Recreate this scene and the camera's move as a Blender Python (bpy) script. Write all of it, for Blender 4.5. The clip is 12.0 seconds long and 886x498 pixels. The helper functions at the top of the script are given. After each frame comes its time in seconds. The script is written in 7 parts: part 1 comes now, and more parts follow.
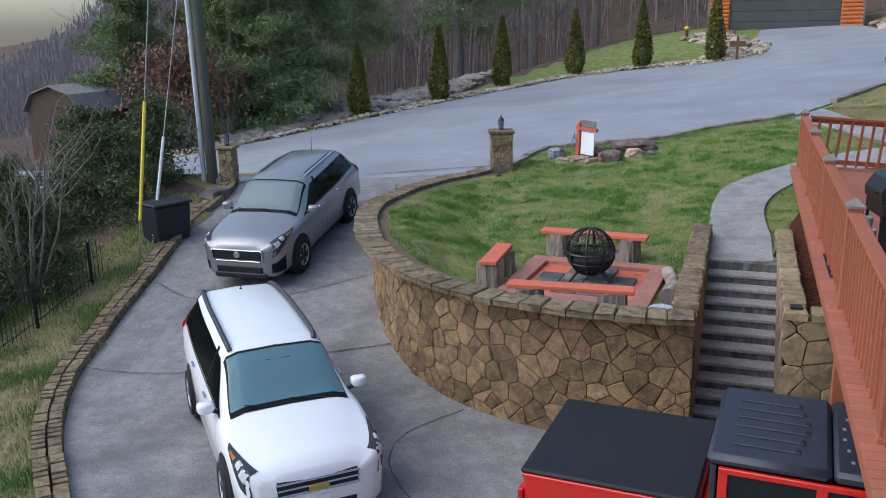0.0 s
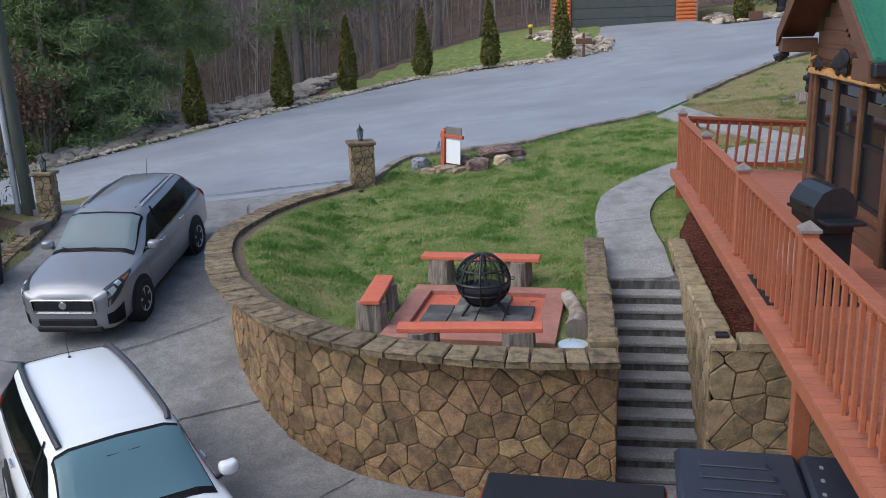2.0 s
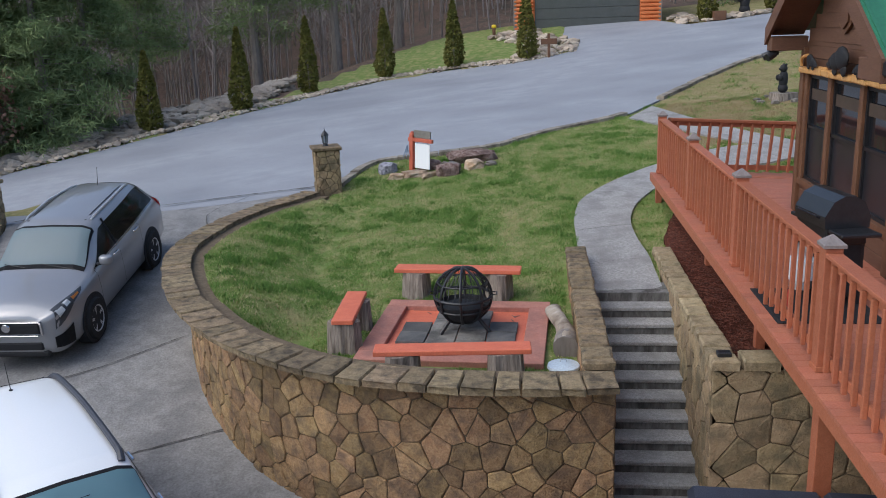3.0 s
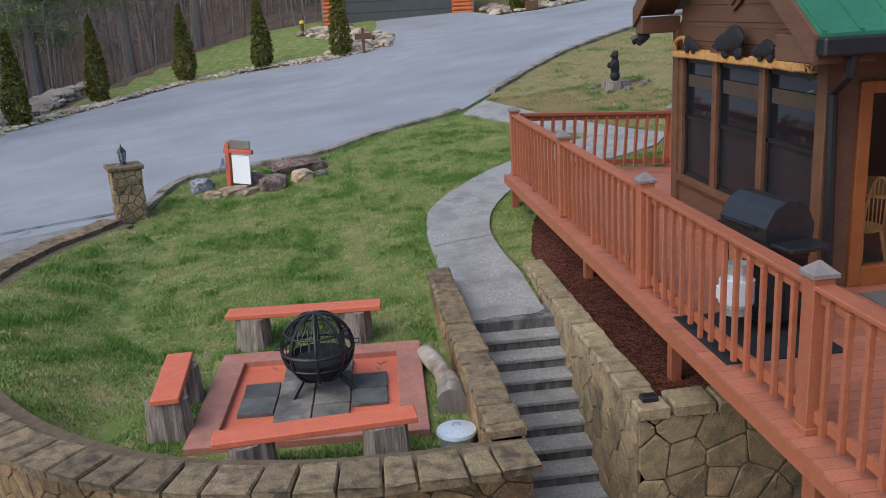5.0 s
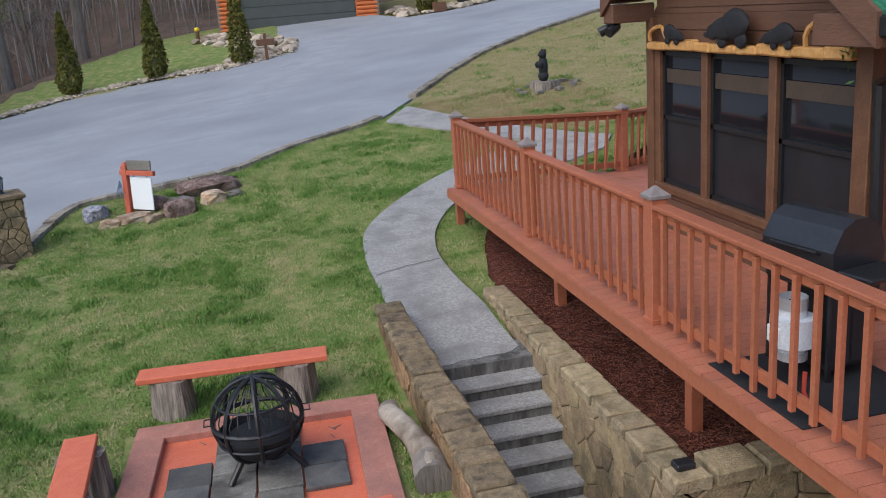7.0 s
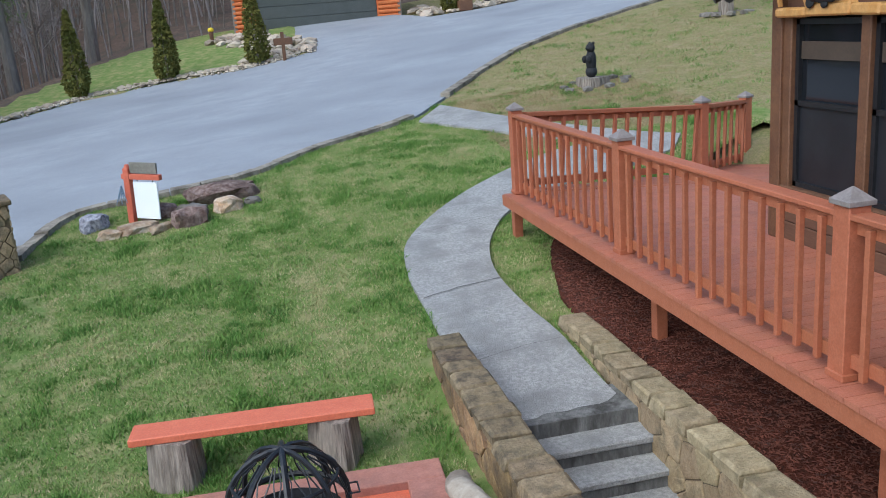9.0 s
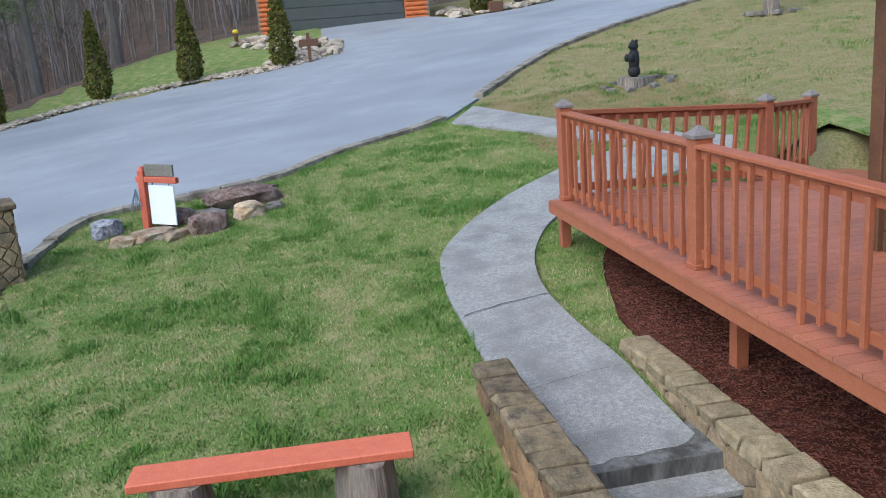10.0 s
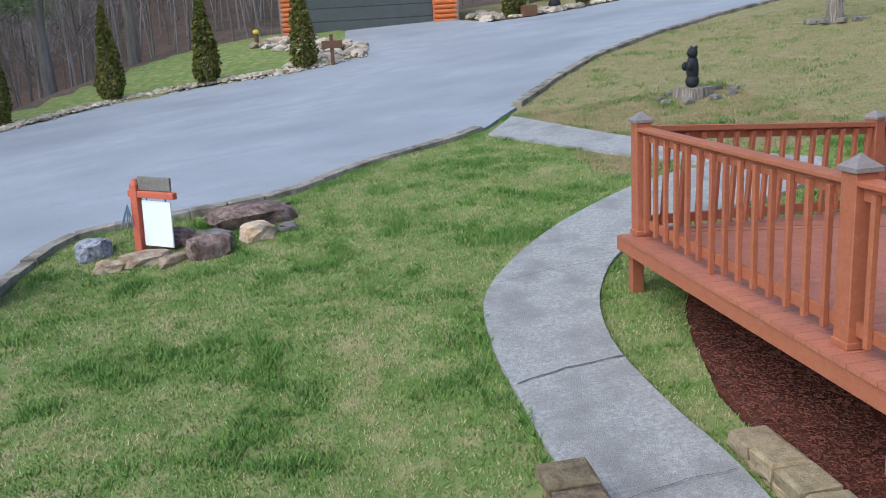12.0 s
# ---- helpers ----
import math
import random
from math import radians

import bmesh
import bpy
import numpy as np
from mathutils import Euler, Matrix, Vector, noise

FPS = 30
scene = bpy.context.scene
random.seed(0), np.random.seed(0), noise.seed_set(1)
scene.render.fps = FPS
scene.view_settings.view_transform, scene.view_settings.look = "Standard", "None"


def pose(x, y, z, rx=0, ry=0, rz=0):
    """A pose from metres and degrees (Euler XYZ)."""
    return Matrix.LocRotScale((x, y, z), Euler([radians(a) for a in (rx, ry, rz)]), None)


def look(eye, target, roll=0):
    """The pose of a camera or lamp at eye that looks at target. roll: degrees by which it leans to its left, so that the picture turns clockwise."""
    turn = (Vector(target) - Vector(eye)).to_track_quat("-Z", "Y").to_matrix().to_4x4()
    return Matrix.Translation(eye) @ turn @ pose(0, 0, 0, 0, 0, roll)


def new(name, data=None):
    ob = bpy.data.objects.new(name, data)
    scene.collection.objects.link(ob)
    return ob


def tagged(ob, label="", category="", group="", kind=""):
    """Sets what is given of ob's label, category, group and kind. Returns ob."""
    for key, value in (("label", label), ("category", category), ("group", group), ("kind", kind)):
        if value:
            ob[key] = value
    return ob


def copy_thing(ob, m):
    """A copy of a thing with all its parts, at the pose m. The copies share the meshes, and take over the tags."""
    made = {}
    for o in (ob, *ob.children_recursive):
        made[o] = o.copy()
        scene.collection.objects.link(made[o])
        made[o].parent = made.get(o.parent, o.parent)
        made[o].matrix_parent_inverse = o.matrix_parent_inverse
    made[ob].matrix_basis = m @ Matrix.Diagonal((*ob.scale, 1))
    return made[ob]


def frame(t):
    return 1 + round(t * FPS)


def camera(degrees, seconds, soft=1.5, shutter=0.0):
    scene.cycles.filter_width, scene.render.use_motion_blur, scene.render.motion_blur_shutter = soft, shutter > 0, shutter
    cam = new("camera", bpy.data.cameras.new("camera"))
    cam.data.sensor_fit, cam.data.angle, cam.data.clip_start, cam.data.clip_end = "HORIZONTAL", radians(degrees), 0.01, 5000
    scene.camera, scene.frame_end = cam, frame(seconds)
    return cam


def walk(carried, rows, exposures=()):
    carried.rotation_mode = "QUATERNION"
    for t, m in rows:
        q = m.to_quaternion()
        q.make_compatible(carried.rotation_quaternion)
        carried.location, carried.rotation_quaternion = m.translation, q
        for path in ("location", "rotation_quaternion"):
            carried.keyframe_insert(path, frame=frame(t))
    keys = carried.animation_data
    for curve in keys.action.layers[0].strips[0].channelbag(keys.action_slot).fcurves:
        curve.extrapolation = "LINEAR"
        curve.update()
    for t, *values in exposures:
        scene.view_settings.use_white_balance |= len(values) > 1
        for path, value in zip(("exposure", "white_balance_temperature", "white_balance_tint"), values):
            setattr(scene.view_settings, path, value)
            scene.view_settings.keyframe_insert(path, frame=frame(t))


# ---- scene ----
cam = camera(54.0, 12.0, soft=0.95)
PATH = [
    (0, (-0.087, -0.53, 5.903), (-0.727, 1.297, 5.4), -1.0),
    (0.5, (-0.332, 0.085, 5.884), (-0.852, 1.947, 5.374), -1.5),
    (1, (-0.553, 0.379, 5.906), (-1.0, 2.259, 5.394), -1.6),
    (1.5, (-0.821, 0.783, 5.939), (-1.186, 2.681, 5.426), -1.7),
    (2, (-1.077, 1.237, 5.934), (-1.375, 3.148, 5.423), -1.9),
    (2.5, (-1.3, 1.743, 5.962), (-1.545, 3.66, 5.446), -2.1),
    (2.7, (-1.353, 1.85, 5.938), (-1.588, 3.769, 5.428), -2.0),
    (4.3, (-1.78, 3.746, 5.77), (-1.705, 5.674, 5.243), -3.2),
    (4.5, (-1.844, 3.978, 5.761), (-1.715, 5.902, 5.23), -3.3),
    (5, (-1.937, 4.348, 5.751), (-1.73, 6.264, 5.216), -3.3),
    (5.5, (-2.049, 4.819, 5.723), (-1.761, 6.724, 5.187), -3.7),
    (6, (-2.131, 5.326, 5.665), (-1.776, 7.219, 5.124), -4.1),
    (6.5, (-2.195, 5.818, 5.626), (-1.793, 7.701, 5.085), -4.4),
    (7, (-2.253, 6.193, 5.603), (-1.831, 8.073, 5.067), -4.4),
    (7.2, (-2.244, 6.422, 5.601), (-1.837, 8.306, 5.066), -5.0),
    (8.8, (-2.342, 8.213, 5.205), (-1.947, 10.105, 4.69), -4.6),
    (9, (-2.353, 8.33, 5.183), (-1.956, 10.221, 4.669), -4.5),
    (9.5, (-2.352, 8.874, 5.072), (-1.963, 10.77, 4.569), -4.4),
    (10, (-2.333, 9.403, 4.978), (-1.986, 11.309, 4.482), -4.5),
    (10.5, (-2.324, 9.921, 4.91), (-1.99, 11.83, 4.416), -4.1),
    (11, (-2.316, 10.328, 4.883), (-1.988, 12.239, 4.392), -3.8),
    (11.5, (-2.281, 10.827, 4.888), (-1.962, 12.741, 4.403), -3.5),
    (12, (-2.233, 11.335, 4.865), (-1.925, 13.252, 4.387), -3.4),
]
EXPOSURE = [(0.0, 0.44, 5950, 10), (2.5, 0.40, 6200, 10), (5.5, 0.38, 6300, 10), (7.2, 0.46, 6300, 10), (9.0, 0.68, 5870, 4), (12.0, 0.75, 5920, 6)]
walk(cam, [(t, look(eye, target, roll)) for t, eye, target, roll in PATH], EXPOSURE)

# ---- light ----
SUN_UP, SUN_TURN = 48.0, 238.0
world = bpy.data.worlds.new("overcast_sky")
scene.world = world
world.use_nodes = True
wn = world.node_tree.nodes
sky = wn.new("ShaderNodeTexSky")
sky.sky_type = "NISHITA"
sky.sun_disc = False
sky.sun_elevation, sky.sun_rotation = radians(SUN_UP), radians(SUN_TURN)
sky.air_density, sky.dust_density, sky.ozone_density = 1.0, 2.0, 1.0
wn["Background"].inputs["Strength"].default_value = 0.13
world.node_tree.links.new(sky.outputs[0], wn["Background"].inputs["Color"])
sun = new("sun", bpy.data.lights.new("sun", "SUN"))
sun.data.energy, sun.data.angle, sun.data.color = 1.4, radians(70), (1.0, 0.97, 0.92)
_a, _e = radians(SUN_TURN), radians(SUN_UP)
sun.matrix_world = look((0, 0, 60), (-math.sin(_a) * math.cos(_e), -math.cos(_a) * math.cos(_e), 60 - math.sin(_e)))

# ---- materials ----
MATS = {}


def pm(name, c1, c2=None, scale=6.0, rough=0.8, bump=0.2, fine=60.0, metal=0.0, c3=None, big=0.7, vary=0.0, coat=0.0, stretch=(1, 1, 1), spec=0.5, grain=0.18):
    """Procedural surface: two noise scales mix two or three colours, fine noise gives relief; vary: change from piece to piece."""
    if name in MATS:
        return MATS[name]
    m = bpy.data.materials.new(name)
    m.use_nodes = True
    n, l = m.node_tree.nodes, m.node_tree.links
    b = n["Principled BSDF"]
    b.inputs["Roughness"].default_value, b.inputs["Metallic"].default_value = rough, metal
    b.inputs["Coat Weight"].default_value = coat
    b.inputs["Specular IOR Level"].default_value = spec
    tc = n.new("ShaderNodeTexCoord")
    mp = n.new("ShaderNodeMapping")
    mp.inputs["Scale"].default_value = stretch
    geo = n.new("ShaderNodeNewGeometry")
    l.new(geo.outputs["Position"], mp.inputs["Vector"])

    def noise_tex(sc, detail, rgh=0.6):
        t = n.new("ShaderNodeTexNoise")
        t.inputs["Scale"].default_value, t.inputs["Detail"].default_value, t.inputs["Roughness"].default_value = sc, detail, rgh
        l.new(mp.outputs[0], t.inputs["Vector"])
        return t

    def ramp(src, lo, hi):
        r = n.new("ShaderNodeMapRange")
        r.inputs["From Min"].default_value, r.inputs["From Max"].default_value = lo, hi
        l.new(src, r.inputs["Value"])
        return r.outputs[0]

    def mix(f, a, bcol):
        x = n.new("ShaderNodeMix")
        x.data_type = "RGBA"
        for sock, v in ((x.inputs[0], f), (x.inputs[6], a), (x.inputs[7], bcol)):
            if hasattr(v, "is_linked"):
                l.new(v, sock)
            else:
                sock.default_value = v
        return x.outputs[2]

    col = (*c1, 1)
    t1 = noise_tex(scale, 5)
    out = mix(ramp(t1.outputs["Fac"], 0.35, 0.65), col, (*(c2 or c1), 1))
    if c3:
        t3 = noise_tex(big, 3)
        out = mix(ramp(t3.outputs["Fac"], 0.45, 0.68), out, (*c3, 1))
    t2 = noise_tex(fine, 4)
    if vary:
        oi = n.new("ShaderNodeObjectInfo")
        hsv = n.new("ShaderNodeHueSaturation")
        l.new(out, hsv.inputs["Color"])
        r = n.new("ShaderNodeMapRange")
        r.inputs["To Min"].default_value, r.inputs["To Max"].default_value = 1 - vary, 1 + vary
        l.new(oi.outputs["Random"], r.inputs["Value"])
        l.new(r.outputs[0], hsv.inputs["Value"])
        w = n.new("ShaderNodeMath")
        w.operation = "MULTIPLY_ADD"
        fr = n.new("ShaderNodeMath")
        fr.operation = "FRACT"
        ml = n.new("ShaderNodeMath")
        ml.operation = "MULTIPLY"
        ml.inputs[1].default_value = 7.31
        l.new(oi.outputs["Random"], ml.inputs[0])
        l.new(ml.outputs[0], fr.inputs[0])
        l.new(fr.outputs[0], w.inputs[0])
        w.inputs[1].default_value, w.inputs[2].default_value = vary * 0.06, 0.5 - vary * 0.03
        l.new(w.outputs[0], hsv.inputs["Hue"])
        out = hsv.outputs[0]
    fv = n.new("ShaderNodeHueSaturation")
    l.new(out, fv.inputs["Color"])
    l.new(ramp(t2.outputs["Fac"], 0.2, 0.8), fv.inputs["Value"])
    rr = fv.inputs["Value"].links[0].from_node
    rr.inputs["To Min"].default_value, rr.inputs["To Max"].default_value = 1 - grain, 1 + grain
    l.new(fv.outputs[0], b.inputs["Base Color"])
    if bump:
        bp = n.new("ShaderNodeBump")
        bp.inputs["Strength"].default_value, bp.inputs["Distance"].default_value = bump, 0.02
        l.new(t2.outputs["Fac"], bp.inputs["Height"])
        l.new(bp.outputs[0], b.inputs["Normal"])
    MATS[name] = m
    return m


def glass(name, tint, rough=0.03, mixin=0.5):
    """Tinted window glass: a dark see-through layer under a clear gloss."""
    if name in MATS:
        return MATS[name]
    m = bpy.data.materials.new(name)
    m.use_nodes = True
    n, l = m.node_tree.nodes, m.node_tree.links
    b = n["Principled BSDF"]
    b.inputs["Base Color"].default_value = (*tint, 1)
    b.inputs["Roughness"].default_value = rough
    b.inputs["IOR"].default_value = 1.5
    b.inputs["Transmission Weight"].default_value = mixin
    MATS[name] = m
    return m


GRASS = pm("lawn_grass", (0.12, 0.195, 0.045), (0.19, 0.245, 0.08), 9.0, 0.95, 0.7, 90, c3=(0.30, 0.28, 0.13), big=3.2, spec=0.15, grain=0.3)
VERGE = pm("dry_grass", (0.15, 0.165, 0.055), (0.31, 0.265, 0.13), 16, 0.95, 0.9, 50, c3=(0.31, 0.25, 0.145), big=2.6, spec=0.15, grain=0.45)
LEAFMOULD = pm("leaf_litter", (0.105, 0.072, 0.058), (0.17, 0.12, 0.095), 4.0, 0.95, 0.8, 30, c3=(0.085, 0.075, 0.06), big=0.7, spec=0.15, grain=0.3)
ASPHALT = pm("worn_asphalt", (0.268, 0.283, 0.312), (0.318, 0.337, 0.37), 1.6, 0.85, 0.3, 45, c3=(0.235, 0.25, 0.278), big=0.4, spec=0.35, stretch=(0.7, 1.0, 1), grain=0.13)
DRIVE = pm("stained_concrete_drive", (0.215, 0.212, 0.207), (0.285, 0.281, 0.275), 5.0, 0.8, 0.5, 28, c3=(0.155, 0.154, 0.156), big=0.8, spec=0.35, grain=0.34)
CONCRETE = pm("grey_concrete", (0.26, 0.255, 0.247), (0.40, 0.392, 0.38), 26, 0.85, 0.6, 80, c3=(0.235, 0.23, 0.22), big=2.2, grain=0.32)
KERB = pm("mossy_kerb", (0.21, 0.18, 0.14), (0.34, 0.305, 0.255), 9, 0.9, 0.7, 50, c3=(0.12, 0.10, 0.078), big=2.2, vary=0.12, grain=0.3)
STONE = pm("tan_flagstone", (0.265, 0.16, 0.074), (0.36, 0.238, 0.12), 10.0, 0.85, 1.0, 40, c3=(0.15, 0.10, 0.06), big=5.5, vary=0.38, grain=0.28)
STONE2 = pm("buff_flagstone", (0.285, 0.205, 0.112), (0.355, 0.268, 0.158), 10.0, 0.85, 0.9, 45, c3=(0.16, 0.13, 0.078), big=4.5, vary=0.28, grain=0.25)
MORTAR = pm("dark_mortar", (0.115, 0.083, 0.05), (0.165, 0.125, 0.08), 12, 0.95, 0.5, 70)
CAPSTONE = pm("weathered_cap", (0.205, 0.15, 0.085), (0.28, 0.212, 0.13), 12, 0.9, 0.9, 45, c3=(0.09, 0.07, 0.046), big=7.0, vary=0.25, grain=0.3)
CAPSTONE2 = pm("buff_cap", (0.325, 0.245, 0.14), (0.415, 0.33, 0.205), 12, 0.9, 0.9, 45, c3=(0.22, 0.175, 0.10), big=7.0, vary=0.16, grain=0.25)
DECKRED = pm("redwood_deck_paint", (0.40, 0.138, 0.078), (0.44, 0.16, 0.096), 9, 0.6, 0.25, 60, c3=(0.36, 0.135, 0.085), big=2.5, vary=0.08)
RAILRED = pm("rail_stain", (0.36, 0.113, 0.053), (0.40, 0.134, 0.068), 12, 0.6, 0.25, 60, vary=0.08)
BENCHRED = pm("orange_red_paint", (0.62, 0.145, 0.075), (0.68, 0.18, 0.095), 9, 0.55, 0.2, 60)
PADRED = pm("faded_red_timber", (0.40, 0.17, 0.125), (0.46, 0.21, 0.16), 9, 0.75, 0.3, 50, c3=(0.34, 0.16, 0.125), big=4)
CAPGREY = pm("grey_post_cap", (0.20, 0.17, 0.16), (0.25, 0.22, 0.21), 20, 0.5, 0.1)
BLACK = pm("black_metal", (0.012, 0.013, 0.016), (0.02, 0.021, 0.024), 20, 0.4, 0.1)
BLACKMATT = pm("matt_black", (0.010, 0.011, 0.014), (0.016, 0.017, 0.02), 10, 0.75, 0.2, 200)
RUBBER = pm("tyre_rubber", (0.012, 0.012, 0.012), (0.02, 0.02, 0.02), 30, 0.85, 0.2)
MULCH = pm("red_mulch", (0.085, 0.028, 0.018), (0.14, 0.045, 0.028), 30, 0.95, 1.0, 60, c3=(0.055, 0.022, 0.016), big=9, spec=0.15, grain=0.4)
BARK = pm("grey_bark", (0.33, 0.28, 0.235), (0.13, 0.105, 0.085), 26, 0.95, 1.0, 40, stretch=(1, 1, 0.1))
BARKDARK = pm("dark_bark", (0.17, 0.145, 0.125), (0.25, 0.22, 0.195), 6, 0.95, 0.9, 20, stretch=(1, 1, 0.2))
BARKPALE = pm("pale_bark", (0.34, 0.305, 0.295), (0.22, 0.195, 0.19), 3, 0.95, 0.5, 10, stretch=(1, 1, 0.2))
CYPRESS = pm("cypress_leaf", (0.095, 0.105, 0.024), (0.155, 0.14, 0.034), 3, 0.9, 0.3, 40, spec=0.2)
PINE = pm("pine_needles", (0.135, 0.195, 0.078), (0.215, 0.27, 0.122), 1.2, 0.9, 0.3, 30, spec=0.2)
SHRUB = pm("dark_shrub_leaf", (0.08, 0.11, 0.05), (0.14, 0.16, 0.078), 1.5, 0.9, 0.3, 30, spec=0.2)
RUSTLEAF = pm("dead_oak_leaf", (0.17, 0.095, 0.065), (0.235, 0.14, 0.10), 2, 0.9, 0.3, 30, spec=0.2)
WALLWOOD = pm("brown_log_siding", (0.115, 0.055, 0.033), (0.15, 0.074, 0.044), 3, 0.7, 0.3, 30, stretch=(1, 0.3, 2))
TRIMWOOD = pm("brown_trim", (0.12, 0.055, 0.028), (0.16, 0.076, 0.038), 5, 0.6, 0.2, 40)
ORANGEWOOD = pm("orange_log_siding", (0.55, 0.14, 0.035), (0.64, 0.19, 0.055), 2, 0.6, 0.2, 20)
HONEYWOOD = pm("honey_wood", (0.52, 0.26, 0.075), (0.64, 0.37, 0.14), 12, 0.5, 0.2, 30)
GREENROOF = pm("green_metal_roof", (0.028, 0.15, 0.085), (0.035, 0.18, 0.10), 2, 0.45, 0.05, 20)
GREYDOOR = pm("grey_garage_door", (0.062, 0.07, 0.066), (0.075, 0.083, 0.079), 2, 0.6, 0.1, 20)
SCREEN = pm("insect_screen", (0.016, 0.017, 0.022), (0.024, 0.026, 0.032), 3, 0.3, 0.05, 300)
WINGLASS = glass("dark_window_glass", (0.012, 0.014, 0.018), 0.05, 0.0)
CARGLASS = glass("car_glass", (0.012, 0.016, 0.018), 0.04, 0.0)
# opaque windscreens: the reflected sky is painted into these pale blue-green base colours
WINDSHIELD_SKY = glass("sky_painted_windscreen", (0.24, 0.42, 0.48), 0.06, 0.0)
WINDSHIELD_SKY2 = glass("pale_sky_painted_windscreen", (0.31, 0.40, 0.43), 0.06, 0.0)
# riser colour: dark streaks, plus the upright faces' shade painted in against the treads
RISER = pm("streaked_shaded_riser", (0.10, 0.096, 0.09), (0.21, 0.205, 0.195), 12, 0.9, 0.5, 60, c3=(0.05, 0.047, 0.042), big=5, stretch=(1, 1, 0.35))
CRACK = pm("crack_dirt", (0.075, 0.072, 0.068), (0.11, 0.105, 0.10), 10, 0.95, 0.3)
WHITEPAINT = pm("white_car_paint", (0.86, 0.88, 0.88), (0.88, 0.89, 0.89), 1, 0.22, 0, coat=0.6, grain=0.02)
GREYPAINT = pm("grey_car_paint", (0.29, 0.295, 0.31), (0.31, 0.315, 0.33), 1, 0.33, 0, metal=0.35, coat=0.9, grain=0.04)
REDPAINT = pm("red_truck_paint", (0.66, 0.022, 0.012), (0.70, 0.028, 0.016), 1, 0.25, 0, coat=0.6)
CHROME = pm("chrome", (0.65, 0.65, 0.66), None, 5, 0.18, 0, metal=1.0, grain=0.02)
ALLOY = pm("alloy", (0.55, 0.56, 0.57), (0.6, 0.6, 0.61), 20, 0.35, 0, metal=0.5)
LAMPGLASS = glass("headlamp_glass", (0.10, 0.11, 0.125), 0.06, 0.0)
AMBER = pm("amber_lens", (0.75, 0.28, 0.05), None, 5, 0.2, 0)
TAILRED = pm("tail_lamp_red", (0.5, 0.012, 0.012), None, 5, 0.2, 0)
GALV = pm("galvanised_metal", (0.42, 0.47, 0.52), (0.52, 0.57, 0.62), 6, 0.35, 0.1, 40, metal=0.6)
WHITEBOARD = pm("white_panel", (0.86, 0.90, 0.92), (0.88, 0.91, 0.93), 4, 0.4, 0.0, grain=0.02)
PAVER = pm("slate_paver", (0.055, 0.058, 0.06), (0.10, 0.10, 0.098), 5, 0.8, 0.4, 50, c3=(0.13, 0.128, 0.12), big=2.6, vary=0.3)
RIVERROCK = pm("river_rock", (0.40, 0.325, 0.245), (0.52, 0.455, 0.37), 3, 0.85, 0.4, 20, c3=(0.22, 0.165, 0.12), big=1.5, vary=0.3)
GREYROCK = pm("grey_rock", (0.15, 0.135, 0.12), (0.24, 0.215, 0.19), 3, 0.9, 0.5, 20, c3=(0.09, 0.075, 0.06), big=1.0, vary=0.3)
REDROCK = pm("rust_brown_rock", (0.12, 0.062, 0.052), (0.32, 0.235, 0.205), 11, 0.9, 1.0, 30, c3=(0.10, 0.06, 0.05), big=3.5, vary=0.2, grain=0.35)
TANROCK = pm("tan_rock", (0.40, 0.27, 0.15), (0.50, 0.43, 0.34), 7, 0.9, 0.9, 25, c3=(0.26, 0.17, 0.11), big=4, vary=0.25, grain=0.3)
BLUEROCK = pm("speckled_blue_rock", (0.10, 0.10, 0.13), (0.40, 0.40, 0.45), 14, 0.9, 0.5, 30)
YELLOW = pm("yellow_guard", (0.75, 0.55, 0.02), (0.8, 0.6, 0.03), 5, 0.5, 0.1)
PALEGREY = pm("pale_conduit", (0.50, 0.53, 0.56), (0.58, 0.61, 0.63), 3, 0.5, 0.1)
WIRE = pm("guy_wire", (0.20, 0.20, 0.20), (0.28, 0.28, 0.28), 10, 0.5, 0.1, metal=0.5)
POLEWOOD = pm("green_treated_pole", (0.075, 0.085, 0.065), (0.11, 0.115, 0.09), 4, 0.9, 0.4, 30, stretch=(1, 1, 0.1))
BINBLACK = pm("black_bin_plastic", (0.016, 0.018, 0.026), (0.022, 0.025, 0.034), 5, 0.5, 0.1)
SHEDROOF = pm("grey_shingle", (0.19, 0.185, 0.18), (0.26, 0.25, 0.245), 4, 0.9, 0.4, 25)
SHEDWALL = pm("shed_board", (0.075, 0.047, 0.034), (0.10, 0.064, 0.047), 4, 0.85, 0.3, 25, stretch=(3, 3, 0.3))
# porch room surfaces: indoor shade put into the base colour
ROOMSHADE = pm("shade_painted_interior", (0.014, 0.011, 0.009), (0.022, 0.017, 0.013), 2, 0.9, 0.1)
GREYWOOD = pm("weathered_board", (0.17, 0.16, 0.14), (0.24, 0.225, 0.2), 6, 0.9, 0.4, 30)

# ---- helpers for building ----


def finish(bm, name, material, smooth=None):
    me = bpy.data.meshes.new(name)
    bm.to_mesh(me)
    bm.free()
    for mt in material if isinstance(material, (list, tuple)) else [material]:
        me.materials.append(mt)
    if smooth is not None:
        me.polygons.foreach_set("use_smooth", [True] * len(me.polygons))
        me.set_sharp_from_angle(angle=radians(smooth))
    return me


def part(name, bm, material, parent=None, label="", smooth=None):
    """Links a bmesh as one mesh object under its thing or part."""
    ob = new(name, finish(bm, name, material, smooth))
    ob.parent = parent
    if label:
        tagged(ob, label)
    return ob


def thing(name, label, category, group="", m=None, kind=""):
    ob = new(name)
    ob.empty_display_size = 0.1
    if m is not None:
        ob.matrix_basis = m
    return tagged(ob, label, category, group, kind)


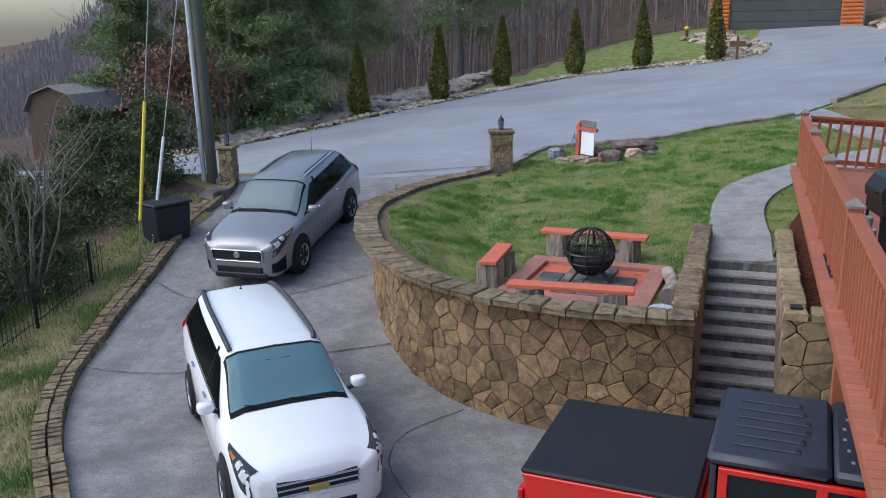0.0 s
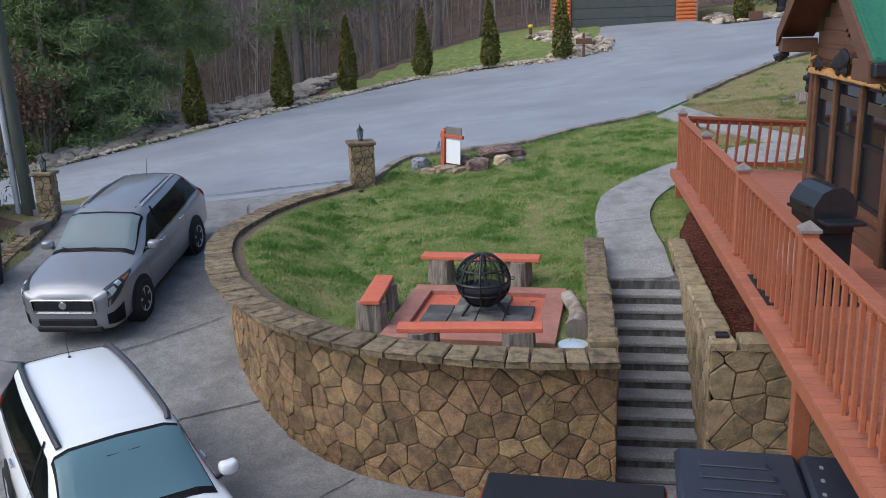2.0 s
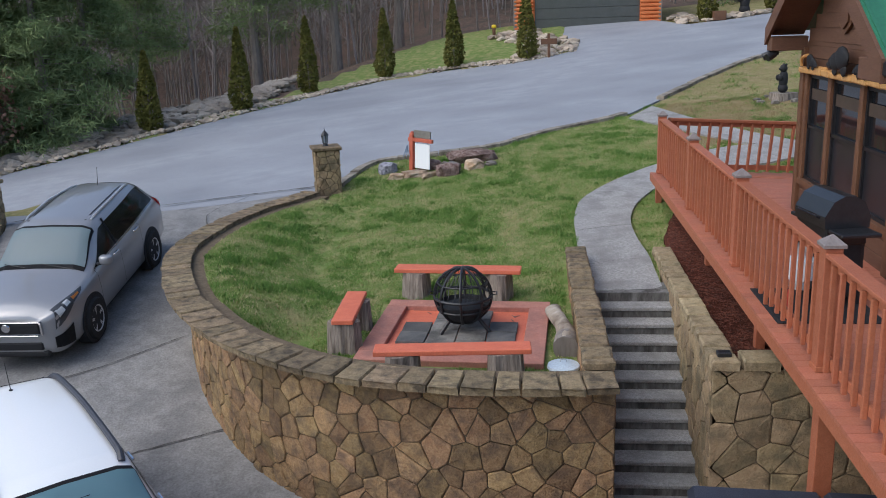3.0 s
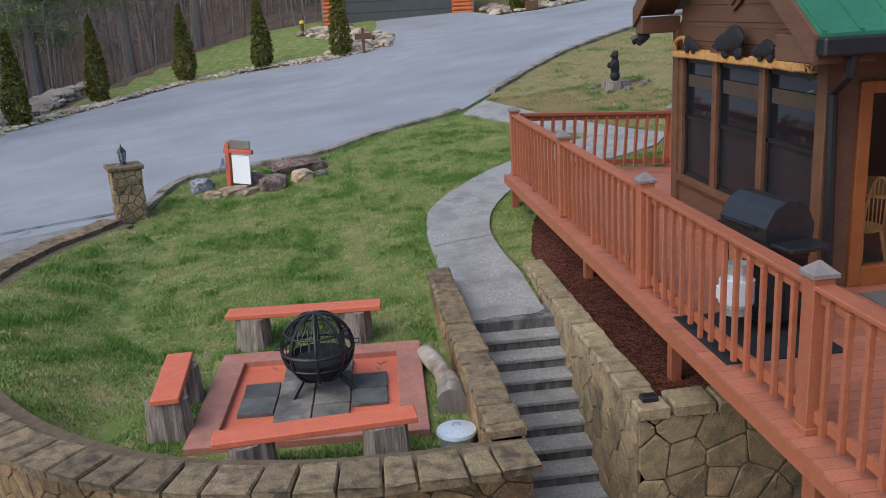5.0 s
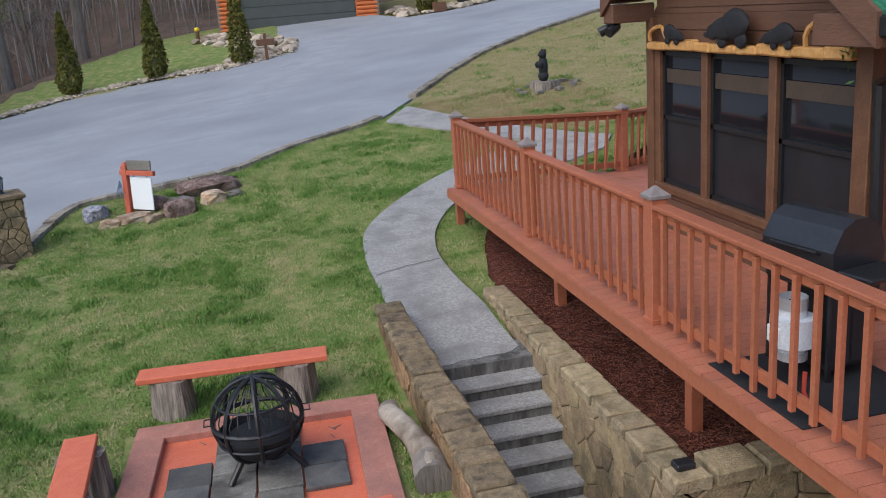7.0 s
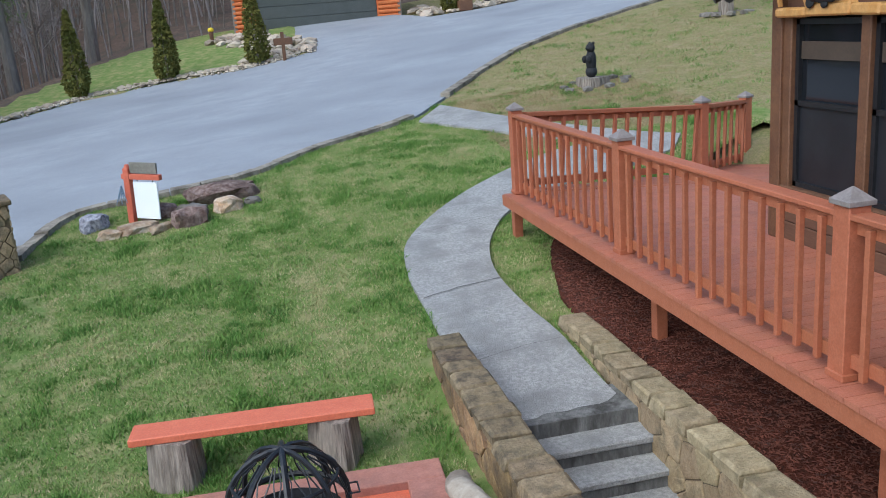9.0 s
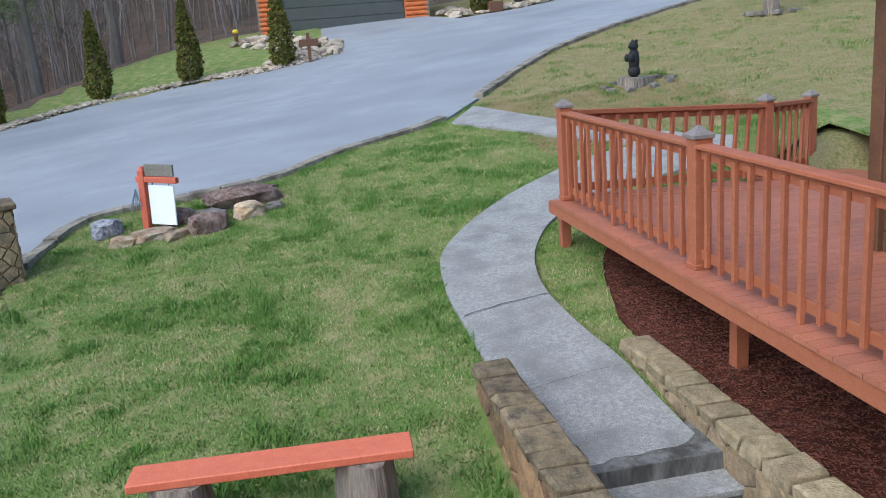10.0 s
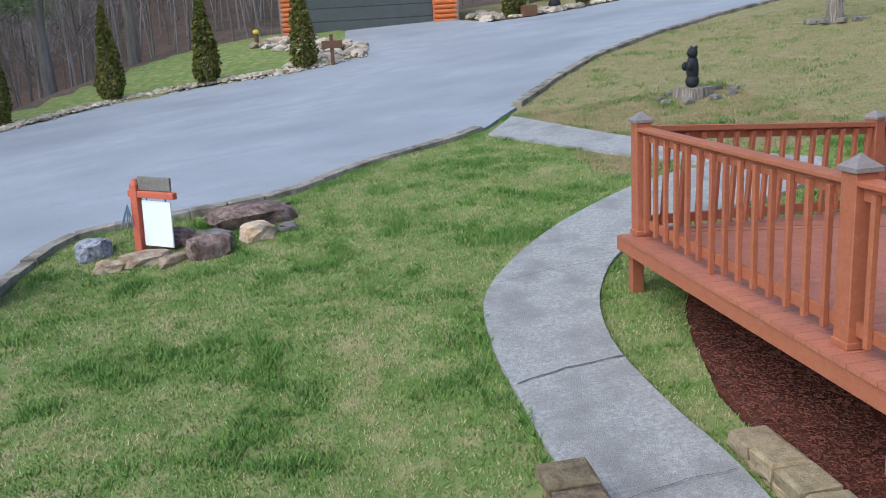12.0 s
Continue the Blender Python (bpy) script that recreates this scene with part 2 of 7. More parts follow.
def raw(name, verts, faces, material, parent=None, smooth=None):
    me = bpy.data.meshes.new(name)
    me.from_pydata(verts, [], faces)
    for mt in material if isinstance(material, (list, tuple)) else [material]:
        me.materials.append(mt)
    if smooth is not None:
        me.polygons.foreach_set("use_smooth", [True] * len(me.polygons))
        me.set_sharp_from_angle(angle=radians(smooth))
    ob = new(name, me)
    ob.parent = parent
    return ob


def box(bm, x0, x1, y0, y1, z0, z1, bevel=0.0, m=None):
    r = bmesh.ops.create_cube(bm, size=1.0)
    vs = r["verts"]
    for v in vs:
        v.co = Vector(((x0 + x1) / 2 + v.co.x * (x1 - x0), (y0 + y1) / 2 + v.co.y * (y1 - y0), (z0 + z1) / 2 + v.co.z * (z1 - z0)))
    if m is not None:
        for v in vs:
            v.co = m @ v.co
    if bevel:
        es = list({e for v in vs for e in v.link_edges})
        bmesh.ops.bevel(bm, geom=es, offset=bevel, segments=1, affect="EDGES", profile=0.5)
    return bm


def cyl(bm, a, b, r0, r1=None, seg=10, caps=True):
    a, b = Vector(a), Vector(b)
    d = b - a
    q = d.to_track_quat("Z", "Y").to_matrix().to_4x4()
    bmesh.ops.create_cone(bm, cap_ends=caps, segments=seg, radius1=r0, radius2=r0 if r1 is None else r1, depth=d.length,
                          matrix=Matrix.Translation((a + b) / 2) @ q)
    return bm


def tube(bm, pts, r, seg=6):
    """One bent tube through the points; closed where it ends at its start."""
    P = [Vector(p) for p in pts]
    loop = (P[0] - P[-1]).length < 1e-5
    if loop:
        P = P[:-1]
    n = len(P)
    rings, u = [], None
    for i, p in enumerate(P):
        t = (P[(i + 1) % n] - P[i - 1]) if loop else (P[min(i + 1, n - 1)] - P[max(i - 1, 0)])
        t.normalize()
        u = t.orthogonal().normalized() if u is None else (u - t * u.dot(t)).normalized()
        v = t.cross(u)
        rings.append([bm.verts.new(p + (u * math.cos(2 * math.pi * k / seg) + v * math.sin(2 * math.pi * k / seg)) * r) for k in range(seg)])
    for i in range(n if loop else n - 1):
        a, b = rings[i], rings[(i + 1) % n]
        for k in range(seg):
            bm.faces.new((a[k], a[(k + 1) % seg], b[(k + 1) % seg], b[k]))
    if not loop:
        bm.faces.new(rings[0][::-1])
        bm.faces.new(rings[-1])
    return bm


def B():
    return bmesh.new()


def lerp(a, b, t):
    return a + (b - a) * t


def resample(pts, step):
    """Smooth line through the points (Catmull-Rom), in even steps."""
    P = [Vector(p) for p in pts]
    P = [P[0] * 2 - P[1]] + P + [P[-1] * 2 - P[-2]]
    fine = []
    for i in range(1, len(P) - 2):
        p0, p1, p2, p3 = P[i - 1:i + 3]
        for k in range(16):
            t = k / 16
            fine.append(0.5 * ((2 * p1) + (p2 - p0) * t + (2 * p0 - 5 * p1 + 4 * p2 - p3) * t * t + (3 * p1 - p0 - 3 * p2 + p3) * t ** 3))
    fine.append(P[-2])
    out, acc = [fine[0]], 0.0
    for a, b in zip(fine, fine[1:]):
        d = (b - a).length
        while acc + d >= step:
            a = a + (b - a) * ((step - acc) / d)
            d = (b - a).length
            out.append(a)
            acc = 0.0
        acc += d
    if (out[-1] - fine[-1]).length > step * 0.3:
        out.append(fine[-1])
    return out


def inside(poly, x, y):
    c, j = False, len(poly) - 1
    for i in range(len(poly)):
        xi, yi, xj, yj = poly[i][0], poly[i][1], poly[j][0], poly[j][1]
        if (yi > y) != (yj > y) and x < (xj - xi) * (y - yi) / (yj - yi) + xi:
            c = not c
        j = i
    return c


from mathutils.geometry import delaunay_2d_cdt


def sheet(name, poly, height, step, material, parent=None, lift=0.0, skirt=0.0):
    """A sheet over an outline that follows a height function; skirt: how far its rim drops."""
    edge = []
    for a, b in zip(poly, poly[1:] + poly[:1]):
        a, b = Vector(a[:2]), Vector(b[:2])
        n = max(1, int((b - a).length / step))
        edge += [a.lerp(b, k / n) for k in range(n)]
    n = len(edge)
    pts = list(edge)
    x0, x1 = min(p.x for p in edge), max(p.x for p in edge)
    y0, y1 = min(p.y for p in edge), max(p.y for p in edge)
    rng = random.Random(3)
    for i in range(int((x1 - x0) / step) + 1):
        for j in range(int((y1 - y0) / step) + 1):
            x, y = x0 + (i + 0.5 + rng.uniform(-0.2, 0.2)) * step, y0 + (j + 0.5 + rng.uniform(-0.2, 0.2)) * step
            if inside(edge, x, y):
                pts.append(Vector((x, y)))
    vs, _, fs, *_ = delaunay_2d_cdt(pts, [(i, (i + 1) % n) for i in range(n)], [list(range(n))], 1, 1e-5)
    verts = [(v.x, v.y, height(v.x, v.y) + lift) for v in vs]
    faces = [tuple(f) for f in fs]
    if skirt:
        k = len(verts)
        verts += [(verts[i][0], verts[i][1], verts[i][2] - skirt) for i in range(n)]
        faces += [(i, k + i, k + (i + 1) % n, (i + 1) % n) for i in range(n)]
    ob = raw(name, verts, faces, material, parent)
    ob.data.polygons.foreach_set("use_smooth", [True] * len(ob.data.polygons))
    if skirt:
        ob.data.set_sharp_from_angle(angle=radians(40))
    return ob



def jitter_mesh(bm, amp, freq=3.0, seed=0):
    for v in bm.verts:
        n = noise.noise_vector((v.co.x * freq + seed * 3.7, v.co.y * freq, v.co.z * freq))
        v.co += Vector(n) * amp
    return bm


def leaf_cloud(samples, size, seed, flat=0.4):
    """Small leaf sprays: pairs of bent triangles at the given points (x, y, z, radius factor)."""
    rg = np.random.default_rng(seed)
    n = len(samples)
    P = np.array(samples)
    d = rg.normal(size=(n, 3))
    d /= np.linalg.norm(d, axis=1)[:, None]
    e = rg.normal(size=(n, 3))
    e -= (e * d).sum(1)[:, None] * d
    e /= np.linalg.norm(e, axis=1)[:, None]
    s = size * rg.uniform(0.6, 1.4, n)[:, None]
    a, b, c, f = P - d * s, P + e * s * flat, P + d * s, P - e * s * flat
    V = np.stack([a, b, c, f], 1).reshape(-1, 3)
    F = [(4 * i, 4 * i + 1, 4 * i + 2, 4 * i + 3) for i in range(n)]
    return V.tolist(), F


# ---- lie of the land ----
# spot heights of the upper ground: x, y, z
SPOTS = [(-4.4, 23.25, 2.32), (-8.45, 43.66, 3.19), (-1.73, 42.83, 3.93), (3.5, 47.3, 5.15), (-2.4, 50.7, 5.16), (5.78, 28.32, 3.47),
         (0.41, 17.82, 1.98), (-3.66, 14.87, 1.63), (-1.26, 14.75, 1.63), (0.47, 14.7, 1.84), (-1.26, 12.39, 1.63)]
_C = np.array(SPOTS)
_K = np.exp(-(np.hypot(_C[:, None, 0] - _C[None, :, 0], _C[:, None, 1] - _C[None, :, 1]) / 7.0) ** 2)
_W = np.linalg.solve(_K + 0.15 * np.eye(len(_C)), _C[:, 2] - (0.59 + 0.0971 * _C[:, 0] + 0.0845 * _C[:, 1]))


def upper(x, y):
    """Height of lawn and road."""
    xs, ys = max(-26.0, min(30.0, x)), max(5.0, min(62.0, y))
    return 0.59 + 0.0971 * xs + 0.0845 * ys + float(np.exp(-(np.hypot(_C[:, 0] - x, _C[:, 1] - y) / 7.0) ** 2) @ _W)


def drive_z(x, y):
    """Height of the drive, which climbs to the road."""
    return float(np.interp(y, [10, 12, 14.5, 17, 20, 23.4], [0.06, 0.18, 0.66, 1.16, 1.66, 2.08]))


def join_z(x, y):
    """Drive and road run into one another past the gate pillars."""
    t = max(0.0, min(1.0, (y - 20.2) / 3.6))
    t = t * t * (3 - 2 * t)
    return lerp(drive_z(x, y), upper(x, y), t)


WALL_LINE = [(-0.56, 10.95), (-1.43, 10.89), (-2.27, 10.92), (-2.91, 11.03), (-3.64, 11.24), (-4.34, 11.6), (-5.1, 12.18), (-5.83, 13.0),
             (-6.53, 14.05), (-7.12, 15.3), (-7.42, 16.2), (-7.53, 17.2), (-7.45, 18.5), (-7.15, 19.8), (-6.78, 20.65), (-6.4, 21.5)]
WALL_TOP = 2.12
NEAR_KERB = [(-6.1, 22.3), (-5.95, 23.2), (-5.5, 24.4), (-4.14, 24.6), (-2.66, 24.85), (-1.04, 26.2), (0.97, 27.4), (2.11, 28.96), (4.53, 32.6), (6.73, 35.1),
             (10.23, 37.56), (14.58, 39.84), (22.0, 43.0), (34.0, 47.0)]
FAR_EDGE = [(-36.0, 20.5), (-28.0, 24.6), (-23.0, 27.4), (-19.93, 29.6), (-17.2, 32.4), (-15.4, 34.6), (-13.31, 37.4), (-11.0, 40.6), (-8.3, 43.2), (-5.08, 43.3), (-1.89, 42.6), (0.35, 43.2)]
LEFT_KERB = [(-5.2, 3.0), (-6.4, 5.5), (-7.78, 7.15), (-9.35, 8.74), (-10.6, 10.46), (-11.41, 12.41), (-12.01, 14.58), (-12.73, 17.07), (-12.91, 18.57), (-13.2, 19.9)]
PATH_L = [(-0.62, 14.68), (-0.66, 16.4), (-0.66, 17.7), (-0.63, 18.88), (-0.36, 20.05), (0.66, 21.4), (2.0, 22.45), (3.0, 22.9), (3.75, 22.85)]
PATH_FORK = [(3.75, 22.85), (3.3, 23.45), (2.72, 24.35), (1.25, 27.0)]
PATH_R = [(0.52, 14.68), (0.48, 16.38), (0.40, 17.25), (0.40, 18.43), (0.70, 19.54), (1.4, 20.55), (2.6, 21.1), (3.7, 21.3)]

wall_pts = [Vector((p.x, p.y, 0)) for p in resample([(x, y, 0) for x, y in WALL_LINE], 0.1)]


def offset(pts, d):
    out = []
    for i, p in enumerate(pts):
        t = (pts[min(i + 1, len(pts) - 1)] - pts[max(i - 1, 0)]).normalized()
        out.append(Vector((p.x - t.y * d, p.y + t.x * d, 0)))
    return out


near_pts = resample([(x, y, 0) for x, y in NEAR_KERB], 0.4)
far_pts = resample([(x, y, 0) for x, y in FAR_EDGE], 0.5)
left_pts = resample([(x, y, 0) for x, y in LEFT_KERB], 0.3)
wall_back = offset(wall_pts, -0.30)  # lawn side of the retaining wall

def bank(x, y):
    """Ground west of the drive: a grass strip that falls away to the woods."""
    px = float(np.interp(y, [p[1] for p in LEFT_KERB], [p[0] for p in LEFT_KERB]))
    d = max(0.0, px - x)
    return join_z(px, y) + 0.12 - 0.05 * min(d, 3) - 0.12 * max(0.0, min(d - 3, 12))


def terrain(x, y):
    """The one ground sheet."""
    bump = 0.05 * noise.noise((x * 0.35, y * 0.35, 0))
    if y > 20.0:
        z = upper(x, y) - 0.12
    else:
        z = -0.25
    if x < -12.4 and y < 34:
        edge = float(np.interp(x, [p[0] for p in FAR_EDGE], [p[1] for p in FAR_EDGE]))
        if y < edge - 9.0:
            w = max(0.0, min(1.0, (edge - 9.0 - y) / 3.0))
            z = lerp(upper(x, y) - 0.12, bank(x, y), w)
    elif y <= 20 and x < float(np.interp(y, [p[1] for p in LEFT_KERB], [p[0] for p in LEFT_KERB])) - 0.1:
        z = bank(x, y)
    if 1.0 < x < 7.5 and 11 < y < 21.4:
        z = min(z, 1.5)
    # woods beyond the road
    edge = float(np.interp(x, [p[0] for p in FAR_EDGE], [p[1] for p in FAR_EDGE]))
    if y > edge and x < 0.4:
        d = y - edge
        z = upper(x, min(y, edge + float(np.interp(x, [-16, -8, 0], [3, 12, 14])))) + 0.04 + bump - 0.03 * max(0, d - 12)
        if x < -12:
            z -= 0.04 * max(0, d - 4)
    if x < -6 and x > -14.5 and 18 < y < 27:
        z = min(z, join_z(x, y) - 0.15)
    # far slopes: low towards the west, a wooded ridge towards the north
    r = math.hypot(x, y)
    if r > 62:
        ang = math.degrees(math.atan2(-x, y))
        ridge_h = float(np.interp(ang, [-60, -20, 10, 28, 36, 41, 46, 60, 120, 180], [8, 12, 15, 14, 6, -5.5, -13, -14, -8, 0]))
        t = max(0.0, min(1.0, (r - 62) / 60))
        z = lerp(z, 5.8 + ridge_h, t * t * (3 - 2 * t))
    return z


# ---- ground ----
xs = sorted(set([-320, -250, -190, -150, -120, -100, -85, -70, -60, -52] + [-45 + 0.75 * i for i in range(120)] + [46, 52, 60, 75, 100, 140, 200, 320]))
ys = sorted(set([-200, -120, -70, -40, -25, -15] + [-10 + 0.75 * i for i in range(108)] + [74, 80, 90, 105, 125, 150, 200, 260, 340]))
gv = [(x, y, terrain(x, y)) for y in ys for x in xs]
nx = len(xs)
gf = [(j * nx + i, j * nx + i + 1, (j + 1) * nx + i + 1, (j + 1) * nx + i) for j in range(len(ys) - 1) for i in range(nx - 1)]
ground = raw("ground", gv, gf, [VERGE, LEAFMOULD, GRASS])
tagged(ground, "rough grass and leaf-littered woodland ground", "ground", kind="structure")
mi = []
for f in gf:
    cx, cy = (gv[f[0]][0] + gv[f[2]][0]) / 2, (gv[f[0]][1] + gv[f[2]][1]) / 2
    edge = float(np.interp(cx, [p[0] for p in FAR_EDGE], [p[1] for p in FAR_EDGE]))
    k = 0
    if cy > edge and cx < 0.5:
        d = cy - edge
        strip = float(np.interp(cx, [-17, -14, -9, -5, -2], [0.6, 2.6, 8.0, 13.0, 17.0]))
        k = 2 if d < strip else 1
    elif cy > 58 or (cx < -14.5 and cy < 20) or cx < -22:
        k = 1
    mi.append(k)
ground.data.polygons.foreach_set("material_index", mi)
ground.data.polygons.foreach_set("use_smooth", [True] * len(mi))

road_poly = [(p.x, p.y) for p in far_pts] + [(0.8, 44.8), (-0.8, 47.5), (-1.3, 50.5), (4.6, 50.2), (5.2, 48.8), (6.0, 46.7), (8.5, 46.9), (13.0, 48.6), (22, 51.5), (34, 55)] + \
            [(p.x, p.y) for p in reversed(near_pts)] + [(-6.3, 22.4), (-13.4, 20.3), (-14.6, 20.6), (-24, 17.4), (-36, 12.0)]
road = sheet("road", road_poly, join_z, 0.9, ASPHALT, lift=0.0, skirt=0.3)
tagged(road, "pale worn asphalt road curving uphill to the garage", "road", kind="structure")
drive_poly = [(60, -40), (60, 11.4), (-0.6, 11.4)] + [(p.x, p.y) for p in offset(wall_pts, -0.15)[::4]] + [(-6.25, 22.42), (-13.4, 20.32)] + \
             [(p.x, p.y) for p in reversed(left_pts)] + [(-4.4, 0.0), (-4.0, -40)]
drive = sheet("driveway", drive_poly, lambda x, y: join_z(x, y) - (0.004 if y > 19 else 0.0), 1.0, DRIVE, lift=0.0, skirt=0.25)
tagged(drive, "stained grey concrete driveway with cracks, sloping up to the road", "driveway", kind="structure")

lawn_poly = [(-0.75, 11.2)] + [(p.x, p.y) for p in wall_back[2::3]] + [(p.x + 0.1, p.y - 0.05) for p in near_pts] + [(40, 40), (40, 17.0), (6.42, 17.0), (6.42, 22.0), (5.75, 21.68), (4.34, 20.62), (2.75, 18.95), (1.5, 19.2), (1.25, 18.75), (1.05, 18.05), (0.84, 17.25), (0.8, 16.55), (0.62, 16.5), (0.5, 14.93), (-0.6, 14.93)]


PAD_TOP = 1.61
WALL_POLAR = [(math.degrees(math.atan2(-(x + 2.5), 16 - y)), math.hypot(x + 2.5, y - 16)) for x, y in WALL_LINE]


def lawn_z(x, y):
    """The lawn rises to just under the wall's cap along the bend."""
    z = upper(x, y) + 0.03 * noise.noise((x * 0.8, y * 0.8, 5))
    if abs(x + 2.45) < 2.4 and abs(y - 13.6) < 2.4:
        w = max(0.0, min(1.0, (2.4 - max(abs(x + 2.45), abs(y - 13.6))) / 0.8))
        z = lerp(z, PAD_TOP, w)
    a = math.degrees(math.atan2(-(x + 2.5), 16 - y))
    if 40 < a < 144:
        d = float(np.interp(a, [p[0] for p in WALL_POLAR], [p[1] for p in WALL_POLAR])) - math.hypot(x + 2.5, y - 16)
        w = max(0.0, min(1.0, 1 - (d - 0.75) / 1.6)) * min(1.0, (a - 40) / 15)
        z = max(z, lerp(z, WALL_TOP - 0.08, w))
    return z


lawn = sheet("lawn", lawn_poly, lawn_z, 0.28, [GRASS, VERGE], lift=0.0)
for f in lawn.data.polygons:
    c = f.center
    if (c.x > 2.2 and c.y > 23.5 + 1.2 * noise.noise((c.x, c.y, 3))) or c.x > 7:
        f.material_index = 1
tagged(lawn, "patchy green spring lawn with tufts and straw-coloured spots", "lawn", kind="structure")


def strip(name, left, right, height, material, lift, skirt, parent=None):
    """A paved strip between two lines."""
    return sheet(name, [(x, y) for x, y in left] + [(x, y) for x, y in reversed(right)], height, 0.5, material, parent, lift, skirt)


def smooth2(pts, step=0.25):
    return [(p.x, p.y) for p in resample([(x, y, 0) for x, y in pts], step)]


PATH_POLY = smooth2(PATH_L) + smooth2(PATH_FORK)[1:] + smooth2([(2.05, 28.35), (3.1, 25.6), (4.3, 23.3), (5.0, 22.3)]) + [(4.5, 21.6)] + smooth2(PATH_R)[::-1]
LANDING = 1.79


def path_z(x, y):
    """The path follows the lawn and levels out over the head of the stairs."""
    return lerp(LANDING, upper(x, y), max(0.0, min(1.0, (y - 14.95) / 1.2)))


path = sheet("garden_path", PATH_POLY, path_z, 0.4, CONCRETE, None, 0.05, 0.12)
tagged(path, "curving grey concrete garden path with moss-stained edges", "path", kind="structure")
def mulch_z(x, y):
    """The bed climbs from the wall to the lawn and dips a little below it at the rim."""
    rim = 0.03 * max(0.0, min(1.0, (y - 17.2) / 1.0))
    return lerp(1.78, upper(x, y) + 0.012 - rim, max(0, min(1, (y - 11.7) / 4.5))) + 0.05 * noise.noise((x * 2, y * 2, 1)) + 0.02 * noise.noise((x * 9, y * 9, 1))


mulch = sheet("mulch_bed", [(0.82, 11.75), (0.82, 16.6), (0.86, 17.3), (1.05, 18.1), (1.25, 18.8), (1.5, 19.25), (2.7, 19.0), (6.0, 16.2), (6.0, 11.75)],
              mulch_z, 0.12, MULCH, None, 0.0, 0.3)
tagged(mulch, "dark red bark mulch bed under the deck", "mulch bed", kind="structure")

rg = np.random.default_rng(31)
cn = 26000
cx_, cy_ = rg.uniform(0.86, 3.4, cn), rg.uniform(11.9, 19.3, cn)
okc = (cy_ < 16.6) | ((cx_ > np.interp(cy_, [16.6, 17.3, 18.1, 18.8, 19.2], [0.86, 0.9, 1.08, 1.28, 1.52])) & (cy_ < np.interp(cx_, [1.5, 2.7, 3.4], [19.2, 18.95, 18.4])))
cx_, cy_ = cx_[okc], cy_[okc]
cv, cf = [], []
for x, y in zip(cx_, cy_):
    z = mulch_z(x, y) + 0.008
    a, L, w, tl = rg.uniform(0, 6.28), rg.uniform(0.008, 0.028), rg.uniform(0.003, 0.008), rg.uniform(-0.006, 0.006)
    c, q = math.cos(a), math.sin(a)
    i = len(cv)
    cv += [(x - c * L - q * w, y - q * L + c * w, z - tl), (x - c * L + q * w, y - q * L - c * w, z - tl), (x + c * L + q * w, y + q * L - c * w, z + tl), (x + c * L - q * w, y + q * L + c * w, z + tl), (x, y, z + 0.006)]
    cf += [(i, i + 1, i + 4), (i + 1, i + 2, i + 4), (i + 2, i + 3, i + 4), (i + 3, i, i + 4)]
chips = raw("mulch_chips", cv, cf, pm("bark_chip", (0.135, 0.042, 0.025), (0.22, 0.07, 0.042), 22, 0.9, 0.3, 60, c3=(0.075, 0.034, 0.026), big=12))
tagged(chips, "loose reddish bark chips on the bed", "mulch", kind="stuff")


# ---- stone walls ----
def clip(poly, px, py, nx_, ny_):
    out = []
    for i in range(len(poly)):
        a, b = poly[i], poly[(i + 1) % len(poly)]
        da, db = (a[0] - px) * nx_ + (a[1] - py) * ny_, (b[0] - px) * nx_ + (b[1] - py) * ny_
        if da <= 0:
            out.append(a)
        if (da < 0) != (db < 0) and da != db:
            t = da / (da - db)
            out.append((a[0] + (b[0] - a[0]) * t, a[1] + (b[1] - a[1]) * t))
    return out


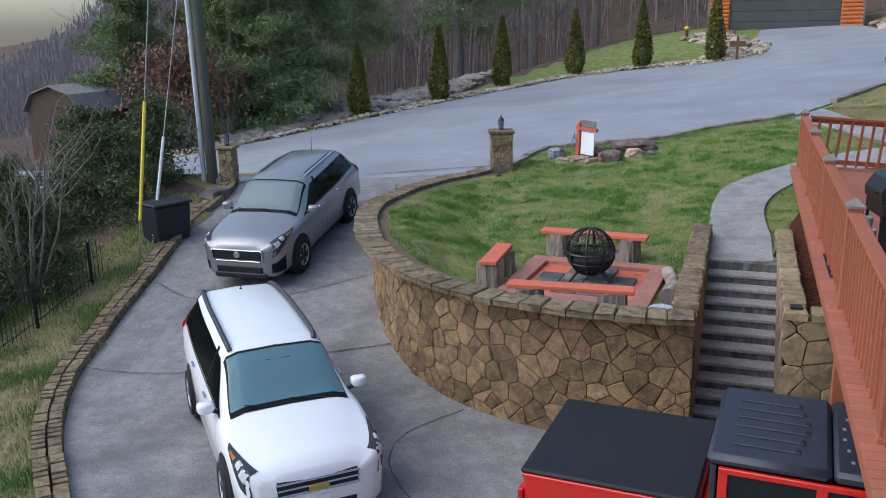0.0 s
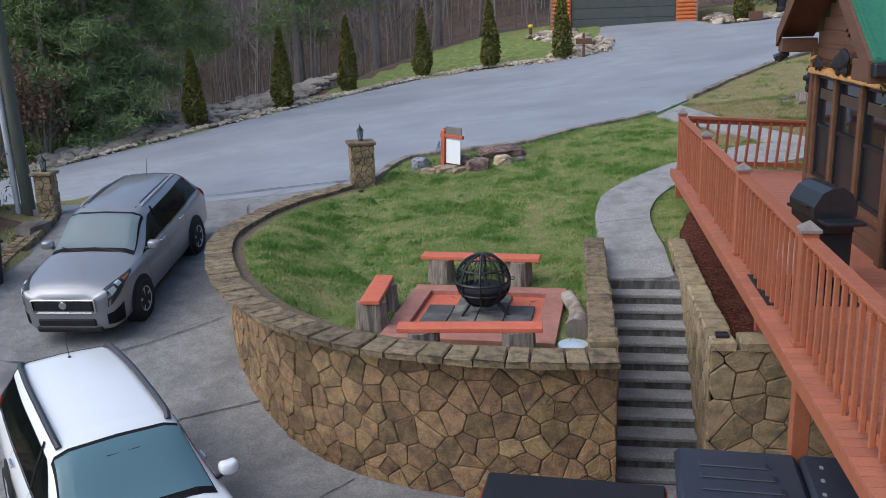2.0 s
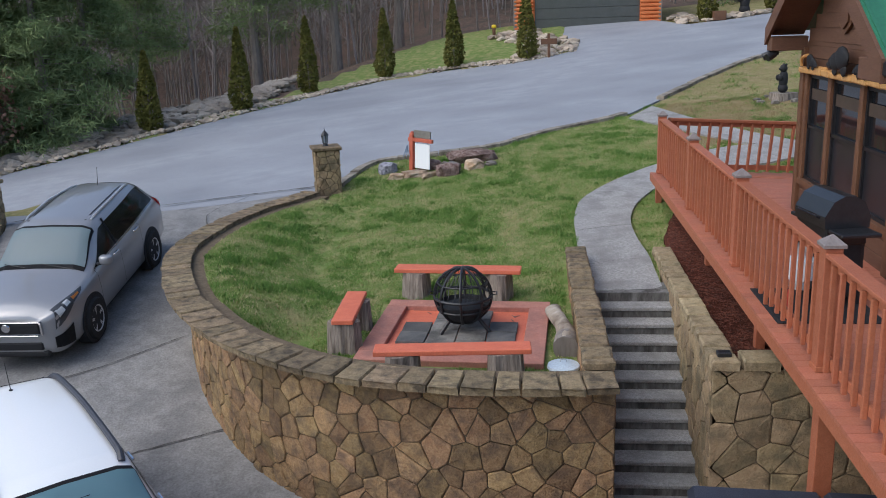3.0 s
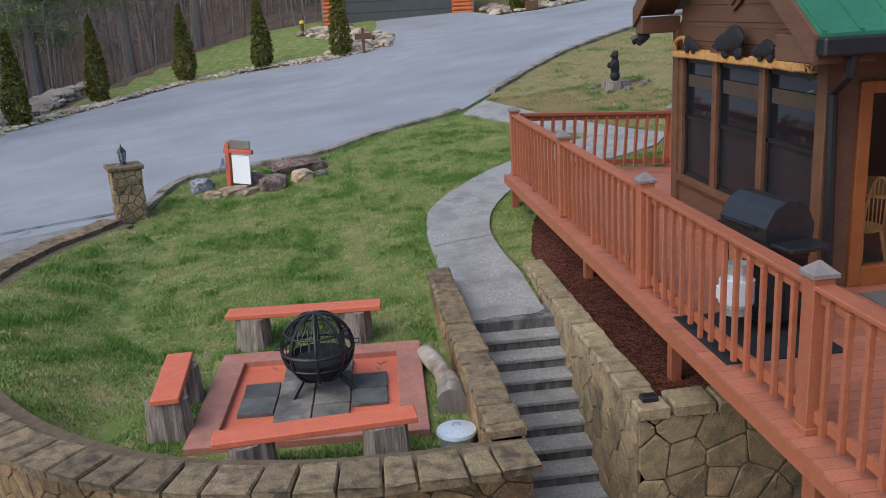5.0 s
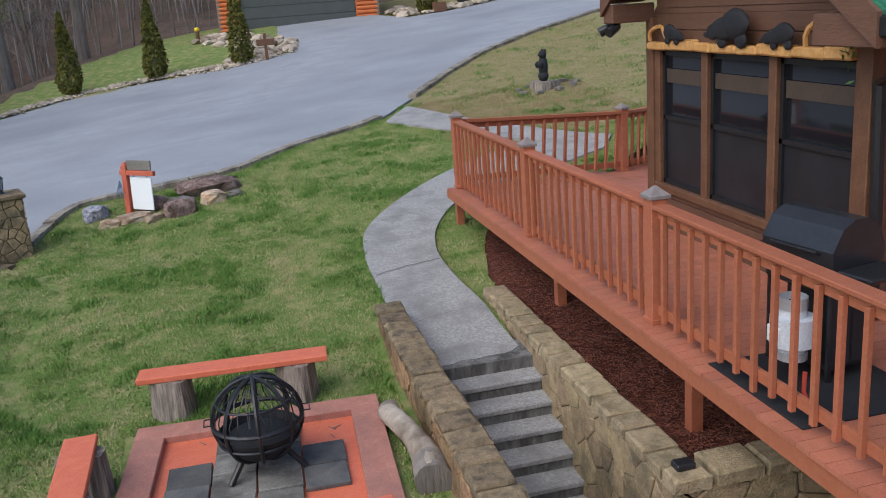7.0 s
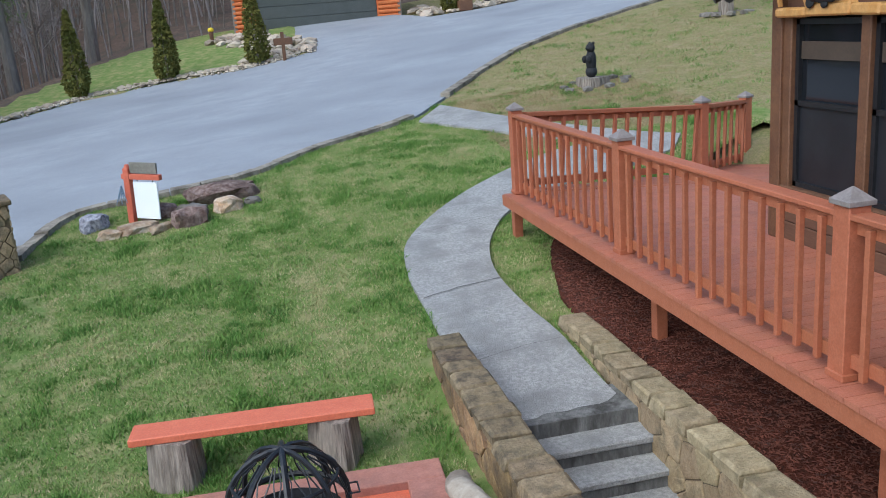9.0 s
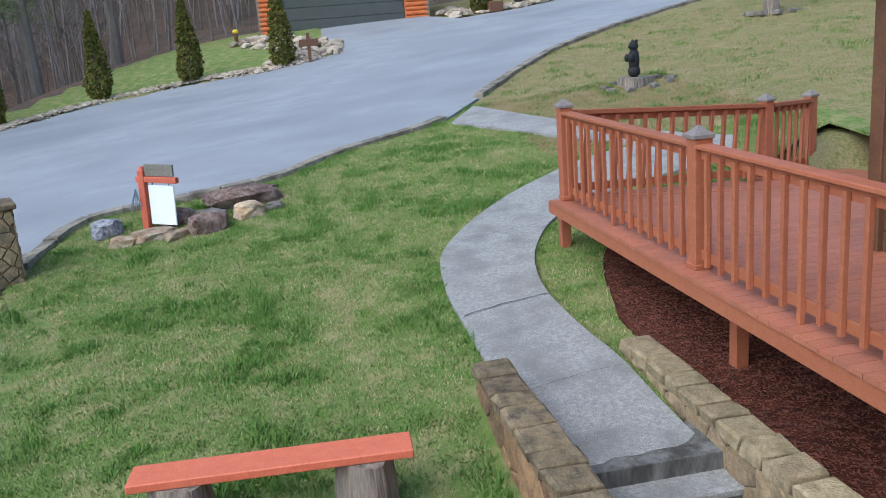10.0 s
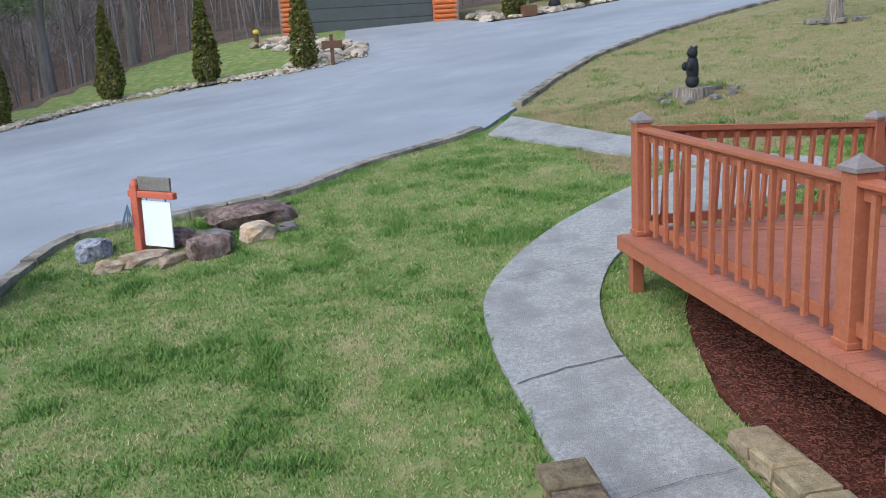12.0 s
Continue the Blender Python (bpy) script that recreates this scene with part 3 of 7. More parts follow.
def stones(parent, length, z0, z1, place, material, size=0.38, joint=0.014, seed=1, lo=None, depth=0.022):
    """Irregular flat stones over a wall face; place(s, z, out) gives the point; lo(s): foot of the face."""
    rng = random.Random(seed)
    seeds = []
    cols, rows = max(1, int(length / size)), max(1, int((z1 - z0) / (size * 0.8)))
    for i in range(-1, cols + 1):
        for j in range(-1, rows + 1):
            s = (i + 0.5 + rng.uniform(-0.42, 0.42) + (0.5 if j % 2 else 0)) * length / cols
            z = z0 + (j + 0.5 + rng.uniform(-0.4, 0.4)) * (z1 - z0) / rows
            seeds.append((s, z))
    for s, z in seeds:
        if not (-size < s < length + size) or (lo and z < lo(max(0, min(length, s))) - 0.35):
            continue
        poly = [(max(0, s - 1), max(z0, z - 1)), (min(length, s + 1), max(z0, z - 1)), (min(length, s + 1), min(z1, z + 1)), (max(0, s - 1), min(z1, z + 1))]
        if poly[0][0] >= poly[1][0] or poly[0][1] >= poly[2][1]:
            continue
        for q in seeds:
            if q != (s, z) and abs(q[0] - s) < 1.2 and abs(q[1] - z) < 1.2:
                d = math.hypot(q[0] - s, q[1] - z)
                ux, uy = (q[0] - s) / d, (q[1] - z) / d
                poly = clip(poly, (q[0] + s) / 2 - ux * joint, (q[1] + z) / 2 - uy * joint, ux, uy)
                if len(poly) < 3:
                    break
        if len(poly) < 3:
            continue
        cx, cz = sum(p[0] for p in poly) / len(poly), sum(p[1] for p in poly) / len(poly)
        if max(p[0] for p in poly) - min(p[0] for p in poly) < 0.05:
            continue
        # knock the corners off
        rough = []
        for i in range(len(poly)):
            a, b, c = poly[i - 1], poly[i], poly[(i + 1) % len(poly)]
            rough.append((lerp(b[0], a[0], 0.07), lerp(b[1], a[1], 0.07)))
            rough.append((lerp(b[0], c[0], 0.07), lerp(b[1], c[1], 0.07)))
        n = len(rough)
        out = depth * rng.uniform(0.6, 1.3)
        vs = [place(p[0], p[1], 0.0) for p in rough]
        vs += [place(p[0], p[1], out * 0.7) for p in rough]
        vs += [place(lerp(p[0], cx, 0.09), lerp(p[1], cz, 0.09), out + rng.uniform(-0.007, 0.007)) for p in rough]
        vs.append(place(cx, cz, out + rng.uniform(-0.004, 0.012)))
        fs = []
        for i in range(n):
            k = (i + 1) % n
            fs += [(i, k, n + k, n + i), (n + i, n + k, 2 * n + k, 2 * n + i), (2 * n + i, 2 * n + k, 3 * n)]
        raw("stone", vs, fs, material, parent)


def on_line(pts):
    acc = [0.0]
    for a, b in zip(pts, pts[1:]):
        acc.append(acc[-1] + (b - a).length)

    def at(s):
        i = max(0, min(len(pts) - 2, int(np.searchsorted(acc, s)) - 1))
        t = (s - acc[i]) / max(1e-6, acc[i + 1] - acc[i])
        p = pts[i].lerp(pts[i + 1], t)
        d = (pts[i + 1] - pts[i]).normalized()
        return p, Vector((d.y, -d.x, 0))
    return at, acc[-1]


def caps(parent, line, z0, z1, inner, outer, material, size=0.42, seed=1):
    """Cap stones along a line; outer and inner: overhang to both sides."""
    at, total = on_line(line)
    rng = random.Random(seed)
    s = 0.0
    while s < total - 0.05:
        w = min(size * rng.uniform(0.75, 1.25), total - s)
        if total - s - w < 0.15:
            w = total - s
        g = 0.018 if len(line) == 2 else 0.010
        vs = []
        h = rng.uniform(-0.008, 0.01)
        for z, inset in ((z0, 0.0), (z1 + h - 0.02, 0.0), (z1 + h, 0.025)):
            for ss, o in ((s + g + inset * 0.6, outer - inset), (s + w - g - inset * 0.6, outer - inset), (s + w - g - inset * 0.6, -inner + inset), (s + g + inset * 0.6, -inner + inset)):
                p, nrm = at(max(0, min(total, ss)))
                q = p + nrm * (o + rng.uniform(-0.016, 0.016))
                vs.append((q.x, q.y, z + rng.uniform(-0.009, 0.009) + p.z))
        fs = [(3, 2, 1, 0), (8, 9, 10, 11)]
        for r in (0, 4):
            for i in range(4):
                k = (i + 1) % 4
                fs.append((r + i, r + k, r + 4 + k, r + 4 + i))
        raw("cap_stone", vs, fs, material, parent)
        s += w


def wall_core(name, line, foot, top, inner, material, parent, outer=0.0):
    vs, fs = [], []
    n = len(line)
    for i, p in enumerate(line):
        d = (line[min(i + 1, n - 1)] - line[max(i - 1, 0)]).normalized()
        nr = Vector((d.y, -d.x, 0))
        for o, z in ((outer, foot(p)), (outer, top), (-inner, top), (-inner, foot(p))):
            q = p + nr * o
            vs.append((q.x, q.y, z))
    for i in range(n - 1):
        a, b = 4 * i, 4 * i + 4
        for k in range(4):
            fs.append((a + k, b + k, b + (k + 1) % 4, a + (k + 1) % 4))
    fs += [(0, 1, 2, 3), (4 * n - 1, 4 * n - 2, 4 * n - 3, 4 * n - 4)]
    ob = raw(name, vs, fs, material, parent)
    return ob


# curved retaining wall; the outer face looks on to the drive
retaining = thing("retaining_wall", "curved tan flagstone retaining wall with weathered cap stones", "wall", kind="structure")
at_o, len_o = on_line(wall_pts)
wall_core("core", [p.copy() for p in wall_pts], lambda p: drive_z(p.x, p.y) - 0.3, WALL_TOP - 0.09, -0.005, MORTAR, retaining, outer=0.32)


# the right-hand normal of the line from the stair corner round to the pillar points to the drive when positive
_p, _n = at_o(2.0)
FACE = 1.0 if _n.y < 0 else -1.0


def place_wall(s, z, out):
    p, nr = at_o(max(0, min(len_o, s)))
    q = p + nr * FACE * out
    return (q.x, q.y, z)


def foot_wall(s):
    p, _ = at_o(s)
    return drive_z(p.x, p.y)


stones(retaining, len_o, 0.0, WALL_TOP - 0.1, place_wall, STONE, 0.31, 0.007, 4, foot_wall)
caps(retaining, [p.copy() for p in wall_pts], WALL_TOP - 0.09, WALL_TOP, 0.36 if FACE > 0 else -0.06, 0.06 if FACE > 0 else -0.36, CAPSTONE, 0.34, 5)

# wall between stairs and lawn
stair_wall = thing("stair_wall", "low tan stone wall beside the stairs, weathered caps", "wall", kind="structure")
part("core", box(B(), -0.86, -0.56, 11.22, 16.3, -0.2, WALL_TOP - 0.09), MORTAR, stair_wall)
stones(stair_wall, 5.3, 1.4, WALL_TOP - 0.1, lambda s, z, o: (-0.86 - o, 16.3 - s, z), STONE, 0.34, 0.006, 8)
stones(stair_wall, 5.3, -0.1, WALL_TOP - 0.1, lambda s, z, o: (-0.56 + o * 0.7, 11.0 + s, z), STONE, 0.38, 0.006, 9)
stones(stair_wall, 0.3, 1.5, WALL_TOP - 0.1, lambda s, z, o: (-0.86 + s, 16.3 + o, z), STONE, 0.3, 0.01, 10)
caps(stair_wall, [Vector((-0.74, 16.36, 0)), Vector((-0.71, 11.24, 0))], WALL_TOP - 0.09, WALL_TOP + 0.0, 0.17, 0.17, CAPSTONE, 0.31, 6)

# wall between stairs and mulch bed, turning under the deck
bed_wall = thing("bed_wall", "buff flagstone wall holding the mulch bed beside the stairs", "wall", kind="structure")
part("core", box(B(), 0.58, 0.84, 11.5, 16.53, -0.2, 1.95), MORTAR, bed_wall)
part("core", box(B(), 0.60, 6.0, 11.5, 11.76, -0.2, 1.95), MORTAR, bed_wall)
stones(bed_wall, 5.05, 0.0, 1.95, lambda s, z, o: (0.58 - o, 16.55 - s, z), STONE2, 0.31, 0.006, 12, depth=0.013)
stones(bed_wall, 3.2, 0.0, 1.95, lambda s, z, o: (0.58 + s, 11.5 - o, z), STONE2, 0.40, 0.008, 13)
stones(bed_wall, 0.24, 1.6, 1.95, lambda s, z, o: (0.84 - s, 16.53 + o, z), STONE2, 0.24, 0.01, 14)
caps(bed_wall, [Vector((0.72, 16.60, 0)), Vector((0.72, 11.43, 0))], 1.95, 2.06, 0.14, 0.16, CAPSTONE2, 0.34, 7)
caps(bed_wall, [Vector((0.9, 11.62, 0)), Vector((4.6, 11.62, 0))], 1.95, 2.06, 0.18, 0.18, CAPSTONE2, 0.50, 8)

# stairs
stairs = thing("stairs", "grey concrete garden stairs with worn streaked risers, shade painted in", "stairs", kind="structure")
for i in range(12):
    y1 = 14.68 - 0.277 * i
    z1 = 1.87 - 0.162 * i
    bm = B()
    box(bm, -0.56, 0.60, y1 - 0.295, y1 + 0.02, z1 - 0.225, z1 - 0.162, 0.012)
    st_ = part("step", bm, CONCRETE, stairs)
    part("riser", box(B(), -0.56, 0.60, y1 - 0.27, y1 + 0.02, z1 - 0.40, z1 - 0.226), RISER, st_, "streaked concrete riser with its shade painted in")
lv = []
for y, dz in ((14.67, 0.053), (15.2, 0.04)):
    for x in (-0.58, -0.3, 0.0, 0.3, 0.57):
        lv += [(x, y, 1.5), (x, y, path_z(x, y) + dz)]
lf = []
for i in range(4):
    k = 2 * i
    lf += [(k, k + 2, k + 3, k + 1), (k + 10, k + 11, k + 13, k + 12), (k + 1, k + 3, k + 13, k + 11)]
lf += [(0, 1, 11, 10), (8, 18, 19, 9)]
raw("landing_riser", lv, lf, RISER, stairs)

# ---- kerbs ----
kerb = thing("road_kerb", "stained grey concrete kerb along the lawn", "kerb", kind="structure")
rng = random.Random(2)
kp = resample([(x, y, 0) for x, y in NEAR_KERB], 0.55)
for a, b in zip(kp, kp[1:]):
    if 0.9 < a.x < 2.2 and 27.2 < a.y < 29.0:
        continue
    d = (b - a).normalized()
    nr = Vector((-d.y, d.x, 0)) * 0.13
    vs = []
    for z in (-0.25, 0.09 + rng.uniform(-0.016, 0.016)):
        w = 1.0 if z < 0 else rng.uniform(0.8, 0.95)
        for p, o in ((a + d * 0.01, nr * w), (b - d * 0.01, nr * w), (b - d * 0.01, -nr * w), (a + d * 0.01, -nr * w)):
            q = p + o
            vs.append((q.x, q.y, upper(q.x, q.y) + z))
    raw("kerb_stone", vs, [(3, 2, 1, 0), (4, 5, 6, 7), (0, 1, 5, 4), (1, 2, 6, 5), (2, 3, 7, 6), (3, 0, 4, 7)], KERB, kerb)

edging = thing("drive_edging", "brown stone-block edging along the driveway", "edging", kind="structure")
for a, b in zip(left_pts, left_pts[1:]):
    d = (b - a).normalized()
    nr = Vector((-d.y, d.x, 0))
    for row in range(2):
        lo_, hi_ = row * 0.22, row * 0.22 + 0.21
        h = 0.16 + rng.uniform(-0.015, 0.015) - row * 0.01
        n2 = 2 if rng.random() < 0.45 else 1
        for k in range(n2):
            a2, b2 = a.lerp(b, k / n2), a.lerp(b, (k + 1) / n2)
            vs = []
            for z, ins in ((-0.2, 0.0), (h, 0.014)):
                for p, o in ((a2 + d * (0.01 + ins), lo_ + ins), (b2 - d * (0.01 + ins), lo_ + ins), (b2 - d * (0.01 + ins), hi_ - ins), (a2 + d * (0.01 + ins), hi_ - ins)):
                    q = p + nr * (o + rng.uniform(-0.01, 0.01))
                    vs.append((q.x, q.y, join_z(a.x, q.y) + z))
            raw("edging_stone", vs, [(3, 2, 1, 0), (4, 5, 6, 7), (0, 1, 5, 4), (1, 2, 6, 5), (2, 3, 7, 6), (3, 0, 4, 7)], CAPSTONE, edging)


# ---- deck ----
DECK = 2.82
HX, HY0, HY1 = 2.65, 12.15, 15.87
POSTS_Y = [19.36, 16.0, 12.73, 9.44, 6.15, 2.86, -0.43]
PX = 1.07
deck = thing("deck", "redwood-stained timber deck with railings", "deck", kind="structure")
REAR = [Vector((1.07, 19.36, 0)), Vector((4.34, 20.40, -0.29)), Vector((5.75, 21.50, -0.42))]




def deck_drop(x, y):
    """The north-east corner of the deck falls away slightly."""
    return -0.09 * max(0.0, x - 1.2) * max(0.0, min(1.0, (y - 17) / 3))


bw = 0.142
i = 0
y = -3.0
while y < 21.9:
    x0, x1 = 0.87, 6.4
    if HY0 - 0.05 < y < HY1 + 0.02:
        x1 = HX
    if y + bw > 19.56:
        x0 = float(np.interp(y + bw, [19.6, 20.65, 21.75], [1.07, 4.34, 5.75])) + 0.02
    if x1 - x0 > 0.15:
        vs = [(x, yy, DECK + dz + deck_drop(x, yy)) for dz in (-0.035, 0.0) for x, yy in ((x0, y), (x1, y), (x1, y + bw - 0.006), (x0, y + bw - 0.006))]
        raw("board", vs, [(3, 2, 1, 0), (4, 5, 6, 7), (0, 1, 5, 4), (1, 2, 6, 5), (2, 3, 7, 6), (3, 0, 4, 7)], DECKRED, deck)
    y += bw
part("fascia", box(B(), 0.885, 0.925, -3.0, 19.55, DECK - 0.18, DECK - 0.037, 0.004), RAILRED, deck)
part("beam", box(B(), 1.2, 1.3, -3.0, 19.3, DECK - 0.23, DECK - 0.04), RAILRED, deck)
rd = (REAR[1] - REAR[0]).normalized()
bm = B()
for a, b in ((REAR[0], REAR[1]), (REAR[1], REAR[2])):
    d = (b - a)
    m = Matrix.Translation(a + Vector((0, 0, DECK - 0.17))) @ d.to_track_quat("X", "Z").to_matrix().to_4x4()
    box(bm, 0, d.length, 0.15, 0.19, -0.13, 0.13, 0.0, m)
part("fascia", bm, RAILRED, deck)
for xx, yy in ((1.05, 19.45), (1.36, 15.85), (1.36, 12.6)):
    part("support_post", box(B(), xx - 0.06, xx + 0.06, yy - 0.06, yy + 0.06, 1.2, DECK - 0.05, 0.006), RAILRED, deck)
for yy in (9.3, 6.0, 2.7):
    part("support_post", box(B(), 1.0, 1.16, yy - 0.08, yy + 0.08, 0.0, DECK - 0.05, 0.006), RAILRED, deck)

railing = thing("deck_railing", "reddish-brown timber railing with square balusters and grey post caps", "railing")


def rail_post(x, y, z, yaw=0.0, h=1.14):
    m = Matrix.Translation((x, y, z)) @ Matrix.Rotation(yaw, 4, "Z")
    p = part("post", box(B(), -0.075, 0.075, -0.075, 0.075, -0.02, h - 0.03, 0.006, m), RAILRED, railing)
    bm = B()
    box(bm, -0.095, 0.095, -0.095, 0.095, h - 0.03, h + 0.005, 0.004, m)
    r = bmesh.ops.create_cone(bm, cap_ends=True, segments=4, radius1=0.125, radius2=0.01, depth=0.07, matrix=m @ Matrix.Translation((0, 0, h + 0.04)) @ Matrix.Rotation(radians(45), 4, "Z"))
    part("post_cap", bm, CAPGREY, p, "grey pyramid post cap")
    part("post_foot", box(B(), -0.085, 0.085, -0.085, 0.085, -0.0, 0.05, 0.006, m), RAILRED, p)


def rail_run(a, b, n, long_at=()):
    d = b - a
    L = d.length
    m = Matrix.Translation(a) @ d.to_track_quat("X", "Z").to_matrix().to_4x4()
    part("top_rail", box(B(), 0.07, L - 0.07, -0.07, 0.07, 1.03, 1.068, 0.006, m), RAILRED, railing)
    part("upper_rail", box(B(), 0.07, L - 0.07, -0.02, 0.02, 0.94, 1.03, 0.003, m), RAILRED, railing)
    part("bottom_rail", box(B(), 0.07, L - 0.07, -0.02, 0.02, 0.09, 0.18, 0.003, m), RAILRED, railing)
    for i in range(n):
        x = L * (i + 1) / (n + 1)
        z0 = 0.0 if i in long_at else 0.06
        part("baluster", box(B(), x - 0.021, x + 0.021, 0.022, 0.062, z0, 1.0, 0.003, m), RAILRED, railing)


for yy in POSTS_Y:
    rail_post(PX, yy, DECK)
for a, b in zip(POSTS_Y, POSTS_Y[1:]):
    rail_run(Vector((PX, b, DECK)), Vector((PX, a, DECK)), 14, (7,))
for a, b, n in ((REAR[0], REAR[1], 14), (REAR[1], REAR[2], 6)):
    rail_run(b + Vector((0, 0, DECK)), a + Vector((0, 0, DECK)), n)
yawr = math.atan2(rd.y, rd.x)
rail_post(REAR[1].x, REAR[1].y, DECK + REAR[1].z, yawr)
rail_post(REAR[2].x, REAR[2].y, DECK + REAR[2].z, yawr)

# ---- cabin ----
cabin = thing("cabin", "brown log-sided cabin porch with green metal roof", "house", kind="structure")


def plank_wall(parent, y0, y1, z0, z1, x, holes=()):
    """Horizontal planks on a wall facing west, round the openings."""
    n = int((z1 - z0) / 0.2)
    for i in range(n + 1):
        a, b = z0 + i * 0.2, min(z1, z0 + (i + 1) * 0.2 - 0.006)
        if b - a < 0.03:
            continue
        spans = [(y0, y1)]
        for hy0, hy1, hz0, hz1 in holes:
            if hz0 < (a + b) / 2 < hz1:
                spans = [s for p, q in spans for s in ((p, min(q, hy0)), (max(p, hy1), q)) if s[1] - s[0] > 0.02]
        for p, q in spans:
            part("plank", box(B(), x, x + 0.1, p, q, a, b, 0.008), WALLWOOD, parent)


SILL, HEAD = 3.36, 4.92
WINS = [(14.72, 15.66), (13.50, 14.60), (12.32, 13.38)]
part("wall", box(B(), HX + 0.1, HX + 0.16, HY0 + 0.1, HY1, DECK - 0.1, SILL - 0.05), WALLWOOD, cabin)
plank_wall(cabin, HY0, HY1, DECK - 0.02, SILL - 0.06, HX)
plank_wall(cabin, HY0, HY1, HEAD + 0.04, 5.34, HX)
for y0, y1 in ((HY1 - 0.21, HY1), (14.60, 14.72), (13.38, 13.50), (HY0, 12.32)):
    part("post", box(B(), HX - 0.03, HX + 0.13, y0, y1, SILL - 0.05, HEAD + 0.03, 0.01), TRIMWOOD, cabin)
part("corner_board", box(B(), HX - 0.06, HX + 0.1, HY1 - 0.1, HY1 + 0.06, DECK, 5.3, 0.008), TRIMWOOD, cabin)
part("corner_board", box(B(), HX - 0.06, HX + 0.1, HY0 - 0.06, HY0 + 0.12, DECK, 5.3, 0.008), TRIMWOOD, cabin)
part("sill", box(B(), HX - 0.05, HX + 0.1, HY0 + 0.12, HY1 - 0.1, SILL - 0.09, SILL, 0.008), TRIMWOOD, cabin)
for k, (y0, y1) in enumerate(WINS):
    w = thing("window_%d" % (k + 1), "dark double-hung window behind insect screen", "window", kind="structure")
    x = HX + 0.05
    bm = B()
    for a, b, c, d in ((y0, y1, SILL, SILL + 0.05), (y0, y1, HEAD - 0.05, HEAD), (y0, y0 + 0.05, SILL, HEAD), (y1 - 0.05, y1, SILL, HEAD), (y0, y1, 4.13, 4.18)):
        box(bm, x - 0.03, x + 0.02, a, b, c, d)
    part("window_frame", bm, BLACK, w)
    part("pane", box(B(), x, x + 0.008, y0 + 0.05, y1 - 0.05, SILL + 0.05, 4.13), SCREEN, w)
    part("pane", box(B(), x + 0.012, x + 0.02, y0 + 0.05, y1 - 0.05, 4.18, HEAD - 0.05), WINGLASS, w)
    part("blind_rail", box(B(), x - 0.012, x - 0.006, y0 + 0.06, y1 - 0.06, 4.56, 4.72), pm("dim_blind", (0.06, 0.043, 0.032), (0.078, 0.056, 0.04), 5, 0.6, 0), w)
# side wall with the glazed door
DX0 = 2.95
bm = B()
box(bm, HX + 0.1, DX0, HY0, HY0 + 0.14, DECK - 0.02, 5.3)
box(bm, DX0, 7.0, HY0, HY0 + 0.14, 4.86, 5.3)
box(bm, 5.2, 7.0, HY0, HY0 + 0.14, DECK - 0.02, 4.86)
part("side_wall", bm, WALLWOOD, cabin)
door = thing("door_1", "sliding glass door in an orange-stained timber frame", "door", kind="structure")
bm = B()
for a, b, c, d in ((DX0, DX0 + 0.13, DECK, 4.86), (5.07, 5.2, DECK, 4.86), (DX0 + 0.13, 5.07, 4.74, 4.86), (DX0 + 0.13, 5.07, DECK, 3.02)):
    box(bm, a, b, HY0 - 0.05, HY0 + 0.1, c, d, 0.008)
part("door_frame", bm, pm("door_orange", (0.27, 0.082, 0.022), (0.32, 0.105, 0.03), 5, 0.5, 0.15), door)
part("pane", box(B(), DX0 + 0.13, 5.07, HY0 + 0.02, HY0 + 0.03, 3.02, 4.74), glass("door_glass", (0.75, 0.78, 0.8), 0.02, 1.0), door).visible_shadow = False
# room behind the glass; its dimness is painted on as a near-black shell
room = thing("porch_room", "room behind the sliding door, dimness painted near-black", "room", kind="structure")
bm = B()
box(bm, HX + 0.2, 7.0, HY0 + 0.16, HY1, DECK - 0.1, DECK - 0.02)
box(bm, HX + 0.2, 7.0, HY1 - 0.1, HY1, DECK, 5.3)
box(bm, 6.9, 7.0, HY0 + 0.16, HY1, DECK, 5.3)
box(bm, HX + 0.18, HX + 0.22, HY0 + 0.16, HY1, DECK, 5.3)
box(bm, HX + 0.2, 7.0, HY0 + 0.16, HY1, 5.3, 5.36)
part("room_shell", bm, ROOMSHADE, room)


def windsor_chair(m):
    c = thing("windsor_chair", "honey-coloured wooden spindle-back chair", "chair", "chairs in the porch", m)
    bm = B()
    bmesh.ops.create_cone(bm, cap_ends=True, segments=16, radius1=0.2, radius2=0.22, depth=0.04, matrix=Matrix.Translation((0, 0, 0.45)))
    part("seat", bm, HONEYWOOD, c)
    for sx in (-1, 1):
        for sy in (-1, 1):
            part("leg", cyl(B(), (sx * 0.14, sy * 0.14, 0.44), (sx * 0.2, sy * 0.2, 0), 0.018, 0.014, 8), HONEYWOOD, c)
    arc = [(0.2 * math.cos(a) * 1.0, 0.19, 0.47 + 0.55 * math.sin(a)) for a in [math.pi * k / 12 for k in range(13)]]
    part("backrest", tube(B(), arc, 0.014), HONEYWOOD, c)
    for k in range(5):
        x = -0.12 + 0.06 * k
        part("spindle", cyl(B(), (x, 0.18, 0.46), (x * 1.1, 0.19, 0.47 + 0.55 * math.sqrt(max(0, 1 - (x * 1.1 / 0.2) ** 2))), 0.007, 0.007, 6), HONEYWOOD, c)
    return c


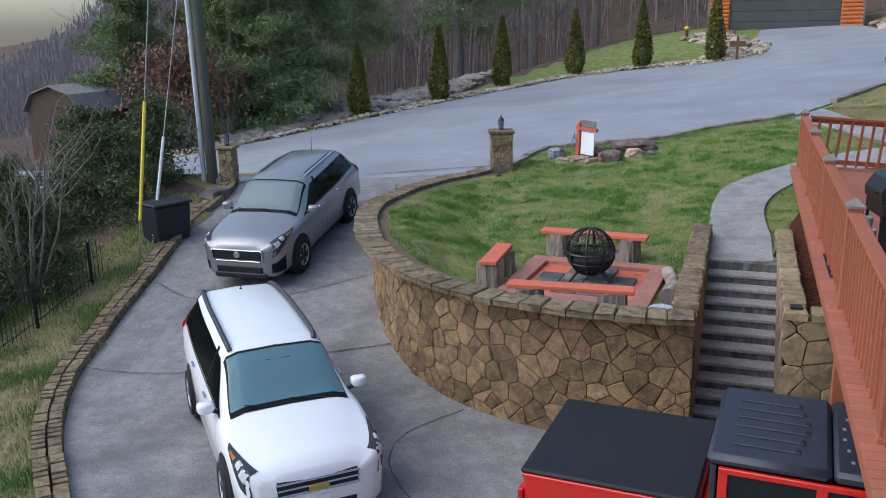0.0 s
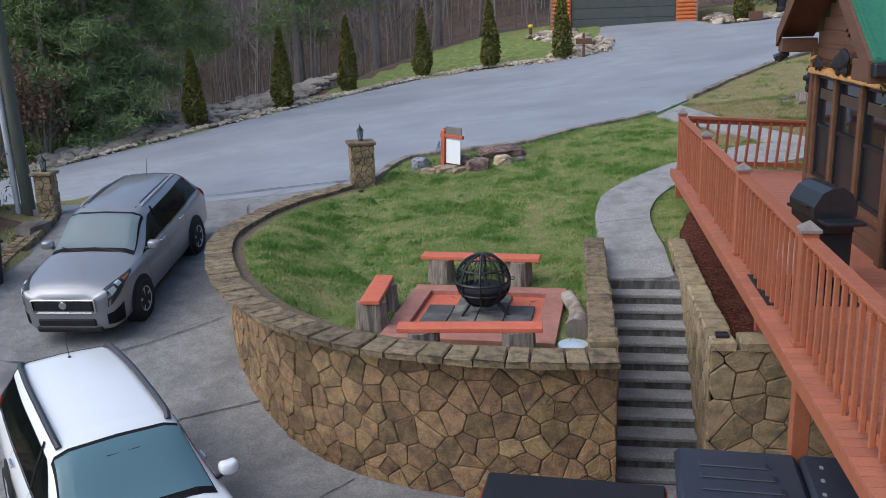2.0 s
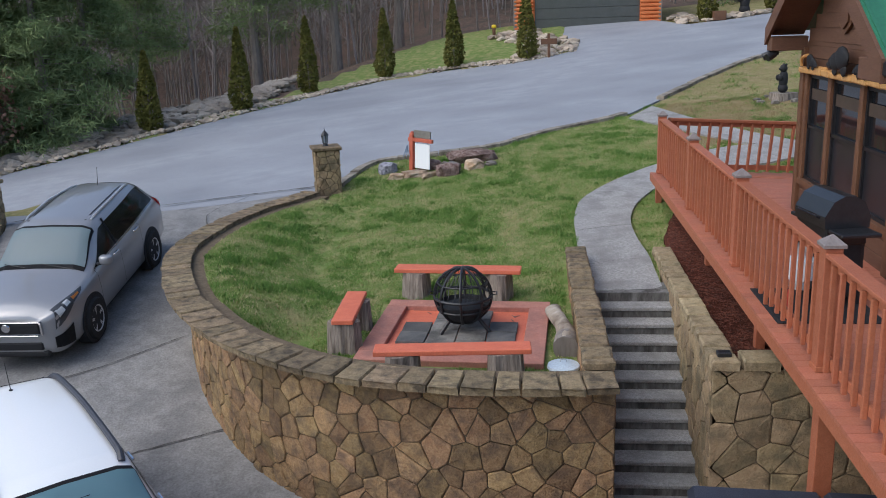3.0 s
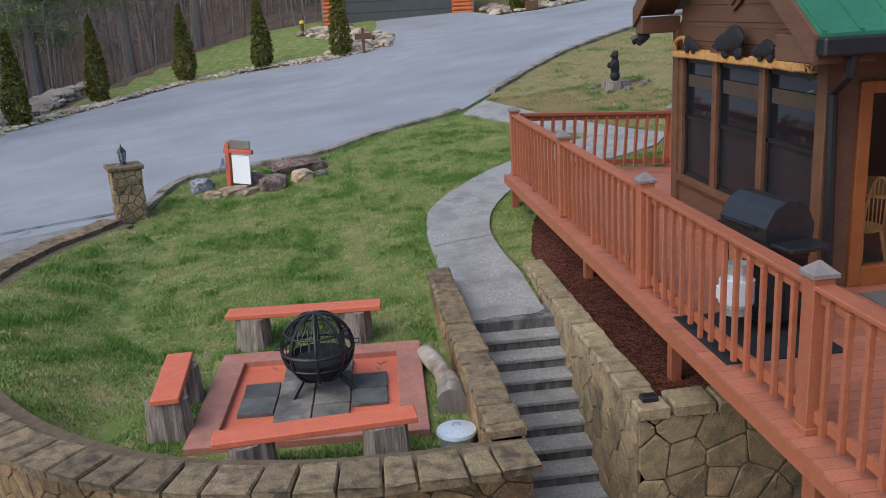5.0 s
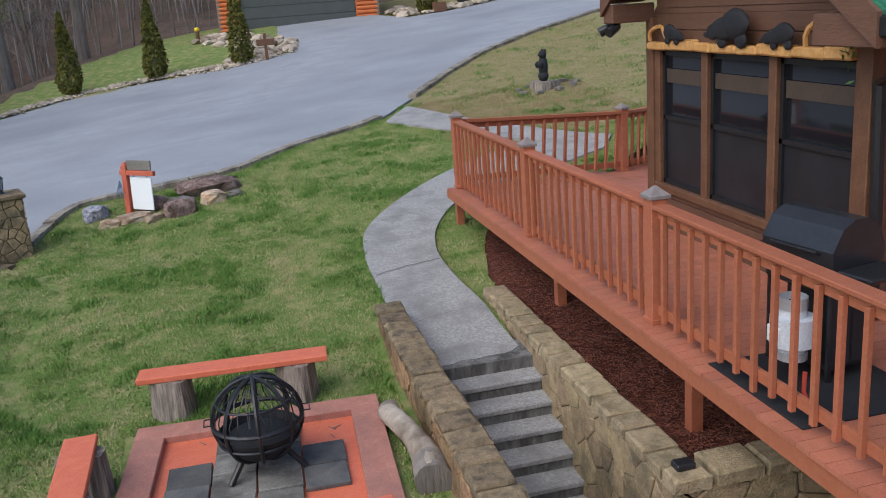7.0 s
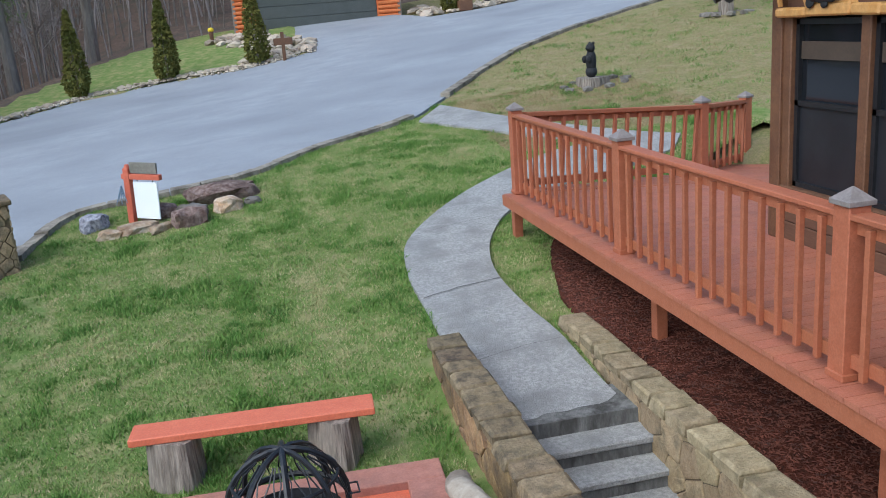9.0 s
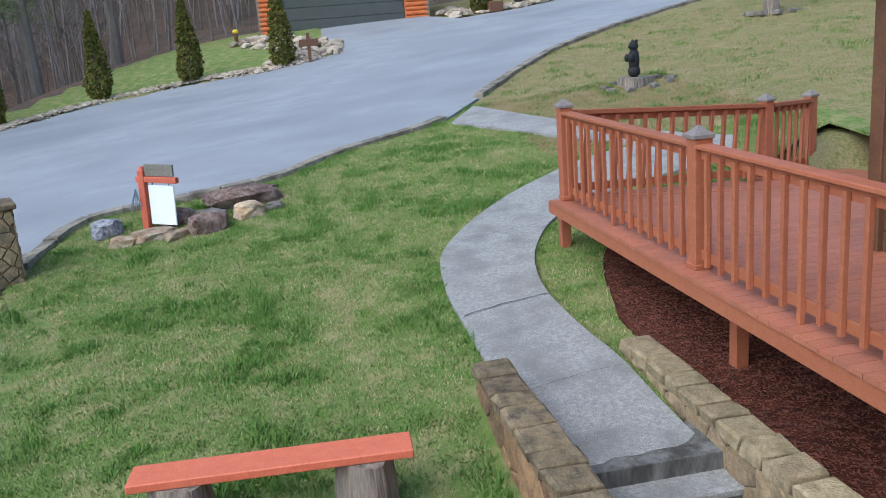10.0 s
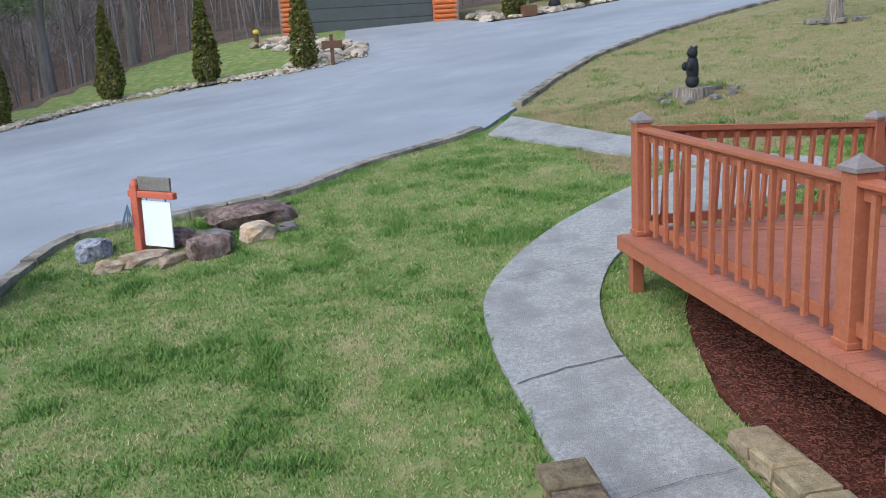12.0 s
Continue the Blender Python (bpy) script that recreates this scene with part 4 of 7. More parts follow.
chair = windsor_chair(pose(3.55, 13.6, DECK - 0.02, 0, 0, 20))
copy_thing(chair, pose(3.45, 12.75, DECK - 0.02, 0, 0, 200))
table = thing("dining_table", "honey-coloured round wooden table", "table", m=pose(4.1, 13.2, DECK - 0.02))
bm = B()
bmesh.ops.create_cone(bm, cap_ends=True, segments=24, radius1=0.55, radius2=0.55, depth=0.04, matrix=Matrix.Translation((0, 0, 0.74)))
part("tabletop", bm, HONEYWOOD, table)
part("pedestal", cyl(B(), (0, 0, 0), (0, 0, 0.72), 0.08, 0.05, 10), HONEYWOOD, table)

# gable and roof
RY, RZ, EZ = 13.95, 6.95, 5.34
vs = [(HX, HY0, 5.34), (HX, HY1, 5.34), (HX, RY, RZ - 0.15), (HX + 0.1, HY0, 5.34), (HX + 0.1, HY1, 5.34), (HX + 0.1, RY, RZ - 0.15)]
raw("gable", vs, [(0, 1, 2), (5, 4, 3), (0, 3, 4, 1), (1, 4, 5, 2), (2, 5, 3, 0)], WALLWOOD, cabin)
for k in range(7):
    z = 5.4 + 0.2 * k
    t = (z - 5.34) / (RZ - 0.15 - 5.34)
    part("plank", box(B(), HX - 0.012, HX, lerp(HY0, RY, t) + 0.05, lerp(HY1, RY, t) - 0.05, z, z + 0.18, 0.004), WALLWOOD, cabin)
eL, eR = 16.08, 11.45


def roof_z(y):
    return RZ - abs(y - RY) * 0.66


for side, ye in (("w", eL), ("e", eR)):
    ze = roof_z(ye)
    vs = []
    for x in (2.12, 9.0):
        for y_, z_ in ((RY, RZ), (ye, ze)):
            vs += [(x, y_, z_), (x, y_, z_ + 0.06)]
    roof = raw("roof", vs, [(0, 1, 3, 2), (4, 6, 7, 5), (1, 5, 7, 3), (0, 2, 6, 4), (2, 3, 7, 6), (0, 4, 5, 1)], GREENROOF, cabin)
    for k in range(20):
        x = 2.15 + 0.34 * k
        vs = []
        for xx in (x, x + 0.04):
            for y_, z_ in ((RY, RZ), (ye, ze)):
                vs += [(xx, y_, z_ + 0.06), (xx, y_, z_ + 0.085)]
        raw("seam", vs, [(0, 1, 3, 2), (4, 6, 7, 5), (1, 5, 7, 3), (2, 3, 7, 6)], GREENROOF, roof)
    # soffit and rake board
    vs = []
    for x in (2.14, HX):
        for y_, z_ in ((RY, RZ - 0.03), (ye, ze - 0.03)):
            vs += [(x, y_, z_ - 0.03), (x, y_, z_)]
    raw("soffit", vs, [(0, 1, 3, 2), (4, 6, 7, 5), (1, 5, 7, 3), (0, 2, 6, 4), (2, 3, 7, 6)], WALLWOOD, cabin)
    vs = []
    for x in (2.08, 2.12):
        for y_, z_ in ((RY, RZ), (ye, ze)):
            vs += [(x, y_, z_ - 0.2), (x, y_, z_ + 0.05)]
    raw("rake_board", vs, [(0, 1, 3, 2), (4, 6, 7, 5), (1, 5, 7, 3), (0, 2, 6, 4), (2, 3, 7, 6)], WALLWOOD, cabin)
part("eave_box", box(B(), 2.12, HX, eR, HY0 + 0.05, 5.1, 5.34, 0.01), WALLWOOD, cabin)
part("eave_box", box(B(), 2.12, HX, HY1 - 0.05, eL, 5.26, 5.47, 0.01), WALLWOOD, cabin)
gutter = thing("gutter", "black metal gutter with downspout", "gutter")
part("trough", box(B(), 2.1, 9.0, eR - 0.14, eR + 0.02, 5.17, 5.33, 0.02), BLACK, gutter)
part("downspout", tube(B(), [(2.4, eR - 0.07, 5.17), (2.4, eR - 0.05, 5.02), (2.62, HY0 - 0.12, 4.78), (2.68, HY0 - 0.12, DECK + 0.02)], 0.05, 8), BLACK, gutter)
plaque = thing("gable_plaque", "brown six-sided wooden plaque on the gable", "plaque")
bm = B()
bmesh.ops.create_cone(bm, cap_ends=True, segments=6, radius1=0.26, radius2=0.25, depth=0.04, matrix=Matrix.Translation((HX - 0.035, 14.15, 5.78)) @ Matrix.Rotation(radians(90), 4, "Y") @ Matrix.Rotation(radians(30), 4, "Z"))
part("board", bm, TRIMWOOD, plaque)
bm = B()
bmesh.ops.create_cone(bm, cap_ends=True, segments=6, radius1=0.19, radius2=0.185, depth=0.03, matrix=Matrix.Translation((HX - 0.065, 14.15, 5.78)) @ Matrix.Rotation(radians(90), 4, "Y") @ Matrix.Rotation(radians(30), 4, "Z"))
part("raised_panel", bm, WALLWOOD, plaque)
light = thing("eave_floodlight", "black twin floodlight under the eave", "lamp")
for k in (-1, 1):
    part("lamp_head", cyl(B(), (2.2, 15.98 + 0.09 * k, 5.22), (2.08, 15.98 + 0.13 * k, 5.16), 0.05, 0.06, 10), BLACK, light)
part("bracket", box(B(), 2.18, 2.26, 15.91, 16.05, 5.2, 5.27), BLACK, light)

# shelf with carved animals over the windows
shelf = thing("carved_shelf", "honey-coloured log shelf over the windows", "shelf")
srng = random.Random(21)
y = 12.27
while y < 15.78:
    w = min(srng.uniform(0.28, 0.6), 15.80 - y)
    bm = box(B(), HX - 0.13, HX - 0.03, y, y + w - 0.006, 4.945, 5.03 + srng.uniform(0.0, 0.05), 0.018)
    part("log_slab", jitter_mesh(bm, 0.012, 5.0, srng.random() * 9), HONEYWOOD, shelf)
    y += w
for y0, rad in ((12.58, 0.30), (15.55, 0.2)):
    pts = [(HX - 0.09 - 0.02 * math.sin(3 * a), y0 + rad * math.cos(a), 5.04 + 0.8 * rad * math.sin(a) ** 0.8) for a in [math.pi * k / 10 for k in range(11)]]
    part("branch_arch", tube(B(), pts, 0.024), HONEYWOOD, shelf)
V, F = leaf_cloud([(HX - 0.13, 12.27 + srng.gauss(0, 0.035), 5.06 + srng.gauss(0, 0.09)) for _ in range(26)], 0.035, 6)
raw("leaf_sprig", V, F, pm("painted_leaf", (0.05, 0.12, 0.03), (0.10, 0.2, 0.05), 9, 0.6, 0.1), shelf)


def blob(bm, c, r, s=(1, 1, 1), sub=2):
    res = bmesh.ops.create_icosphere(bm, subdivisions=sub, radius=r)
    for v in res["verts"]:
        v.co = Vector((v.co.x * s[0] + c[0], v.co.y * s[1] + c[1], v.co.z * s[2] + c[2]))


def animal(name, label, y, z, k, face):
    """A flat carved bear on all fours; face: 1 looks north, -1 south."""
    bm = B()
    x = HX - 0.15
    for dy, dz, rad, sy, sz in ((-0.10, 0.30, 0.24, 1.05, 1.0), (0.10, 0.22, 0.22, 1.1, 0.85), (0.30, 0.17, 0.13, 1.0, 1.0), (0.41, 0.13, 0.065, 1.3, 0.8),
                                (-0.2, 0.06, 0.12, 0.9, 1.1), (0.14, 0.03, 0.10, 0.9, 1.1), (0.27, 0.29, 0.045, 1, 1)):
        blob(bm, (x, y + face * dy * k * 1.15, z + dz * k * 0.72), rad * k, (0.25, sy * 1.1, sz * 0.74))
    ob = part(name, bm, BLACKMATT, None, smooth=60)
    tagged(ob, label, "carving", "carvings over the windows")


animal("carved_bear", "large black carved bear silhouette on the shelf", 13.98, 5.05, 0.86, 1)
animal("carved_bear", "small black carved cub on the shelf", 15.12, 5.04, 0.5, -1)
animal("carved_bear", "small black carved cub on the shelf", 13.17, 5.04, 0.54, 1)
# rest of the house, closing the deck
part("main_wall", box(B(), 7.0, 7.2, -4.0, HY0, -0.2, 6.5), WALLWOOD, cabin)
part("lower_wall", box(B(), 6.0, 6.2, -3.0, 11.5, -0.2, DECK - 0.3), WALLWOOD, cabin)

# ---- garage ----
garage = thing("garage", "orange log-sided garage with grey overhead door", "garage", m=pose(1.41, 50.0, 5.14, 0, 0, -4))
W2, DW = 3.77, 2.73
part("wall", box(B(), -W2, -DW, 0, 0.2, -0.4, 4.2), ORANGEWOOD, garage)
part("wall", box(B(), DW, W2, 0, 0.2, -0.4, 4.2), ORANGEWOOD, garage)
part("wall", box(B(), -DW, DW, 0, 0.2, 2.2, 4.2), ORANGEWOOD, garage)
part("side_wall", box(B(), -W2, -W2 + 0.2, 0.2, 7, -0.4, 4.2), ORANGEWOOD, garage)
part("side_wall", box(B(), W2 - 0.2, W2, 0.2, 7, -0.4, 4.2), ORANGEWOOD, garage)
for s in (-1, 1):
    for k in range(12):
        a, b = sorted((s * (DW + 0.06), s * (W2 + 0.02)))
        part("log", cyl(B(), (a, -0.02, 0.1 + 0.2 * k), (b, -0.02, 0.1 + 0.2 * k), 0.1, 0.1, 10), ORANGEWOOD, garage)
for s in (-1, 1):
    part("corner_trim", box(B(), s * W2 - 0.08, s * W2 + 0.08, -0.1, 0.1, -0.3, 4.2), BARKDARK, garage)
gd = part("garage_door", box(B(), -DW, DW, 0.08, 0.12, -0.2, 2.2), GREYDOOR, garage, "plain dark grey sectional door")
for k in range(4):
    part("door_panel", box(B(), -DW + 0.03, DW - 0.03, 0.05, 0.085, 0.02 + 0.54 * k, 0.54 + 0.54 * k, 0.008), GREYDOOR, gd)
vs = [(-W2 - 0.4, -0.6, 4.1), (0, -0.6, 6.2), (W2 + 0.4, -0.6, 4.1), (-W2 - 0.4, 7.4, 4.1), (0, 7.4, 6.2), (W2 + 0.4, 7.4, 4.1)]
part("back_wall", box(B(), -W2, W2, 6.9, 7.1, -0.4, 4.2), ORANGEWOOD, garage)
raw("roof", vs, [(0, 1, 4, 3), (1, 2, 5, 4), (0, 2, 1), (3, 4, 5)], GREENROOF, garage)


# ---- fire pit corner ----
def rock(name, label, x, y, z, sx, sy, sz, mat, seed, yaw=0, sub=2, group="", parent=None, category="rock"):
    bm = B()
    bmesh.ops.create_icosphere(bm, subdivisions=sub, radius=1)
    for v in bm.verts:
        c = v.co
        v.co = Vector((math.copysign(abs(c.x) ** 0.7, c.x), math.copysign(abs(c.y) ** 0.7, c.y), math.copysign(abs(c.z) ** 0.6, c.z)))
    jitter_mesh(bm, 0.34, 1.3, seed)
    jitter_mesh(bm, 0.10, 3.7, seed + 3)
    m = Matrix.Translation((x, y, z)) @ Matrix.Rotation(radians(yaw), 4, "Z") @ Matrix.Diagonal((sx, sy, sz, 1))
    bmesh.ops.transform(bm, matrix=m, verts=bm.verts)
    ob = part(name, bm, mat, parent, smooth=14)
    if parent is None:
        tagged(ob, label, category, group)
    return ob


PADM = pose(-2.48, 13.55, 1.66, 0, 0, -3)
pad = thing("fire_pit_pad", "faded red timber frame pad with slate pavers inside", "patio pad", m=PADM)
h = 1.23
for a, b, c, d in ((-h, h, h - 0.3, h), (-h, h, -h, -h + 0.3), (-h, -h + 0.3, -h + 0.3, h - 0.3), (h - 0.3, h, -h + 0.3, h - 0.3)):
    part("frame_board", box(B(), a, b, c, d, -0.25, 0.03, 0.008), PADRED, pad)
part("base_sheet", box(B(), -h + 0.3, h - 0.3, -h + 0.3, h - 0.3, -0.25, -0.045), BENCHRED, pad, "orange-red painted base")
PAVERPALE = pm("pale_paver", (0.16, 0.155, 0.14), (0.24, 0.23, 0.21), 7, 0.85, 0.5, 50, c3=(0.085, 0.082, 0.075), big=3.0, vary=0.25, grain=0.3)
prng = random.Random(17)
for i in range(4):
    for j in range(4 if i in (1, 2) else 2):
        x, y = -0.82 + 0.41 * i, (-0.50 if i in (0, 3) else -0.78) + 0.41 * j + (0.06 if i == 3 else 0.0)
        m = Matrix.Translation((x + 0.2, y + 0.2, 0)) @ Matrix.Rotation(radians(prng.uniform(-2, 2)), 4, "Z")
        part("paver", box(B(), -0.197, 0.197, -0.197, 0.197, -0.045, prng.uniform(-0.004, 0.006), 0.006, m), PAVERPALE if i in (1, 2) else PAVER, pad)
for k in range(7):
    a = prng.uniform(0, 6.28)
    x, y = prng.uniform(-0.6, 0.8), 0.68 + prng.uniform(-0.1, 0.15)
    part("twig", cyl(B(), (x, y, -0.036), (x + 0.1 * math.cos(a), y + 0.1 * math.sin(a), -0.034), 0.006, 0.004, 5), BARKDARK, pad)

fire = thing("fire_globe", "black metal globe fire pit on three legs", "fire pit", m=pose(-2.42, 13.62, 1.66))
R = 0.40
C0 = Vector((0, 0, 0.49))
for k in range(4):
    a = math.pi * k / 4
    pts = [C0 + Vector((math.cos(a) * R * math.sin(t), math.sin(a) * R * math.sin(t), R * math.cos(t))) for t in [2 * math.pi * (j % 28) / 28 for j in range(29)]]
    part("hoop", tube(B(), pts, 0.021), BLACK, fire)
for z, rr in ((0.0, 0.022), (-0.17, 0.014), (0.2, 0.012)):
    r0 = math.sqrt(R * R - z * z)
    pts = [C0 + Vector((r0 * math.cos(t), r0 * math.sin(t), z)) for t in [2 * math.pi * (j % 28) / 28 for j in range(29)]]
    part("ring", tube(B(), pts, rr), BLACK, fire)
rng = random.Random(6)
for k in range(34):
    a = 2 * math.pi * k / 34
    pts = []
    for t in (0.45, 0.75, 1.05, 1.35, 1.57):
        aa = a + rng.uniform(-0.09, 0.09)
        pts.append(C0 + Vector((math.cos(aa) * R * math.sin(t), math.sin(aa) * R * math.sin(t), R * math.cos(t))) * 0.995)
    part("branch_wire", tube(B(), pts, 0.006, 4), BLACK, fire)
bm = B()
bmesh.ops.create_uvsphere(bm, u_segments=24, v_segments=12, radius=R * 0.975)
bmesh.ops.delete(bm, geom=[v for v in bm.verts if v.co.z > -0.02], context="VERTS")
bmesh.ops.translate(bm, verts=bm.verts, vec=C0)
bmesh.ops.solidify(bm, geom=bm.faces[:], thickness=0.006)
part("bowl", bm, BLACKMATT, fire, smooth=40)
bm = B()
blob(bm, C0 + Vector((0, 0, -0.16)), 0.3, (1, 1, 0.2))
part("ash_bed", bm, BLACKMATT, fire, smooth=60)
for k in range(3):
    a = radians(100 + 120 * k)
    d = Vector((math.cos(a), math.sin(a), 0))
    part("leg", cyl(B(), C0 + d * 0.22 + Vector((0, 0, -0.30)), d * 0.40 + Vector((0, 0, 0.0)), 0.03, 0.028, 8), BLACK, fire)
for s in (-1, 1):
    part("handle", tube(B(), [C0 + Vector((s * R, -0.07, 0.03)), C0 + Vector((s * (R + 0.07), -0.07, 0.03)), C0 + Vector((s * (R + 0.07), 0.07, 0.03)), C0 + Vector((s * R, 0.07, 0.03))], 0.007, 5), BLACK, fire)


def stump(bm, x, y, z0, z1, r, seed):
    n, rows = 22, 4
    rg = random.Random(seed)
    lobes = [1 + 0.13 * math.sin(3 * t * 2 * math.pi / n + seed) + rg.uniform(-0.09, 0.09) for t in range(n)]
    rings = []
    for j in range(rows + 1):
        z = lerp(z0, z1, j / rows)
        f = 1.12 - 0.14 * j / rows
        rings.append([bm.verts.new((x + r * f * lobes[t] * math.cos(2 * math.pi * t / n), y + r * f * lobes[t] * math.sin(2 * math.pi * t / n), z)) for t in range(n)])
    for a, b in zip(rings, rings[1:]):
        for t in range(n):
            bm.faces.new((a[t], a[(t + 1) % n], b[(t + 1) % n], b[t]))
    bm.faces.new(rings[-1])
    return bm


def bench(label, p0, p1, width, z, ground_z):
    b = thing("bench", label, "bench", "benches round the fire pit")
    p0, p1 = Vector(p0), Vector(p1)
    d = p1 - p0
    m = Matrix.Translation((p0.x, p0.y, z)) @ Matrix.Rotation(math.atan2(d.y, d.x), 4, "Z")
    L = d.length
    part("seat", box(B(), 0, L, -width / 2, width / 2, -0.065, 0.0, 0.008, m), BENCHRED, b)
    for k, f in enumerate((0.17, 0.83)):
        q = p0 + d * f
        part("stump_leg", stump(B(), q.x, q.y, ground_z - 0.08, z - 0.066, 0.205, k + int(abs(p0.x * 10))), BARK, b, "weathered grey log stump", smooth=30)
    return b


bench("orange-red plank bench on two grey log stumps by the lawn", (-3.62, 15.27), (-1.63, 15.13), 0.30, 2.1, 1.66)
bench("short orange-red plank bench on grey log stumps", (-4.0, 13.98), (-3.95, 12.7), 0.29, 2.1, 1.6)
bench("orange-red plank bench close behind the stone wall", (-3.36, 11.78), (-1.47, 11.9), 0.28, 2.08, 1.62)

log = thing("driftwood_log", "pale bark-stripped crooked log lying by the pad", "log")
pts = [(-1.12, 14.3, 1.70), (-1.16, 13.95, 1.77), (-1.06, 13.5, 1.79), (-0.99, 13.05, 1.74), (-1.02, 12.72, 1.73)]
line = resample(pts, 0.06)
rings = []
bm = B()
for k, p in enumerate(line):
    f = k / (len(line) - 1)
    d = (line[min(k + 1, len(line) - 1)] - line[max(k - 1, 0)]).normalized()
    u = d.cross(Vector((0, 0, 1))).normalized()
    v = u.cross(d)
    rad = lerp(0.085, 0.15, f) * (1 + 0.10 * math.sin(9 * f)) * (0.55 if k == 0 else 1)
    rings.append([bm.verts.new(p + (u * math.cos(t) + v * math.sin(t)) * rad * (1 + 0.08 * math.sin(3 * t + 4 * f))) for t in [2 * math.pi * q / 14 for q in range(14)]])
for a, b in zip(rings, rings[1:]):
    for q in range(14):
        bm.faces.new((a[q], a[(q + 1) % 14], b[(q + 1) % 14], b[q]))
bm.faces.new(rings[0][::-1])
bm.faces.new(rings[-1])
jitter_mesh(bm, 0.018, 7)
part("trunk", bm, pm("bare_log", (0.36, 0.30, 0.235), (0.46, 0.40, 0.33), 6, 0.85, 0.4, 30, c3=(0.16, 0.12, 0.09), big=2.5), log, smooth=50)
part("bark_sleeve", jitter_mesh(cyl(B(), (-1.0, 12.98, 1.735), (-1.025, 12.69, 1.725), 0.165, 0.172, 16), 0.02, 9), BARKDARK, log, "dark bark left on the thick end", smooth=40)

can = thing("metal_can", "round galvanised metal can with a domed lid", "can", m=pose(-1.08, 12.0, 1.47) @ Matrix.Scale(0.82, 4))
part("drum", cyl(B(), (0, 0, 0), (0, 0, 0.36), 0.2, 0.22, 24), GALV, can, smooth=40)
bm = B()
bmesh.ops.create_cone(bm, cap_ends=True, segments=24, radius1=0.245, radius2=0.235, depth=0.04, matrix=Matrix.Translation((0, 0, 0.37)))
bmesh.ops.create_cone(bm, cap_ends=True, segments=24, radius1=0.22, radius2=0.08, depth=0.04, matrix=Matrix.Translation((0, 0, 0.41)))
lid = part("lid", bm, pm("pale_lid", (0.55, 0.64, 0.71), (0.62, 0.71, 0.77), 6, 0.35, 0.05, 40, metal=0.2), can, "pale blue-grey lid", smooth=30)
part("handle", tube(B(), [(-0.05, 0, 0.42), (-0.04, 0, 0.47), (0.04, 0, 0.47), (0.05, 0, 0.42)], 0.008), GALV, lid)

# ---- sign among rocks ----
sz = upper(-4.4, 23.25)
SIGNRED = pm("rust_red_paint", (0.52, 0.11, 0.06), (0.58, 0.14, 0.08), 12, 0.6, 0.3, 50)
sign = thing("hanging_sign", "orange-red timber post with a blank white hanging panel", "sign", m=pose(-4.42, 23.2, sz - 0.1, 0, 3, -30))
part("post", box(B(), -0.055, 0.055, -0.055, 0.055, 0, 1.02, 0.008), SIGNRED, sign)
part("post_top", cyl(B(), (0, 0, 1.0), (0, 0, 1.08), 0.065, 0.03, 10), SIGNRED, sign)
part("arm", box(B(), -0.1, 0.62, -0.045, 0.045, 0.84, 0.93, 0.008), SIGNRED, sign)
part("hanging_panel", box(B(), 0.09, 0.54, -0.012, 0.012, 0.19, 0.80, 0.003), WHITEBOARD, sign, "blank white panel")
for x in (0.17, 0.46):
    part("hook", cyl(B(), (x, 0, 0.79), (x, 0, 0.85), 0.008, 0.008, 6), BLACK, sign)
part("top_board", box(B(), 0.06, 0.56, -0.02, 0.02, 0.94, 1.12, 0.004), GREYWOOD, sign, "weathered grey board")
ribbon = thing("ribbon", "faded blue ribbon tied to the sign post", "ribbon", m=pose(-4.45, 23.12, sz - 0.1))
bm = B()
for k in range(5):
    cyl(bm, (-0.05, 0.0, 0.75), (-0.16 + 0.04 * k, -0.05 + 0.02 * k, 0.45 + 0.05 * (k % 2)), 0.012, 0.006, 5)
part("tails", bm, pm("faded_blue_cloth", (0.17, 0.24, 0.33), (0.24, 0.32, 0.42), 10, 0.9, 0.2), ribbon)
RK = "rocks round the sign"
for nm, lb, x, y, sx, sy, s_z, mt, sd, yw in (
        ("rock", "large rust-brown flat boulder", -2.95, 23.75, 0.62, 0.38, 0.22, REDROCK, 1, 10), ("rock", "speckled blue-grey rock in the grass", -5.05, 23.3, 0.26, 0.24, 0.2, BLUEROCK, 2, 0),
        ("rock", "small tan rock at the edge", -4.72, 22.6, 0.22, 0.14, 0.1, TANROCK, 3, 0), ("rock", "flat tan slab of rock", -4.3, 22.75, 0.36, 0.26, 0.1, TANROCK, 4, 20),
        ("rock", "rust-brown rock behind the slab", -3.98, 23.25, 0.32, 0.22, 0.18, REDROCK, 5, -10), ("rock", "squarish brown rock by the sign", -3.45, 22.55, 0.3, 0.22, 0.22, REDROCK, 6, 15),
        ("rock", "pale stone leaning on the rocks", -3.88, 22.5, 0.3, 0.09, 0.09, TANROCK, 7, 50), ("rock", "pale grey rock beside the sign", -3.45, 23.0, 0.3, 0.22, 0.16, GREYROCK, 8, 5),
        ("rock", "pale grey-tan rock beside the boulder", -2.85, 23.0, 0.27, 0.24, 0.17, TANROCK, 9, 20), ("rock", "small pale stone at the edge", -2.45, 23.15, 0.16, 0.13, 0.08, GREYROCK, 10, 0)):
    rock(nm, lb, x, y, upper(x, y) + s_z * 0.34, sx * 0.9, sy * 0.9, s_z * 0.9, mt, sd, yw, 3, RK)


